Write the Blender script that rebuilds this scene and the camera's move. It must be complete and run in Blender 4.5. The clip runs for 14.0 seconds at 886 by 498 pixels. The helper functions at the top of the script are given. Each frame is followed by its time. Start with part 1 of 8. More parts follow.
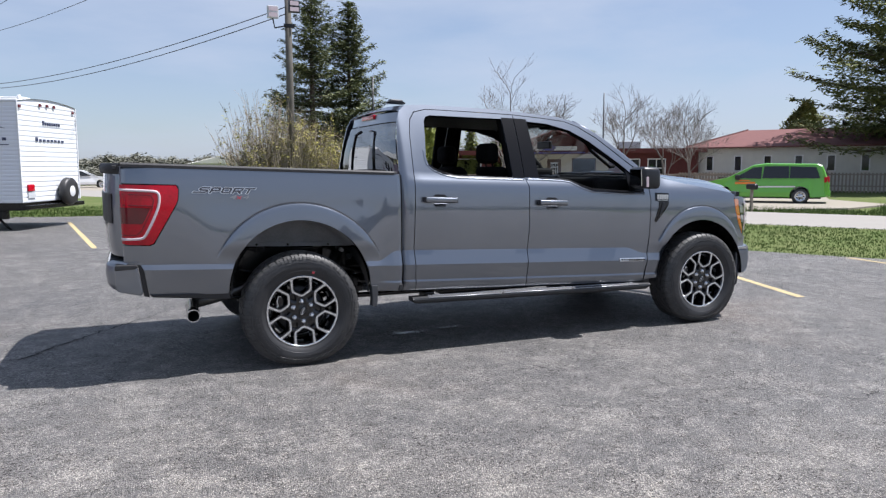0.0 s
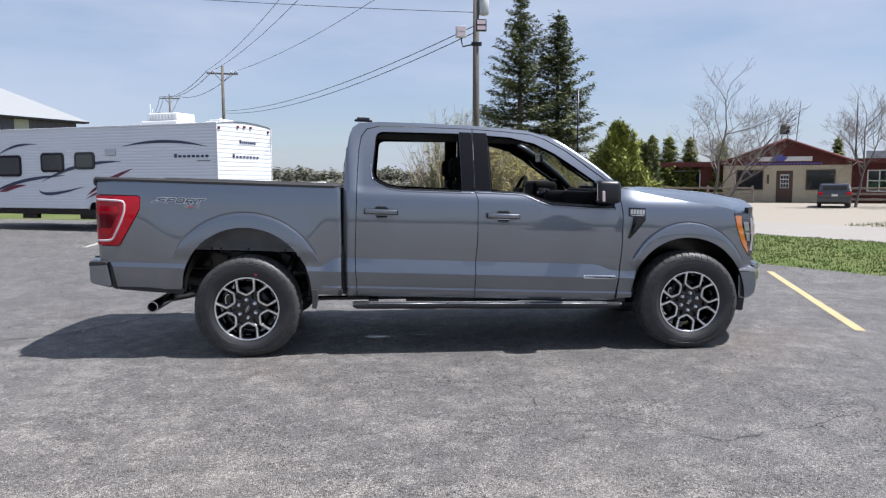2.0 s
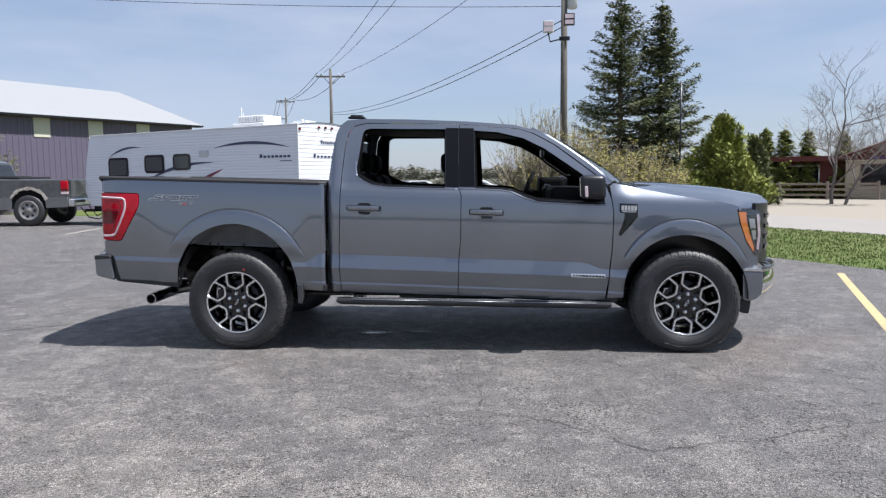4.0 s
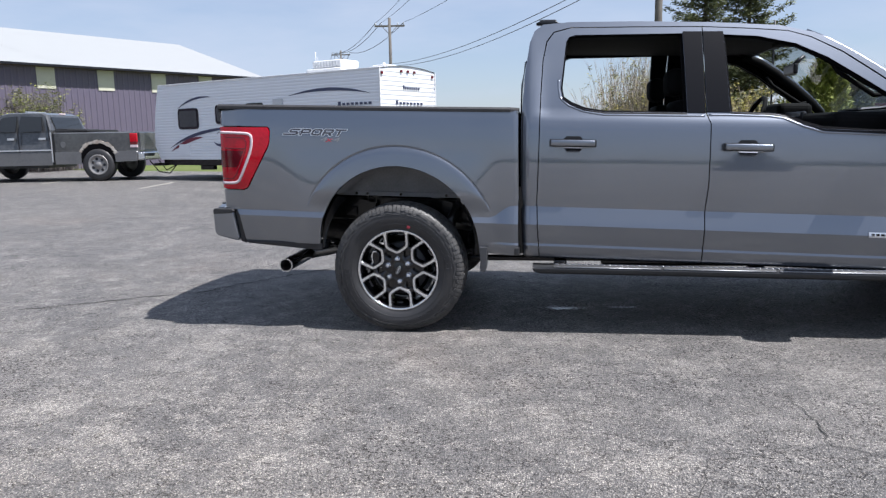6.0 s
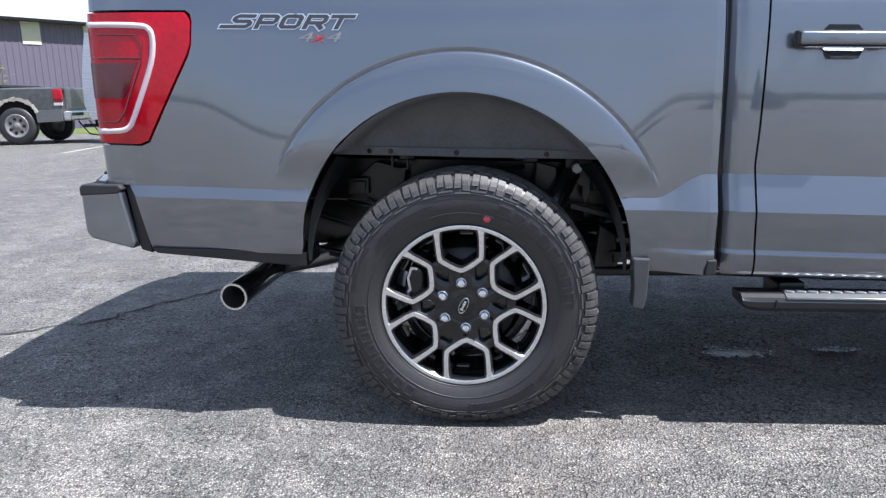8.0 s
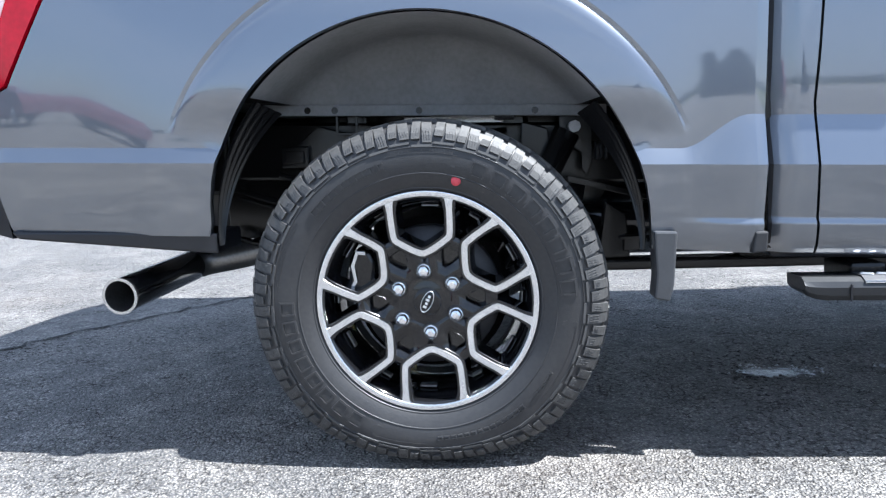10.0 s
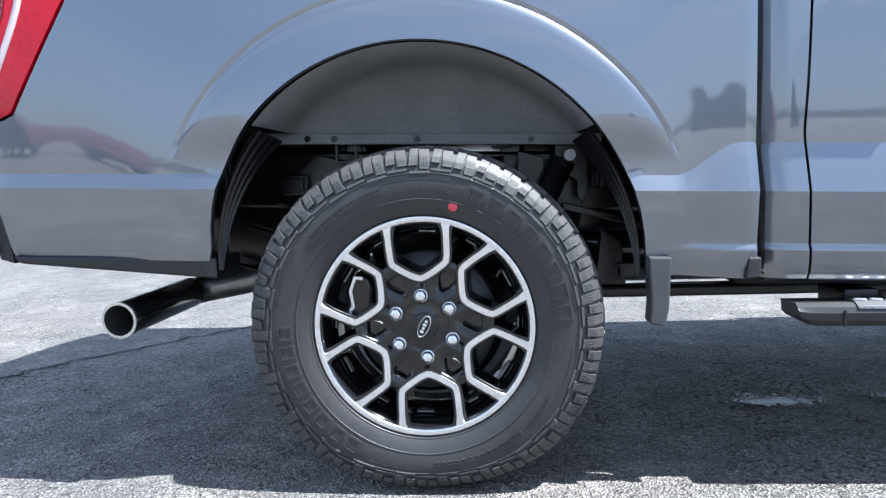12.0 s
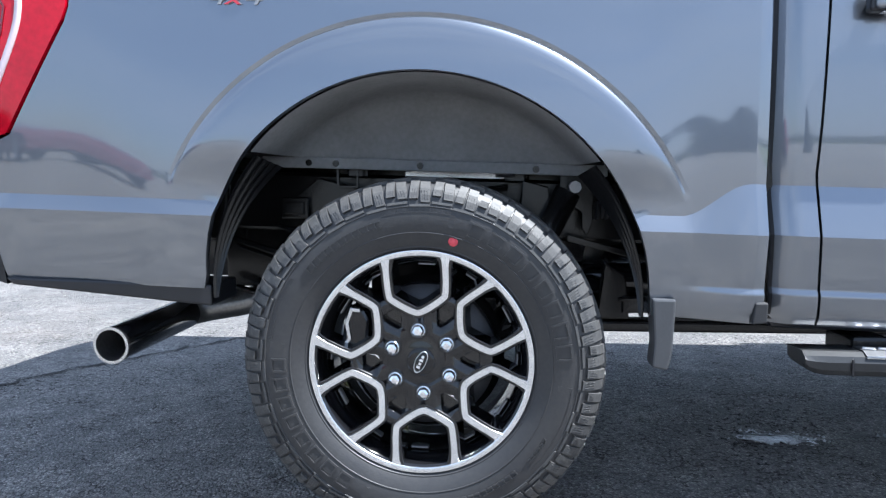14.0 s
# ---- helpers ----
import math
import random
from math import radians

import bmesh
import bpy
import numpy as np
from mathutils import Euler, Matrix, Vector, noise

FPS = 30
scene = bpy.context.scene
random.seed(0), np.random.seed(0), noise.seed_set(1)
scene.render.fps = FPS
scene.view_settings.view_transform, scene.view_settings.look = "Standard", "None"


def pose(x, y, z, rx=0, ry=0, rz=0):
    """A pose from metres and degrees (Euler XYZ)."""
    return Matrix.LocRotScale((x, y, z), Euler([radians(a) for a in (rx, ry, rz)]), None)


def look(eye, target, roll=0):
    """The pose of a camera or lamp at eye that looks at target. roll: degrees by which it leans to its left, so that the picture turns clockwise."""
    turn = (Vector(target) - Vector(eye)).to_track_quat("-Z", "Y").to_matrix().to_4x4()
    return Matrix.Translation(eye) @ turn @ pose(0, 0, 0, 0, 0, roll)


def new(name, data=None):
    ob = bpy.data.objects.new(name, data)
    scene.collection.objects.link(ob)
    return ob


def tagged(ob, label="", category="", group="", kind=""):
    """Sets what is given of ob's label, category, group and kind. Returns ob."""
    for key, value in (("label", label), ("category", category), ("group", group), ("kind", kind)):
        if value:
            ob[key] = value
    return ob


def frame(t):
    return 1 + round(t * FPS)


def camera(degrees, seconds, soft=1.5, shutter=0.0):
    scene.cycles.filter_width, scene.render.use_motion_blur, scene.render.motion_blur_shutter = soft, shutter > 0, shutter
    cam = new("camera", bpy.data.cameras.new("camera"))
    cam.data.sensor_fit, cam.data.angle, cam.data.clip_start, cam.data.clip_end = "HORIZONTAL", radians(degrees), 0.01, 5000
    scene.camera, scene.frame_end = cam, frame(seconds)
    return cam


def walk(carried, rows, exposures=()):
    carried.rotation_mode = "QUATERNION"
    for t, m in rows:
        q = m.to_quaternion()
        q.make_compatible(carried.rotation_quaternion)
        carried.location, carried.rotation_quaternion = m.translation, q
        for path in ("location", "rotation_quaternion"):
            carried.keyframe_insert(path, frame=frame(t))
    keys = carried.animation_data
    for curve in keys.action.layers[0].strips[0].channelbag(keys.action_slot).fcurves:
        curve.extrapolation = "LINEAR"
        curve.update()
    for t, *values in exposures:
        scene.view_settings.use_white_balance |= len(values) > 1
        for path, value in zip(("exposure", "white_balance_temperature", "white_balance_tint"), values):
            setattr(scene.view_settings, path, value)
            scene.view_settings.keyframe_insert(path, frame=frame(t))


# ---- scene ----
cam = camera(62.6, 14.0, soft=1.3)
PATH = [
    (0, (-1.106, -6.152, 1.435), (-0.325, -4.325, 1.211), -0.2),
    (0.5, (-0.537, -6.428, 1.444), (0.082, -4.538, 1.227), -0.1),
    (1, (0.03, -6.666, 1.451), (0.484, -4.73, 1.241), -0.0),
    (1.5, (0.599, -6.827, 1.454), (0.896, -4.859, 1.254), -0.0),
    (2, (1.153, -6.929, 1.438), (1.301, -4.943, 1.249), -0.2),
    (2.2, (1.36, -6.926, 1.409), (1.455, -4.937, 1.222), -0.2),
    (4.3, (2.234, -6.848, 1.412), (2.059, -4.866, 1.218), -0.8),
    (4.5, (2.15, -6.815, 1.397), (1.968, -4.834, 1.192), -0.9),
    (5, (1.79, -6.552, 1.354), (1.581, -4.578, 1.114), -1.0),
    (5.5, (1.396, -6.033, 1.294), (1.14, -4.069, 1.017), -1.1),
    (6, (0.974, -5.46, 1.248), (0.676, -3.506, 0.938), -1.2),
    (6.5, (0.655, -4.848, 1.206), (0.342, -2.902, 0.867), -1.3),
    (7, (0.394, -4.281, 1.174), (0.112, -2.335, 0.808), -1.4),
    (7.5, (0.23, -3.719, 1.111), (0.002, -1.772, 0.714), -1.4),
    (8, (0.146, -3.197, 1.05), (-0.036, -1.248, 0.64), -1.4),
    (8.2, (0.123, -3.021, 1.018), (-0.045, -1.071, 0.61), -1.2),
    (10.3, (0.181, -2.647, 0.732), (0.024, -0.668, 0.495), -2.2),
    (10.5, (0.177, -2.66, 0.725), (0.024, -0.677, 0.51), -2.2),
    (11, (0.181, -2.665, 0.724), (0.027, -0.681, 0.528), -2.0),
    (11.5, (0.179, -2.665, 0.727), (0.025, -0.68, 0.542), -2.0),
    (12, (0.185, -2.669, 0.733), (0.027, -0.683, 0.556), -1.9),
    (12.5, (0.183, -2.672, 0.731), (0.03, -0.685, 0.563), -1.9),
    (13, (0.187, -2.673, 0.734), (0.034, -0.687, 0.563), -1.7),
    (13.5, (0.187, -2.672, 0.738), (0.021, -0.687, 0.563), -1.2),
    (14, (0.198, -2.624, 0.808), (0.023, -0.639, 0.632), -0.3),
]
EXPOSURES = [(0.0, 0.80, 5890, 14.5), (5.0, 0.79, 5910, 14.5), (6.5, 0.99, 5890, 14), (7.5, 1.16, 5810, 13), (8.2, 1.42, 5730, 12), (10.3, 1.92, 5570, 9.5), (14.0, 1.92, 5550, 9.5)]
walk(cam, [(t, look(eye, target, roll)) for t, eye, target, roll in PATH], EXPOSURES)

# ---- light ----
SUN = Vector((0.51, -0.112, 1.0)).normalized()
world = bpy.data.worlds.new("sky")
scene.world = world
world.use_nodes = True
wn, wl = world.node_tree.nodes, world.node_tree.links
wn.clear()
sky = wn.new("ShaderNodeTexSky")
sky.sky_type, sky.sun_disc = "NISHITA", False
sky.sun_elevation, sky.sun_rotation = math.asin(SUN.z), math.atan2(SUN.x, SUN.y)
sky.altitude, sky.air_density, sky.dust_density, sky.ozone_density = 200, 1.0, 0.9, 1.6
coord = wn.new("ShaderNodeTexCoord")
squash = wn.new("ShaderNodeMapping")
squash.inputs["Scale"].default_value = (1.0, 1.6, 4.5)
wisps = wn.new("ShaderNodeTexNoise")
wisps.inputs["Scale"].default_value, wisps.inputs["Detail"].default_value = 1.7, 7
wisps.inputs["Roughness"].default_value = 0.55
ramp = wn.new("ShaderNodeValToRGB")
ramp.color_ramp.elements[0].position, ramp.color_ramp.elements[1].position = 0.40, 0.68
ramp.color_ramp.elements[0].color = (0.36, 0.36, 0.36, 1)
ramp.color_ramp.elements[1].color = (0.95, 0.95, 0.95, 1)
cloud = wn.new("ShaderNodeMixRGB")
cloud.inputs["Color2"].default_value = (5.3, 5.85, 6.6, 1)
back = wn.new("ShaderNodeBackground")
back.inputs["Strength"].default_value = 0.064
wout = wn.new("ShaderNodeOutputWorld")
wl.new(coord.outputs["Generated"], squash.inputs["Vector"])
wl.new(squash.outputs["Vector"], wisps.inputs["Vector"])
wl.new(wisps.outputs["Fac"], ramp.inputs["Fac"])
wl.new(ramp.outputs["Color"], cloud.inputs["Fac"])
wl.new(sky.outputs["Color"], cloud.inputs["Color1"])
wl.new(cloud.outputs["Color"], back.inputs["Color"])
wl.new(back.outputs["Background"], wout.inputs["Surface"])
lamp = bpy.data.lights.new("sun", "SUN")
lamp.energy, lamp.angle, lamp.color = 5.0, radians(0.53), (1.0, 0.943, 0.845)
sun = new("sun", lamp)
sun.matrix_world = look(SUN * 60, (0, 0, 0))


# ---- materials ----
def material(name, color, rough=0.5, metal=0.0, vary=0.0, scale=8.0, bump=0.0, bump_scale=60.0, coat=0.0, spec=0.5, color2=None, coords="Object"):
    """A principled surface; vary mixes towards color2 (or darker) with noise at two scales."""
    m = bpy.data.materials.new(name)
    m.use_nodes = True
    n, l = m.node_tree.nodes, m.node_tree.links
    b = n["Principled BSDF"]
    b.inputs["Base Color"].default_value = (*color, 1)
    b.inputs["Roughness"].default_value, b.inputs["Metallic"].default_value = rough, metal
    b.inputs["Coat Weight"].default_value, b.inputs["Coat Roughness"].default_value = coat, 0.05
    b.inputs["Specular IOR Level"].default_value = spec
    if vary or bump:
        tc = n.new("ShaderNodeTexCoord")
    if vary:
        big, fine, mix, mul = (n.new("ShaderNodeTexNoise"), n.new("ShaderNodeTexNoise"), n.new("ShaderNodeMixRGB"), n.new("ShaderNodeMath"))
        big.inputs["Scale"].default_value, fine.inputs["Scale"].default_value = scale, scale * 9
        big.inputs["Detail"].default_value, fine.inputs["Detail"].default_value = 5, 3
        l.new(tc.outputs[coords], big.inputs["Vector"])
        l.new(tc.outputs[coords], fine.inputs["Vector"])
        mul.operation = "MULTIPLY"
        mul.inputs[1].default_value = 0.0
        addn = n.new("ShaderNodeMath")
        addn.operation = "ADD"
        l.new(big.outputs["Fac"], addn.inputs[0])
        l.new(fine.outputs["Fac"], addn.inputs[1])
        rng = n.new("ShaderNodeMapRange")
        rng.inputs["From Min"].default_value, rng.inputs["From Max"].default_value = 0.72, 1.28
        rng.inputs["To Max"].default_value = vary
        l.new(addn.outputs[0], rng.inputs["Value"])
        l.new(rng.outputs[0], mix.inputs["Fac"])
        mix.inputs["Color1"].default_value = (*color, 1)
        mix.inputs["Color2"].default_value = (*(color2 or [c * 0.45 for c in color]), 1)
        l.new(mix.outputs["Color"], b.inputs["Base Color"])
    if bump:
        tex, bn = n.new("ShaderNodeTexNoise"), n.new("ShaderNodeBump")
        tex.inputs["Scale"].default_value, tex.inputs["Detail"].default_value = bump_scale, 4
        bn.inputs["Strength"].default_value, bn.inputs["Distance"].default_value = bump, 0.01
        l.new(tc.outputs[coords], tex.inputs["Vector"])
        l.new(tex.outputs["Fac"], bn.inputs["Height"])
        l.new(bn.outputs["Normal"], b.inputs["Normal"])
    return m


def asphalt_material():
    """Worn parking-lot asphalt: pale aggregate in dark binder, bleached and darker patches, faint rust tints."""
    m = bpy.data.materials.new("worn asphalt")
    m.use_nodes = True
    n, l = m.node_tree.nodes, m.node_tree.links
    b = n["Principled BSDF"]
    tc = n.new("ShaderNodeTexCoord")

    def noise_at(scale, detail=4, rough=0.55):
        t = n.new("ShaderNodeTexNoise")
        t.inputs["Scale"].default_value, t.inputs["Detail"].default_value, t.inputs["Roughness"].default_value = scale, detail, rough
        l.new(tc.outputs["Object"], t.inputs["Vector"])
        return t.outputs["Fac"]

    def stretch(v, a, c, lo=0.0, hi=1.0):
        r = n.new("ShaderNodeMapRange")
        r.inputs["From Min"].default_value, r.inputs["From Max"].default_value = a, c
        r.inputs["To Min"].default_value, r.inputs["To Max"].default_value = lo, hi
        l.new(v, r.inputs["Value"])
        return r.outputs[0]

    def blend(f, c1, c2, kind="MIX"):
        x = n.new("ShaderNodeMixRGB")
        x.blend_type = kind
        for key, v in (("Fac", f), ("Color1", c1), ("Color2", c2)):
            if isinstance(v, (tuple, float)):
                x.inputs[key].default_value = v
            else:
                l.new(v, x.inputs[key])
        return x.outputs["Color"]

    stones = n.new("ShaderNodeTexVoronoi")
    stones.inputs["Scale"].default_value = 140
    l.new(tc.outputs["Object"], stones.inputs["Vector"])
    sep = n.new("ShaderNodeSeparateColor")
    l.new(stones.outputs["Color"], sep.inputs["Color"])
    patch = stretch(noise_at(0.55, 6, 0.62), 0.36, 0.66)
    worn = stretch(noise_at(2.3, 10, 0.78), 0.50, 0.64)
    drift = stretch(noise_at(0.17, 3), 0.35, 0.65)
    base = blend(patch, (0.088, 0.087, 0.087, 1), (0.158, 0.153, 0.146, 1))
    base = blend(stretch(drift, 0, 1, 0, 0.45), base, (0.108, 0.108, 0.113, 1))
    scuff = stretch(noise_at(5.5, 9, 0.74), 0.50, 0.68)
    most = n.new("ShaderNodeMath")
    most.operation = "MAXIMUM"
    l.new(worn, most.inputs[0])
    l.new(scuff, most.inputs[1])
    base = blend(stretch(most.outputs[0], 0, 1, 0, 0.42), base, (0.30, 0.29, 0.277, 1))
    lift = n.new("ShaderNodeMath")
    lift.operation = "MULTIPLY_ADD"
    l.new(most.outputs[0], lift.inputs[0])
    lift.inputs[1].default_value = 0.46
    l.new(sep.outputs["Red"], lift.inputs[2])
    pale = stretch(lift.outputs[0], 0.88, 1.0, 0, 0.68)
    speck = blend(sep.outputs["Green"], (0.68, 0.68, 0.69, 1), (1.22, 1.20, 1.17, 1))
    base = blend(1.0, base, speck, "MULTIPLY")
    base = blend(pale, base, (0.345, 0.335, 0.318, 1))
    binder = blend(stretch(stones.outputs["Distance"], 0.26, 0.60), (1.70, 1.66, 1.57, 1), (0.69, 0.68, 0.68, 1))
    base = blend(1.0, base, binder, "MULTIPLY")
    chips = n.new("ShaderNodeTexVoronoi")
    chips.inputs["Scale"].default_value = 330
    l.new(tc.outputs["Object"], chips.inputs["Vector"])
    tone = n.new("ShaderNodeSeparateColor")
    l.new(chips.outputs["Color"], tone.inputs["Color"])
    base = blend(1.0, base, blend(tone.outputs["Blue"], (0.84, 0.84, 0.85, 1), (1.30, 1.28, 1.25, 1)), "MULTIPLY")
    def combine(op, u, v):
        x = n.new("ShaderNodeMath")
        x.operation = op
        for k, val in enumerate((u, v)):
            if isinstance(val, float):
                x.inputs[k].default_value = val
            else:
                l.new(val, x.inputs[k])
        return x.outputs[0]

    # open pits between the stones, in drifts, their inner shade put into the colour
    pits = n.new("ShaderNodeMath")
    pits.operation = "MULTIPLY"
    l.new(stretch(noise_at(48, 3, 0.6), 0.545, 0.60), pits.inputs[0])
    l.new(stretch(noise_at(1.4, 4), 0.38, 0.62, 0.45, 1.0), pits.inputs[1])
    base = blend(combine("MULTIPLY", pits.outputs[0], 0.56), base, (0.016, 0.016, 0.018, 1))
    # fine crazing of the binder, broken into short lengths
    warp = n.new("ShaderNodeMixRGB")
    warp.inputs["Fac"].default_value = 0.035
    shake = n.new("ShaderNodeTexNoise")
    shake.inputs["Scale"].default_value = 14
    l.new(tc.outputs["Object"], shake.inputs["Vector"])
    l.new(tc.outputs["Object"], warp.inputs["Color1"])
    l.new(shake.outputs["Color"], warp.inputs["Color2"])
    craze = n.new("ShaderNodeTexVoronoi")
    craze.feature = "DISTANCE_TO_EDGE"
    craze.inputs["Scale"].default_value = 34
    l.new(warp.outputs["Color"], craze.inputs["Vector"])
    line = n.new("ShaderNodeMath")
    line.operation = "MULTIPLY"
    l.new(stretch(craze.outputs["Distance"], 0.025, 0.085, 1.0, 0.0), line.inputs[0])
    l.new(stretch(noise_at(8, 5, 0.65), 0.44, 0.56), line.inputs[1])
    base = blend(combine("MULTIPLY", line.outputs[0], 0.22), base, (0.012, 0.012, 0.013, 1))
    place = n.new("ShaderNodeSeparateXYZ")
    l.new(tc.outputs["Object"], place.inputs["Vector"])

    # verge side darkened, painted shade under the truck included; bleached towards the driving lane
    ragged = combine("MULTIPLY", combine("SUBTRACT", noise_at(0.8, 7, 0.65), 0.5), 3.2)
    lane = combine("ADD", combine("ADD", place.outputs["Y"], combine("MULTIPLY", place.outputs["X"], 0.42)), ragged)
    bay_dark = stretch(lane, -2.5, 0.3, 0.0, 0.26)
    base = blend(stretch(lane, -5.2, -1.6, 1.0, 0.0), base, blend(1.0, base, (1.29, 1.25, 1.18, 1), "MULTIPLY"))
    base = blend(bay_dark, base, (0.045, 0.046, 0.050, 1))
    rust = stretch(noise_at(0.33, 5), 0.60, 0.74, 0, 0.22)
    base = blend(rust, base, (0.29, 0.22, 0.17, 1))
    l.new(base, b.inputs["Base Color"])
    b.inputs["Roughness"].default_value = 0.60
    # pits and crazing lose their gleam, as shaded hollows would
    hollow = combine("MAXIMUM", pits.outputs[0], line.outputs[0])
    l.new(stretch(hollow, 0.0, 1.0, 0.85, 0.0), b.inputs["Specular IOR Level"])
    bn = n.new("ShaderNodeBump")
    bn.inputs["Strength"].default_value, bn.inputs["Distance"].default_value = 1.0, 0.010
    bn.invert = True
    l.new(combine("ADD", stones.outputs["Distance"], combine("MULTIPLY", hollow, 0.3)), bn.inputs["Height"])
    l.new(bn.outputs["Normal"], b.inputs["Normal"])
    return m


def pane_material(name, tint, gloss=0.12):
    """Thin glazing: clear through, with a mirror sheen that grows at grazing angles."""
    m = bpy.data.materials.new(name)
    m.use_nodes = True
    n, l = m.node_tree.nodes, m.node_tree.links
    n.remove(n["Principled BSDF"])
    clear, shine, mix, lw, mr = (n.new("ShaderNodeBsdfTransparent"), n.new("ShaderNodeBsdfGlossy"), n.new("ShaderNodeMixShader"), n.new("ShaderNodeLayerWeight"), n.new("ShaderNodeMapRange"))
    clear.inputs["Color"].default_value = (*tint, 1)
    shine.inputs["Roughness"].default_value = 0.02
    lw.inputs["Blend"].default_value = 0.25
    mr.inputs["To Min"].default_value, mr.inputs["To Max"].default_value = gloss, 0.9
    l.new(lw.outputs["Facing"], mr.inputs["Value"])
    l.new(mr.outputs[0], mix.inputs["Fac"])
    l.new(clear.outputs[0], mix.inputs[1])
    l.new(shine.outputs[0], mix.inputs[2])
    l.new(mix.outputs[0], n["Material Output"].inputs["Surface"])
    return m


def leaf_material(name, c1, c2):
    m = material(name, c1, 0.75, spec=0.2)
    n, l = m.node_tree.nodes, m.node_tree.links
    geo, mix = n.new("ShaderNodeNewGeometry"), n.new("ShaderNodeMixRGB")
    mix.inputs["Color1"].default_value, mix.inputs["Color2"].default_value = (*c1, 1), (*c2, 1)
    l.new(geo.outputs["Random Per Island"], mix.inputs["Fac"])
    l.new(mix.outputs["Color"], n["Principled BSDF"].inputs["Base Color"])
    return m


ASPHALT = asphalt_material()
PAINT = material("dark grey metallic paint", (0.142, 0.158, 0.189), 0.36, 0.96, 0.12, 900, coat=1.0, color2=(0.165, 0.183, 0.216))
PAINT.node_tree.nodes["Principled BSDF"].inputs["Coat IOR"].default_value = 1.95
PAINT.node_tree.nodes["Principled BSDF"].inputs["Coat Roughness"].default_value = 0.04
DULL_BLACK = material("dull black window channel and opening shade", (0.004, 0.004, 0.005), 0.9, vary=0.3, scale=20, spec=0.05)
MATTE_BLACK = material("satin black window trim", (0.004, 0.004, 0.0055), 0.28, vary=0.3, scale=20, spec=0.2)
CASTING = material("cast brake caliper", (0.30, 0.30, 0.31), 0.38, 0.8, 0.4, 25)
BLACK_GLOSS = material("gloss black", (0.007, 0.007, 0.008), 0.10, coat=0.2, spec=0.4)
BLACK_SATIN = material("satin black trim", (0.009, 0.0095, 0.013), 0.36, vary=0.3, scale=30)
BLACK_PLASTIC = material("moulded black plastic", (0.020, 0.020, 0.022), 0.62, vary=0.35, scale=14, bump=0.12, bump_scale=420)
LAMP_BOWL = material("silver lamp bowl", (0.52, 0.53, 0.55), 0.3, 0.6, 0.4, 30, color2=(0.25, 0.26, 0.27))
LINER = material("felt-like wheel liner", (0.240, 0.242, 0.250), 0.85, vary=0.4, scale=9, bump=0.2, bump_scale=500)
CHASSIS = material("black chassis enamel", (0.0055, 0.0055, 0.006), 0.22, vary=0.5, scale=11, spec=0.36, color2=(0.010, 0.0098, 0.0096))
TREAD_RUBBER = material("paler tread rubber", (0.040, 0.040, 0.041), 0.55, vary=0.7, scale=14, bump=0.08, bump_scale=300, color2=(0.076, 0.074, 0.071))
RUBBER = material("tyre rubber", (0.021, 0.021, 0.023), 0.46, vary=0.6, scale=12, bump=0.08, bump_scale=300, color2=(0.039, 0.038, 0.037))
MACHINED = material("machined aluminium", (0.74, 0.75, 0.77), 0.24, 1.0, 0.25, 70, color2=(0.54, 0.55, 0.57))
RIM_BLACK = material("gloss black wheel paint", (0.006, 0.006, 0.007), 0.10, vary=0.35, scale=25, coat=0.5, spec=0.35, color2=(0.009, 0.009, 0.010))
TREAD_METAL = material("brushed step tread", (0.50, 0.51, 0.53), 0.40, 1.0, 0.5, 60, color2=(0.30, 0.305, 0.32))
TREAD_DARK = material("dark step aluminium", (0.075, 0.077, 0.082), 0.5, 0.7, 0.5, 60)
STEP_GREY = material("satin grey step casting", (0.034, 0.035, 0.037), 0.34, 0.25, 0.3, 20, bump=0.05, bump_scale=400)
FLAP = material("satin grey flap plastic", (0.055, 0.057, 0.062), 0.38, vary=0.3, scale=20)
PIPE_STEEL = material("heat-dulled steel", (0.24, 0.235, 0.23), 0.36, 0.85, 0.5, 14, color2=(0.09, 0.085, 0.08))
STEEL = material("bright steel", (0.62, 0.63, 0.65), 0.24, 1.0, 0.25, 40)
CHROME = material("chrome", (0.80, 0.81, 0.83), 0.07, 1.0)
DISC = material("cast brake iron", (0.07, 0.07, 0.075), 0.5, 0.6, 0.4, 30)
RED_LENS = material("red lamp lens", (0.50, 0.002, 0.016), 0.06, vary=0.7, scale=7, coat=0.35, spec=0.25, color2=(0.27, 0.001, 0.008))
RED_DARK = material("deep red lamp lens", (0.13, 0.002, 0.008), 0.10, coat=0.4, vary=0.6, scale=18, color2=(0.055, 0.001, 0.005))
LAMP_WHITE = material("pale light guide", (0.62, 0.50, 0.53), 0.25, coat=0.6)
AMBER = material("amber reflector", (0.85, 0.24, 0.02), 0.2, coat=0.8, vary=0.3, scale=60)
RED_DOT = material("red paint spot", (0.62, 0.07, 0.09), 0.6, vary=0.2, scale=80)
SILVER = material("silver badge", (0.66, 0.67, 0.69), 0.28, 0.8)
DECAL_DARK = material("dark decal film", (0.045, 0.045, 0.055), 0.35)
DECAL_GREY = material("mid-grey decal film", (0.23, 0.235, 0.25), 0.35, vary=0.2, scale=40)
DECAL_RED = material("red decal film", (0.45, 0.03, 0.05), 0.4)
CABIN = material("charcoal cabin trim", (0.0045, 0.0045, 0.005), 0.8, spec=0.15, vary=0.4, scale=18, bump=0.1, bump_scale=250)
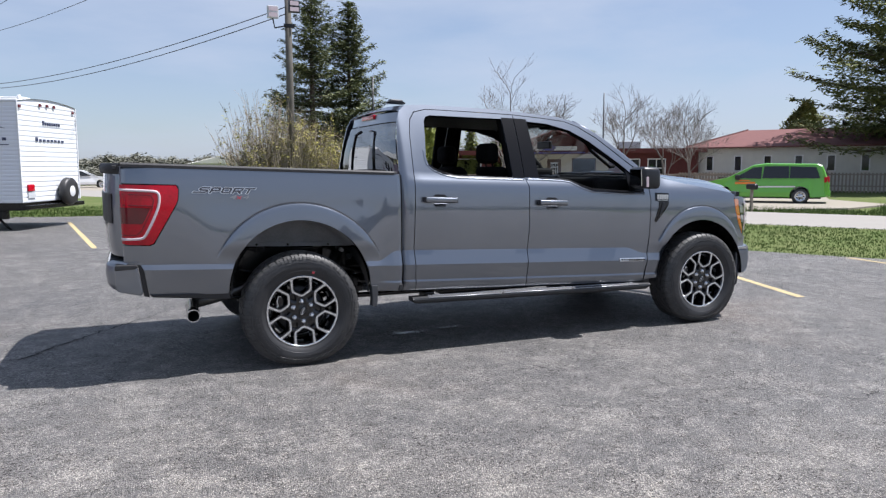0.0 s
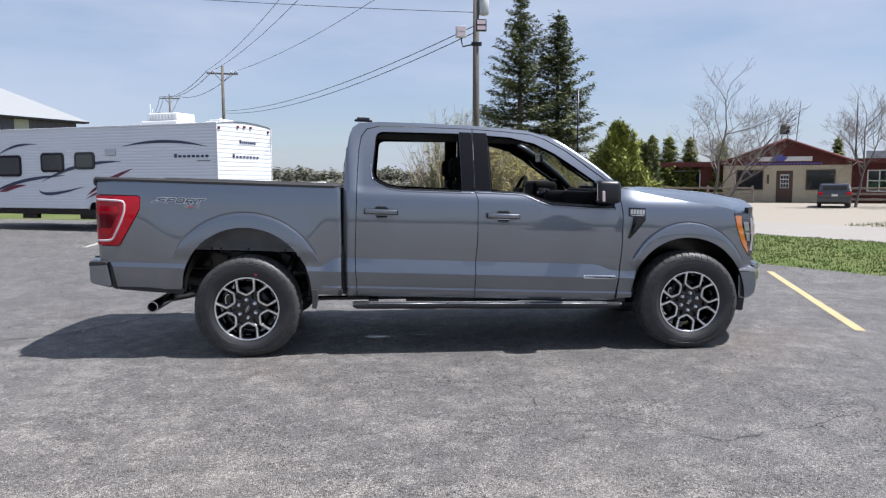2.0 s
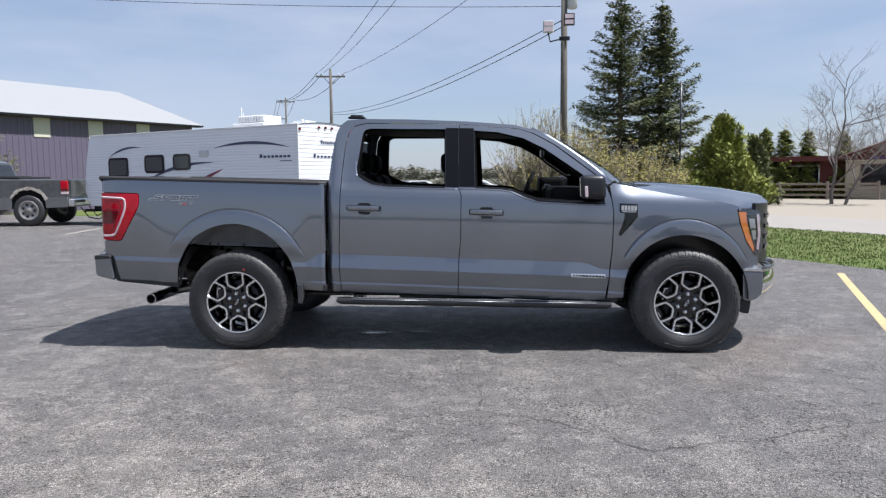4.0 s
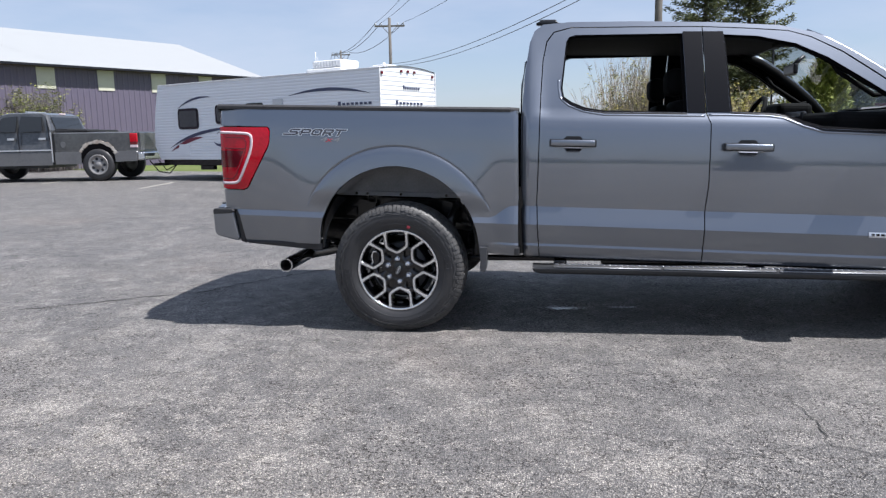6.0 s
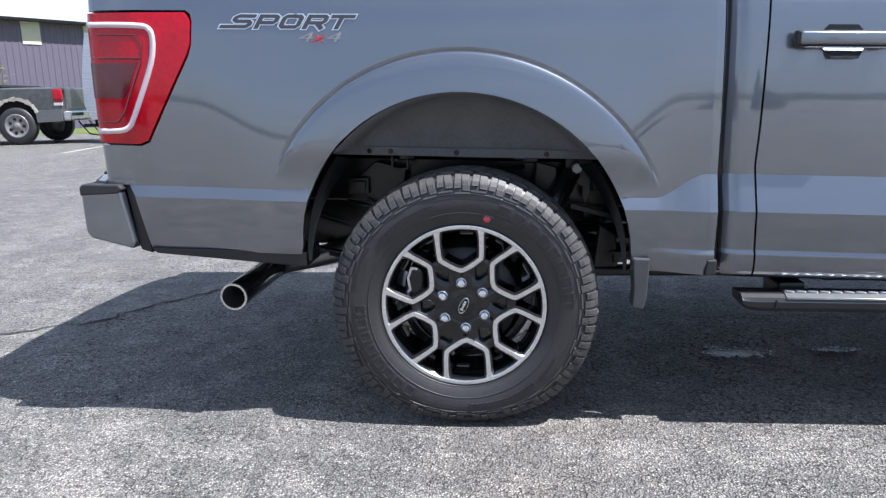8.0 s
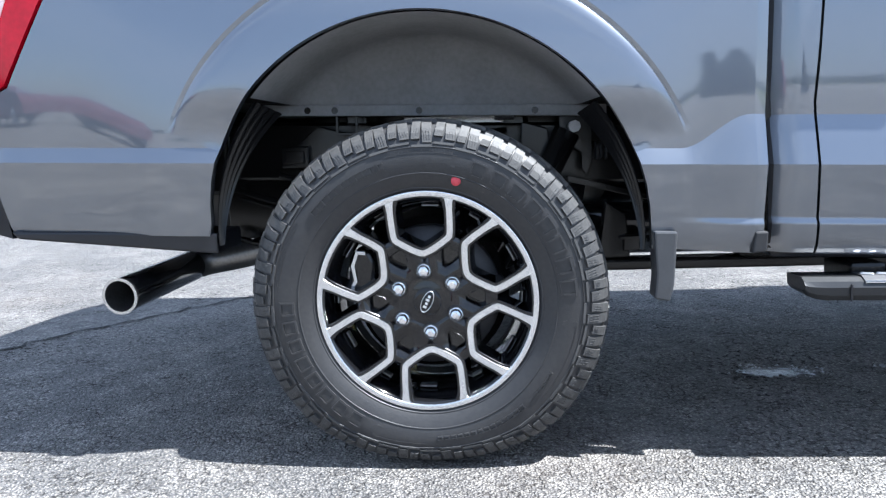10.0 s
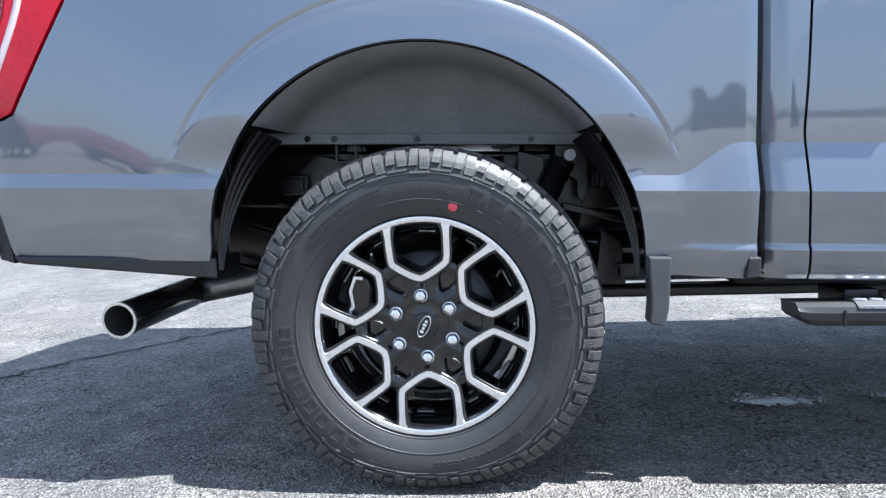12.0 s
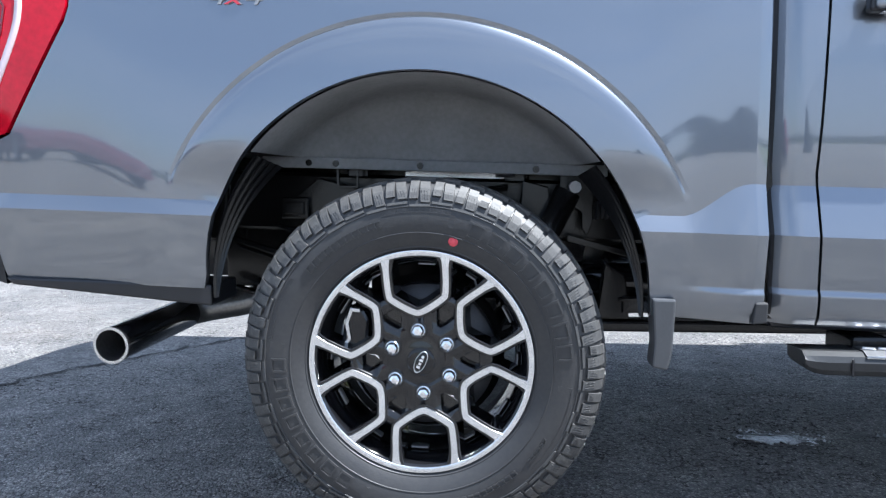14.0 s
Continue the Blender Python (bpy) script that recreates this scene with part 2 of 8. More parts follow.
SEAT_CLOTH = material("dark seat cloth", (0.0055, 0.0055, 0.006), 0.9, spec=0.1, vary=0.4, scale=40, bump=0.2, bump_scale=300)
SCREEN = material("dark display glass", (0.02, 0.022, 0.026), 0.08, coat=0.6)
GLASS = pane_material("clear window glass", (0.80, 0.85, 0.84), 0.06)
LAMP_LENS = pane_material("clear lamp lens", (0.95, 0.96, 0.97), 0.04)
TINTED = pane_material("tinted window glass", (0.10, 0.11, 0.12), 0.08)
DARK_GLASS = material("dark vehicle glass", (0.014, 0.016, 0.018), 0.05, coat=0.2)
GRASS = leaf_material("spring grass", (0.045, 0.085, 0.016), (0.090, 0.128, 0.032))
GROUND = material("rough spring grassland", (0.070, 0.105, 0.026), 0.95, vary=0.9, scale=0.35, color2=(0.135, 0.145, 0.060), bump=0.4, bump_scale=12, spec=0.1)
CONCRETE = material("bleached concrete road", (0.272, 0.258, 0.236), 0.9, vary=0.6, scale=0.9, color2=(0.244, 0.227, 0.206), bump=0.3, bump_scale=40, spec=0.2)
GRAVEL = material("pale gravel", (0.275, 0.248, 0.207), 0.95, vary=0.8, scale=0.6, color2=(0.277, 0.252, 0.210), bump=0.5, bump_scale=25, spec=0.15)
YELLOW_LINE = material("worn yellow line paint", (0.510, 0.408, 0.204), 0.8, vary=0.8, scale=7, color2=(0.306, 0.246, 0.136))
WHITE_LINE = material("worn pale line paint", (0.493, 0.476, 0.408), 0.8, vary=0.8, scale=7, color2=(0.281, 0.272, 0.246))
CRACK = material("crack in asphalt", (0.045, 0.044, 0.043), 0.95, vary=0.5, scale=20)
PALE_SCUFF = material("pale broken asphalt", (0.80, 0.81, 0.82), 0.14, vary=1.0, scale=60, color2=(0.24, 0.24, 0.245), spec=1.0, bump=0.25, bump_scale=90)
BARK = material("grey-brown bark", (0.135, 0.105, 0.082), 0.95, vary=0.7, scale=5, color2=(0.07, 0.055, 0.045), bump=0.5, bump_scale=20)
PALE_BARK = material("pale bare twigs", (0.170, 0.150, 0.136), 0.9, vary=0.6, scale=4, color2=(0.100, 0.087, 0.079))
TAN_TWIGS = material("tan spring twigs", (0.30, 0.255, 0.195), 0.9, vary=0.6, scale=4, color2=(0.19, 0.16, 0.125))
POLE_WOOD = material("weathered pole wood", (0.13, 0.12, 0.105), 0.9, vary=0.8, scale=3, color2=(0.08, 0.073, 0.066), bump=0.4, bump_scale=30)
NEEDLES = leaf_material("spruce needles", (0.068, 0.088, 0.046), (0.190, 0.205, 0.095))
PINE_NEEDLES = leaf_material("sunlit pine needles", (0.060, 0.082, 0.032), (0.215, 0.225, 0.080))
NEEDLES_PALE = leaf_material("sunlit cedar foliage", (0.115, 0.150, 0.034), (0.27, 0.285, 0.075))
BUDS = leaf_material("yellow-green spring buds", (0.26, 0.25, 0.06), (0.40, 0.36, 0.12))
# aerial haze is mixed into the leaf colours of these two
FAR_WOOD = leaf_material("haze-tinted far woodland", (0.085, 0.098, 0.075), (0.135, 0.145, 0.108))
HAZY_WOOD = leaf_material("haze-tinted budding woodland", (0.125, 0.130, 0.105), (0.190, 0.185, 0.150))
RV_WHITE = material("white ribbed aluminium siding", (0.70, 0.725, 0.76), 0.42, vary=0.25, scale=2, color2=(0.62, 0.645, 0.68))
RV_NAVY = material("navy vinyl stripe", (0.035, 0.045, 0.095), 0.4, vary=0.2, scale=6)
RV_MAROON = material("maroon vinyl stripe", (0.16, 0.018, 0.04), 0.4, vary=0.2, scale=6)
RV_PANE = material("grey-tinted trailer glass", (0.058, 0.066, 0.064), 0.12, coat=0.3, vary=0.4, scale=2)
RV_GREY = material("grey utility hatch", (0.52, 0.54, 0.56), 0.5, vary=0.2, scale=9)
WHITE_PLASTIC = material("white moulded plastic", (0.684, 0.693, 0.702), 0.45, vary=0.2, scale=9)
PURPLE_STEEL = material("purple-grey ribbed steel", (0.115, 0.100, 0.142), 0.5, vary=0.3, scale=1.5, color2=(0.08, 0.068, 0.106))
CREAM_PANEL = material("cream translucent panel", (0.540, 0.531, 0.432), 0.6, vary=0.2, scale=3)
WHITE_ROOF = material("white steel roofing", (0.268, 0.278, 0.280), 0.6, vary=0.15, scale=0.8, color2=(0.235, 0.244, 0.246))
RED_WOOD = material("barn-red board siding", (0.115, 0.026, 0.022), 0.8, vary=0.6, scale=4, color2=(0.07, 0.019, 0.018), bump=0.3, bump_scale=20)
CREAM_WALL = material("cream stucco", (0.504, 0.441, 0.324), 0.85, vary=0.3, scale=3, bump=0.2, bump_scale=60)
WHITE_WALL = material("off-white siding", (0.594, 0.576, 0.522), 0.75, vary=0.25, scale=2)
RED_ROOF = material("red asphalt shingle", (0.165, 0.068, 0.062), 0.9, vary=0.6, scale=3, color2=(0.118, 0.052, 0.05), bump=0.3, bump_scale=20)
DARK_ROOF = material("dark brown roofing", (0.085, 0.06, 0.055), 0.9, vary=0.5, scale=3)
BROWN_DOOR = material("brown painted door", (0.085, 0.045, 0.03), 0.55, vary=0.3, scale=6)
SIGN_BLUE = material("blue sign paint", (0.10, 0.10, 0.34), 0.6)
SIGN_WHITE = material("white sign board", (0.74, 0.73, 0.72), 0.6, vary=0.2, scale=4)
FENCE_WOOD = material("grey weathered rails", (0.27, 0.23, 0.19), 0.9, vary=0.7, scale=5, color2=(0.15, 0.125, 0.105))
GREEN_PAINT = material("bright green van paint", (0.115, 0.40, 0.028), 0.3, vary=0.05, scale=5, coat=0.8)
OLD_PAINT = material("weathered grey paint", (0.042, 0.044, 0.048), 0.26, 0.2, 0.6, 1.3, coat=0.7, color2=(0.125, 0.128, 0.132))
OLD_LOWER = material("weathered silver-grey paint", (0.155, 0.156, 0.16), 0.36, 0.3, 0.5, 2.5, color2=(0.09, 0.09, 0.094))
OLD_RIM = material("dusty cast wheel", (0.30, 0.29, 0.28), 0.45, 0.5, 0.5, 9, color2=(0.16, 0.155, 0.15))
DARK_PAINT = material("dark slate car paint", (0.045, 0.048, 0.055), 0.3, 0.4, coat=0.8, vary=0.2, scale=6)
WHITE_PAINT = material("white car paint", (0.72, 0.73, 0.74), 0.3, coat=0.7, vary=0.1, scale=6)
RED_PAINT = material("red car paint", (0.13, 0.026, 0.032), 0.3, coat=0.7, vary=0.1, scale=6)
RUST = material("flaking pale body filler", (0.52, 0.50, 0.46), 0.9, vary=0.9, scale=9, color2=(0.20, 0.14, 0.10))
WIRE = material("black cable", (0.02, 0.02, 0.022), 0.6)


# ---- builders ----
def part(name, bm, mat, parent=None, label="", smooth=False):
    """Links a bmesh as one mesh object under a thing or part."""
    me = bpy.data.meshes.new(name)
    if smooth:
        for f in bm.faces:
            f.smooth = True
    bm.to_mesh(me)
    bm.free()
    me.materials.append(mat)
    ob = new(name, me)
    ob.parent = parent
    if label:
        ob["label"] = label
    return ob


def raw(name, verts, faces, mat, parent=None, label="", smooth=False):
    me = bpy.data.meshes.new(name)
    me.from_pydata(verts, [], faces)
    if smooth:
        me.polygons.foreach_set("use_smooth", [True] * len(me.polygons))
    me.update()
    me.materials.append(mat)
    ob = new(name, me)
    ob.parent = parent
    if label:
        ob["label"] = label
    return ob


def thing(name, label, category, m=None, group=""):
    e = new(name)
    e.empty_display_size = 0.2
    if m is not None:
        e.matrix_world = m
    return tagged(e, label, category, group)


def box(x0, x1, y0, y1, z0, z1, bevel=0.0, seg=2, m=None):
    bm = bmesh.new()
    bmesh.ops.create_cube(bm, size=1)
    for v in bm.verts:
        v.co = Vector((x0 + (v.co.x + 0.5) * (x1 - x0), y0 + (v.co.y + 0.5) * (y1 - y0), z0 + (v.co.z + 0.5) * (z1 - z0)))
    if bevel:
        bmesh.ops.bevel(bm, geom=bm.edges[:], offset=bevel, segments=seg, affect="EDGES", profile=0.5)
    if m is not None:
        bm.transform(m)
    return bm


def join(*bms):
    """Several bmeshes as one, for one part."""
    me = bpy.data.meshes.new("joined")
    out = bmesh.new()
    for b in bms:
        b.to_mesh(me)
        b.free()
        out.from_mesh(me)
    bpy.data.meshes.remove(me)
    return out


def tube(path, radius, sides=10, cap=True):
    """A round tube along a path; radius is one number or one for each point."""
    pts = [Vector(p) for p in path]
    rad = radius if isinstance(radius, (list, tuple)) else [radius] * len(pts)
    bm = bmesh.new()
    rings = []
    up = Vector((0.13, 0.21, 0.97))
    for i, p in enumerate(pts):
        d = (pts[min(i + 1, len(pts) - 1)] - pts[max(i - 1, 0)]).normalized()
        a = d.cross(up if abs(d.dot(up)) < 0.95 else Vector((1, 0, 0))).normalized()
        b = d.cross(a)
        rings.append([bm.verts.new(p + rad[i] * (math.cos(k * 2 * math.pi / sides) * a + math.sin(k * 2 * math.pi / sides) * b)) for k in range(sides)])
    for r, s in zip(rings, rings[1:]):
        for k in range(sides):
            bm.faces.new((r[k], r[(k + 1) % sides], s[(k + 1) % sides], s[k])).smooth = True
    if cap:
        bm.faces.new(rings[0])
        bm.faces.new(rings[-1][::-1])
    bmesh.ops.recalc_face_normals(bm, faces=bm.faces)
    return bm


def lathe(profile, sides=64, close=False):
    """Turns (radius, y) points about the y axis."""
    bm = bmesh.new()
    rings = [[bm.verts.new((r * math.cos(a), y, r * math.sin(a))) for a in (2 * math.pi * k / sides for k in range(sides))] for r, y in profile]
    pairs = list(zip(rings, rings[1:])) + ([(rings[-1], rings[0])] if close else [])
    for r, s in pairs:
        for k in range(sides):
            bm.faces.new((r[k], r[(k + 1) % sides], s[(k + 1) % sides], s[k])).smooth = True
    bmesh.ops.recalc_face_normals(bm, faces=bm.faces)
    return bm


def slab(poly, y0, y1, bevel=0.0):
    """A polygon in x, z pushed out from y0 to y1."""
    bm = bmesh.new()
    f = bm.faces.new([bm.verts.new((x, y0, z)) for x, z in poly])
    r = bmesh.ops.extrude_face_region(bm, geom=[f])
    for v in r["geom"]:
        if isinstance(v, bmesh.types.BMVert):
            v.co.y = y1
    bmesh.ops.recalc_face_normals(bm, faces=bm.faces)
    if bevel:
        bmesh.ops.bevel(bm, geom=bm.edges[:], offset=bevel, segments=2, affect="EDGES", profile=0.5)
    return bm


def grid_surface(fn, nu, nv, flip=False):
    """A sheet from fn(u, v) with u and v from 0 to 1."""
    bm = bmesh.new()
    vs = [[bm.verts.new(fn(i / nu, j / nv)) for j in range(nv + 1)] for i in range(nu + 1)]
    for i in range(nu):
        for j in range(nv):
            q = (vs[i][j], vs[i + 1][j], vs[i + 1][j + 1], vs[i][j + 1])
            bm.faces.new(q[::-1] if flip else q).smooth = True
    return bm


def thicken(bm, depth):
    """Gives a sheet an inner side and closed edges."""
    bm.normal_update()
    inner = {v: bm.verts.new(v.co - v.normal * depth) for v in bm.verts[:]}
    edge = [e for e in bm.edges if e.is_boundary]
    faces = bm.faces[:]
    for e in edge:
        f = e.link_faces[0]
        a, b = e.verts
        order = [lp.vert for lp in f.loops]
        if order[(order.index(a) + 1) % len(order)] != b:
            a, b = b, a
        bm.faces.new((b, a, inner[a], inner[b]))
        e.smooth = False
    for f in faces:
        g = bm.faces.new([inner[v] for v in reversed(f.verts[:])])
        g.smooth = True
    return bm


def rounded(pts, cut=0.3, times=2):
    """Softens the inner corners of an open polyline."""
    for _ in range(times):
        out = [pts[0]]
        for p, q in zip(pts, pts[1:]):
            out.append((p[0] + (q[0] - p[0]) * cut, p[1] + (q[1] - p[1]) * cut))
            out.append((p[0] + (q[0] - p[0]) * (1 - cut), p[1] + (q[1] - p[1]) * (1 - cut)))
        out.append(pts[-1])
        pts = out
    return pts


def sign_bars(count, x0, x1, z0, z1, y0, y1, seed=0):
    """A row of plain raised bars in place of lettering."""
    rnd = random.Random(seed)
    out, w = [], (x1 - x0) / count
    for i in range(count):
        g = w * (0.12 + 0.10 * rnd.random())
        out.append(box(x0 + i * w + g, x0 + (i + 1) * w - g * 0.6, y0, y1, z0, z1))
    return join(*out)


def polyline_band(pts, half):
    """Outline of a band of even width along a polyline."""
    left, right = [], []
    for i, p in enumerate(pts):
        a = Vector(pts[max(i - 1, 0)])
        b = Vector(pts[min(i + 1, len(pts) - 1)])
        p = Vector(p)
        d0 = (p - a).normalized() if i else (b - p).normalized()
        d1 = (b - p).normalized() if i < len(pts) - 1 else d0
        n0, n1 = Vector((-d0.y, d0.x)), Vector((-d1.y, d1.x))
        m = (n0 + n1).normalized()
        m *= half / max(m.dot(n0), 0.4)
        left.append(p + m)
        right.append(p - m)
    return left, right


# ---- the pickup truck ----
RAKE = 0.0365          # the body sits lower at the nose
HUB_Z, WHEELBASE = 0.400, 3.693


def sstep(a, b, v):
    t = min(max((v - a) / (b - a), 0.0), 1.0)
    return t * t * (3 - 2 * t)


def crease_at(x):
    return 0.757 + 0.075 * sstep(0.58, 0.73, x) - 0.050 * sstep(2.86, 3.05, x)


FLARE_E, FLARE_W = (0.80, 0.86, 0.955, 0.985, 0.994, 1.003, 1.018), (0.020, 0.0195, 0.0172, 0.0135, 0.0105, -0.003, 0.0)
FLARES = ((0.005, 0.56, 0.634, 0.621), (3.685, 0.60, 0.546, 0.606))


def half_width(x, z):
    """How far the body side stands out from the middle line, at a place on the side."""
    base = 0.955 + 0.027 * sstep(0.80, 0.74, x) + 0.012 * sstep(3.05, 3.25, x)
    w = base
    zz = min(z, 1.41)
    w -= 0.13 * (zz - 1.04) ** 2
    if -0.85 < x < 0.70:
        haunch = sstep(0.66, 0.46, x) * sstep(-0.84, -0.56, x)
        w += haunch * (0.056 * max(0.0, 1.16 - max(z, crease_at(x))) - 0.006)
    w -= 0.25 * max(0.0, zz - 1.22) ** 2 + 1.7 * max(0.0, zz - 1.32) ** 2 * sstep(0.70, 0.85, x)
    # shoulder of the doors, rolled in under the glass
    w -= (3.0 * max(0.0, zz - 1.31) ** 2 - 1.7 * max(0.0, zz - 1.32) ** 2) * sstep(0.85, 0.95, x) * sstep(3.08, 2.90, x)
    top = crease_at(x)
    if z < top:
        w += (0.006 + 0.030 * (top - 0.722) / 0.11) * min(1.0, (top - z) / (top - 0.722))
        w -= 0.06 * max(0.0, 0.722 - z)
        w += 0.007 * min(1.0, max(0.0, (0.602 - z) / 0.012)) * sstep(0.54, 0.72, x)
        w -= 2.6 * max(0.0, 0.575 - z) ** 2 + 9.0 * max(0.0, 0.545 - z) ** 2
    if 0.765 < x < 0.845:
        w -= 9.0 * (0.845 - x) ** 2
    if z > 1.41:
        w -= (0.40 - 0.033 * sstep(0.85, 0.95, x) * sstep(3.08, 2.90, x)) * (z - 1.41) + 0.10 * (z - 1.41) ** 2
    if x > 3.05 and z > 1.25:
        k = sstep(3.10, 3.30, x)
        w -= k * 1.1 * (z - 1.25) ** 2
    if x > 3.95:
        w -= 0.55 * (x - 3.95) ** 2
    if x < -0.95:
        w -= 0.9 * (x + 0.95) ** 2
    for cx, cz, a, b in FLARES:
        e = math.hypot((x - cx) / a, (z - cz) / b)
        if e < 1.06 and z > 0.70:
            w += sstep(0.78, 0.90, z) * float(np.interp(e, FLARE_E, FLARE_W))
    return w


def body(p):
    """Body space to world: leans the level body down to the nose."""
    return Vector((p[0], p[1], p[2] - RAKE * p[0]))


def lean(bm):
    for v in bm.verts:
        v.co.z -= RAKE * v.co.x
    return bm


def ring_split(outer, hole, xs):
    """Two C-shaped outlines that together make outer without hole, parted at x = xs."""
    def chains(ring):
        n = len(ring)
        aug = []
        for i in range(n):
            p, q = ring[i], ring[(i + 1) % n]
            aug.append(p)
            if (p[0] - xs) * (q[0] - xs) < 0:
                t = (xs - p[0]) / (q[0] - p[0])
                aug.append((xs, p[1] + t * (q[1] - p[1])))
        cut = [i for i, p in enumerate(aug) if abs(p[0] - xs) < 1e-9]
        i, j = cut[0], cut[-1]
        one, two = aug[i:j + 1], aug[j:] + aug[:i + 1]
        mean = lambda c: sum(p[0] for p in c) / len(c)
        return (one, two) if mean(one) < mean(two) else (two, one)
    out = []
    for oc, hc in zip(chains(outer), chains(hole)):
        hc = hc if abs(hc[0][1] - oc[-1][1]) < abs(hc[-1][1] - oc[-1][1]) else hc[::-1]
        out.append(oc + hc)
    return out


XS = [i * 0.045 - 1.24 for i in range(130)] + [0.450 + 0.0135 * i for i in range(9)] + [0.580 + 0.012 * i for i in range(14)] + [0.786, 0.794, 0.803, 0.813, 0.824, 0.836, 0.846]
ZS = [0.50 + 0.02 * i for i in range(11)] + [0.718, 0.722, 0.726, 0.735, 0.748, 0.753, 0.757, 0.761, 0.775, 0.79, 0.805, 0.820, 0.828, 0.832, 0.836, 0.845] + [0.87 + 0.03 * i for i in range(40)] + [0.586, 0.590, 0.594, 0.602, 0.606, 0.778, 0.782, 0.786]


def skin(polys, lip=0.022, proud=0.0, xs=XS, zs=ZS, place=None, crisp=False):
    """A pressed panel of the near body side, cut to outlines in x, z."""
    bm = bmesh.new()
    for poly in polys:
        if isinstance(poly[0], list):
            rows = [[bm.verts.new((x, 0, z)) for x, z in tier] for tier in poly]
            for r, s in zip(rows, rows[1:]):
                for i in range(len(r) - 1):
                    bm.faces.new((r[i], r[i + 1], s[i + 1], s[i]))
            continue
        area = sum(p[0] * q[1] - q[0] * p[1] for p, q in zip(poly, poly[1:] + poly[:1]))
        poly = poly if area > 0 else poly[::-1]
        sub = bmesh.new()
        sub.faces.new([sub.verts.new((x, 0, z)) for x, z in poly])
        x0, x1 = min(p[0] for p in poly), max(p[0] for p in poly)
        z0, z1 = min(p[1] for p in poly), max(p[1] for p in poly)
        for x in xs:
            if x0 + 0.004 < x < x1 - 0.004:
                bmesh.ops.bisect_plane(sub, geom=sub.verts[:] + sub.edges[:] + sub.faces[:], dist=1e-5, plane_co=(x, 0, 0), plane_no=(1, 0, 0))
        for z in zs:
            if z0 + 0.004 < z < z1 - 0.004:
                bmesh.ops.bisect_plane(sub, geom=sub.verts[:] + sub.edges[:] + sub.faces[:], dist=1e-5, plane_co=(0, 0, z), plane_no=(0, 0, 1))
        me = bpy.data.meshes.new("tmp")
        sub.to_mesh(me)
        sub.free()
        bm.from_mesh(me)
        bpy.data.meshes.remove(me)
    bmesh.ops.remove_doubles(bm, verts=bm.verts[:], dist=1e-4)
    folds = (set(), set())
    for v in bm.verts:
        if crisp and 0.722 < v.co.z < 0.97 and v.co.x > 0.55:
            lift = crease_at(v.co.x) - 0.757
            v.co.z += lift * ((v.co.z - 0.722) / 0.035 if v.co.z < 0.757 else (0.97 - v.co.z) / 0.213)
        if abs(v.co.z - crease_at(v.co.x)) < 0.0008:
            folds[0].add(v)
        elif abs(v.co.z - 0.722) < 0.0008:
            folds[1].add(v)
        v.co = place(v.co.x, v.co.z, proud) if place else Vector((v.co.x, -half_width(v.co.x, v.co.z) - proud, v.co.z))
    for f in bm.faces:
        f.smooth = True
    for cx, cz, a, b in FLARES:
        ev = {v: math.hypot((v.co.x - cx) / a, (v.co.z - cz) / b) for v in bm.verts if v.co.z > 0.80}
        for e in bm.edges:
            p, q = (ev.get(v, 0) for v in e.verts)
            if any(abs(p - k) < 0.003 and abs(q - k) < 0.003 for k in (0.994, 1.003, 1.018)):
                e.smooth = False
    for e in bm.edges:
        if any(e.verts[0] in fold and e.verts[1] in fold for fold in folds):
            e.smooth = False
    rim = [e for e in bm.edges if e.is_boundary]
    if lip:
        for e in rim:
            e.smooth = False
        r = bmesh.ops.extrude_edge_only(bm, edges=rim)
        for v in r["geom"]:
            if isinstance(v, bmesh.types.BMVert):
                v.co.y += lip
    return lean(bm)


def mirrored(bm):
    other = bm.copy()
    for v in other.verts:
        v.co.y = -v.co.y
    bmesh.ops.reverse_faces(other, faces=other.faces[:])
    return other


def arch(cx, cz, a, b, t0, t1, n=30):
    return [(cx + a * math.cos(radians(t0 + (t1 - t0) * i / n)), cz + b * math.sin(radians(t0 + (t1 - t0) * i / n))) for i in range(n + 1)]


truck = thing("pickup_truck", "dark grey metallic crew-cab pickup truck parked on asphalt", "pickup truck", Matrix.Identity(4))


def both(name, bm, mat, label=""):
    """The same part on the near and the far side."""
    other = mirrored(bm)
    return part(name, bm, mat, truck, label), part(name, other, mat, truck, label)


# outlines of the side panels in x and height (level body space)
TAIL_LAMP = [(-1.245, 0.902), (-1.120, 0.889), (-1.008, 0.889), (-0.980, 0.901), (-0.831, 1.162), (-0.819, 1.194), (-0.813, 1.262), (-0.828, 1.287), (-1.245, 1.285)]
BED_SIDE = ([(-1.020, 0.548), (-0.515, 0.548)] + arch(0.005, 0.56, 0.512, 0.502, 178, 2) + [(0.520, 0.528), (0.762, 0.522), (0.764, 1.404), (-1.215, 1.404), (-1.215, 1.294), (-0.826, 1.293),
            (-0.812, 1.282), (-0.808, 1.262), (-0.814, 1.193), (-0.826, 1.158), (-0.975, 0.896), (-1.005, 0.883), (-1.215, 0.883), (-1.215, 0.775), (-1.075, 0.765), (-1.062, 0.745), (-1.048, 0.725)])
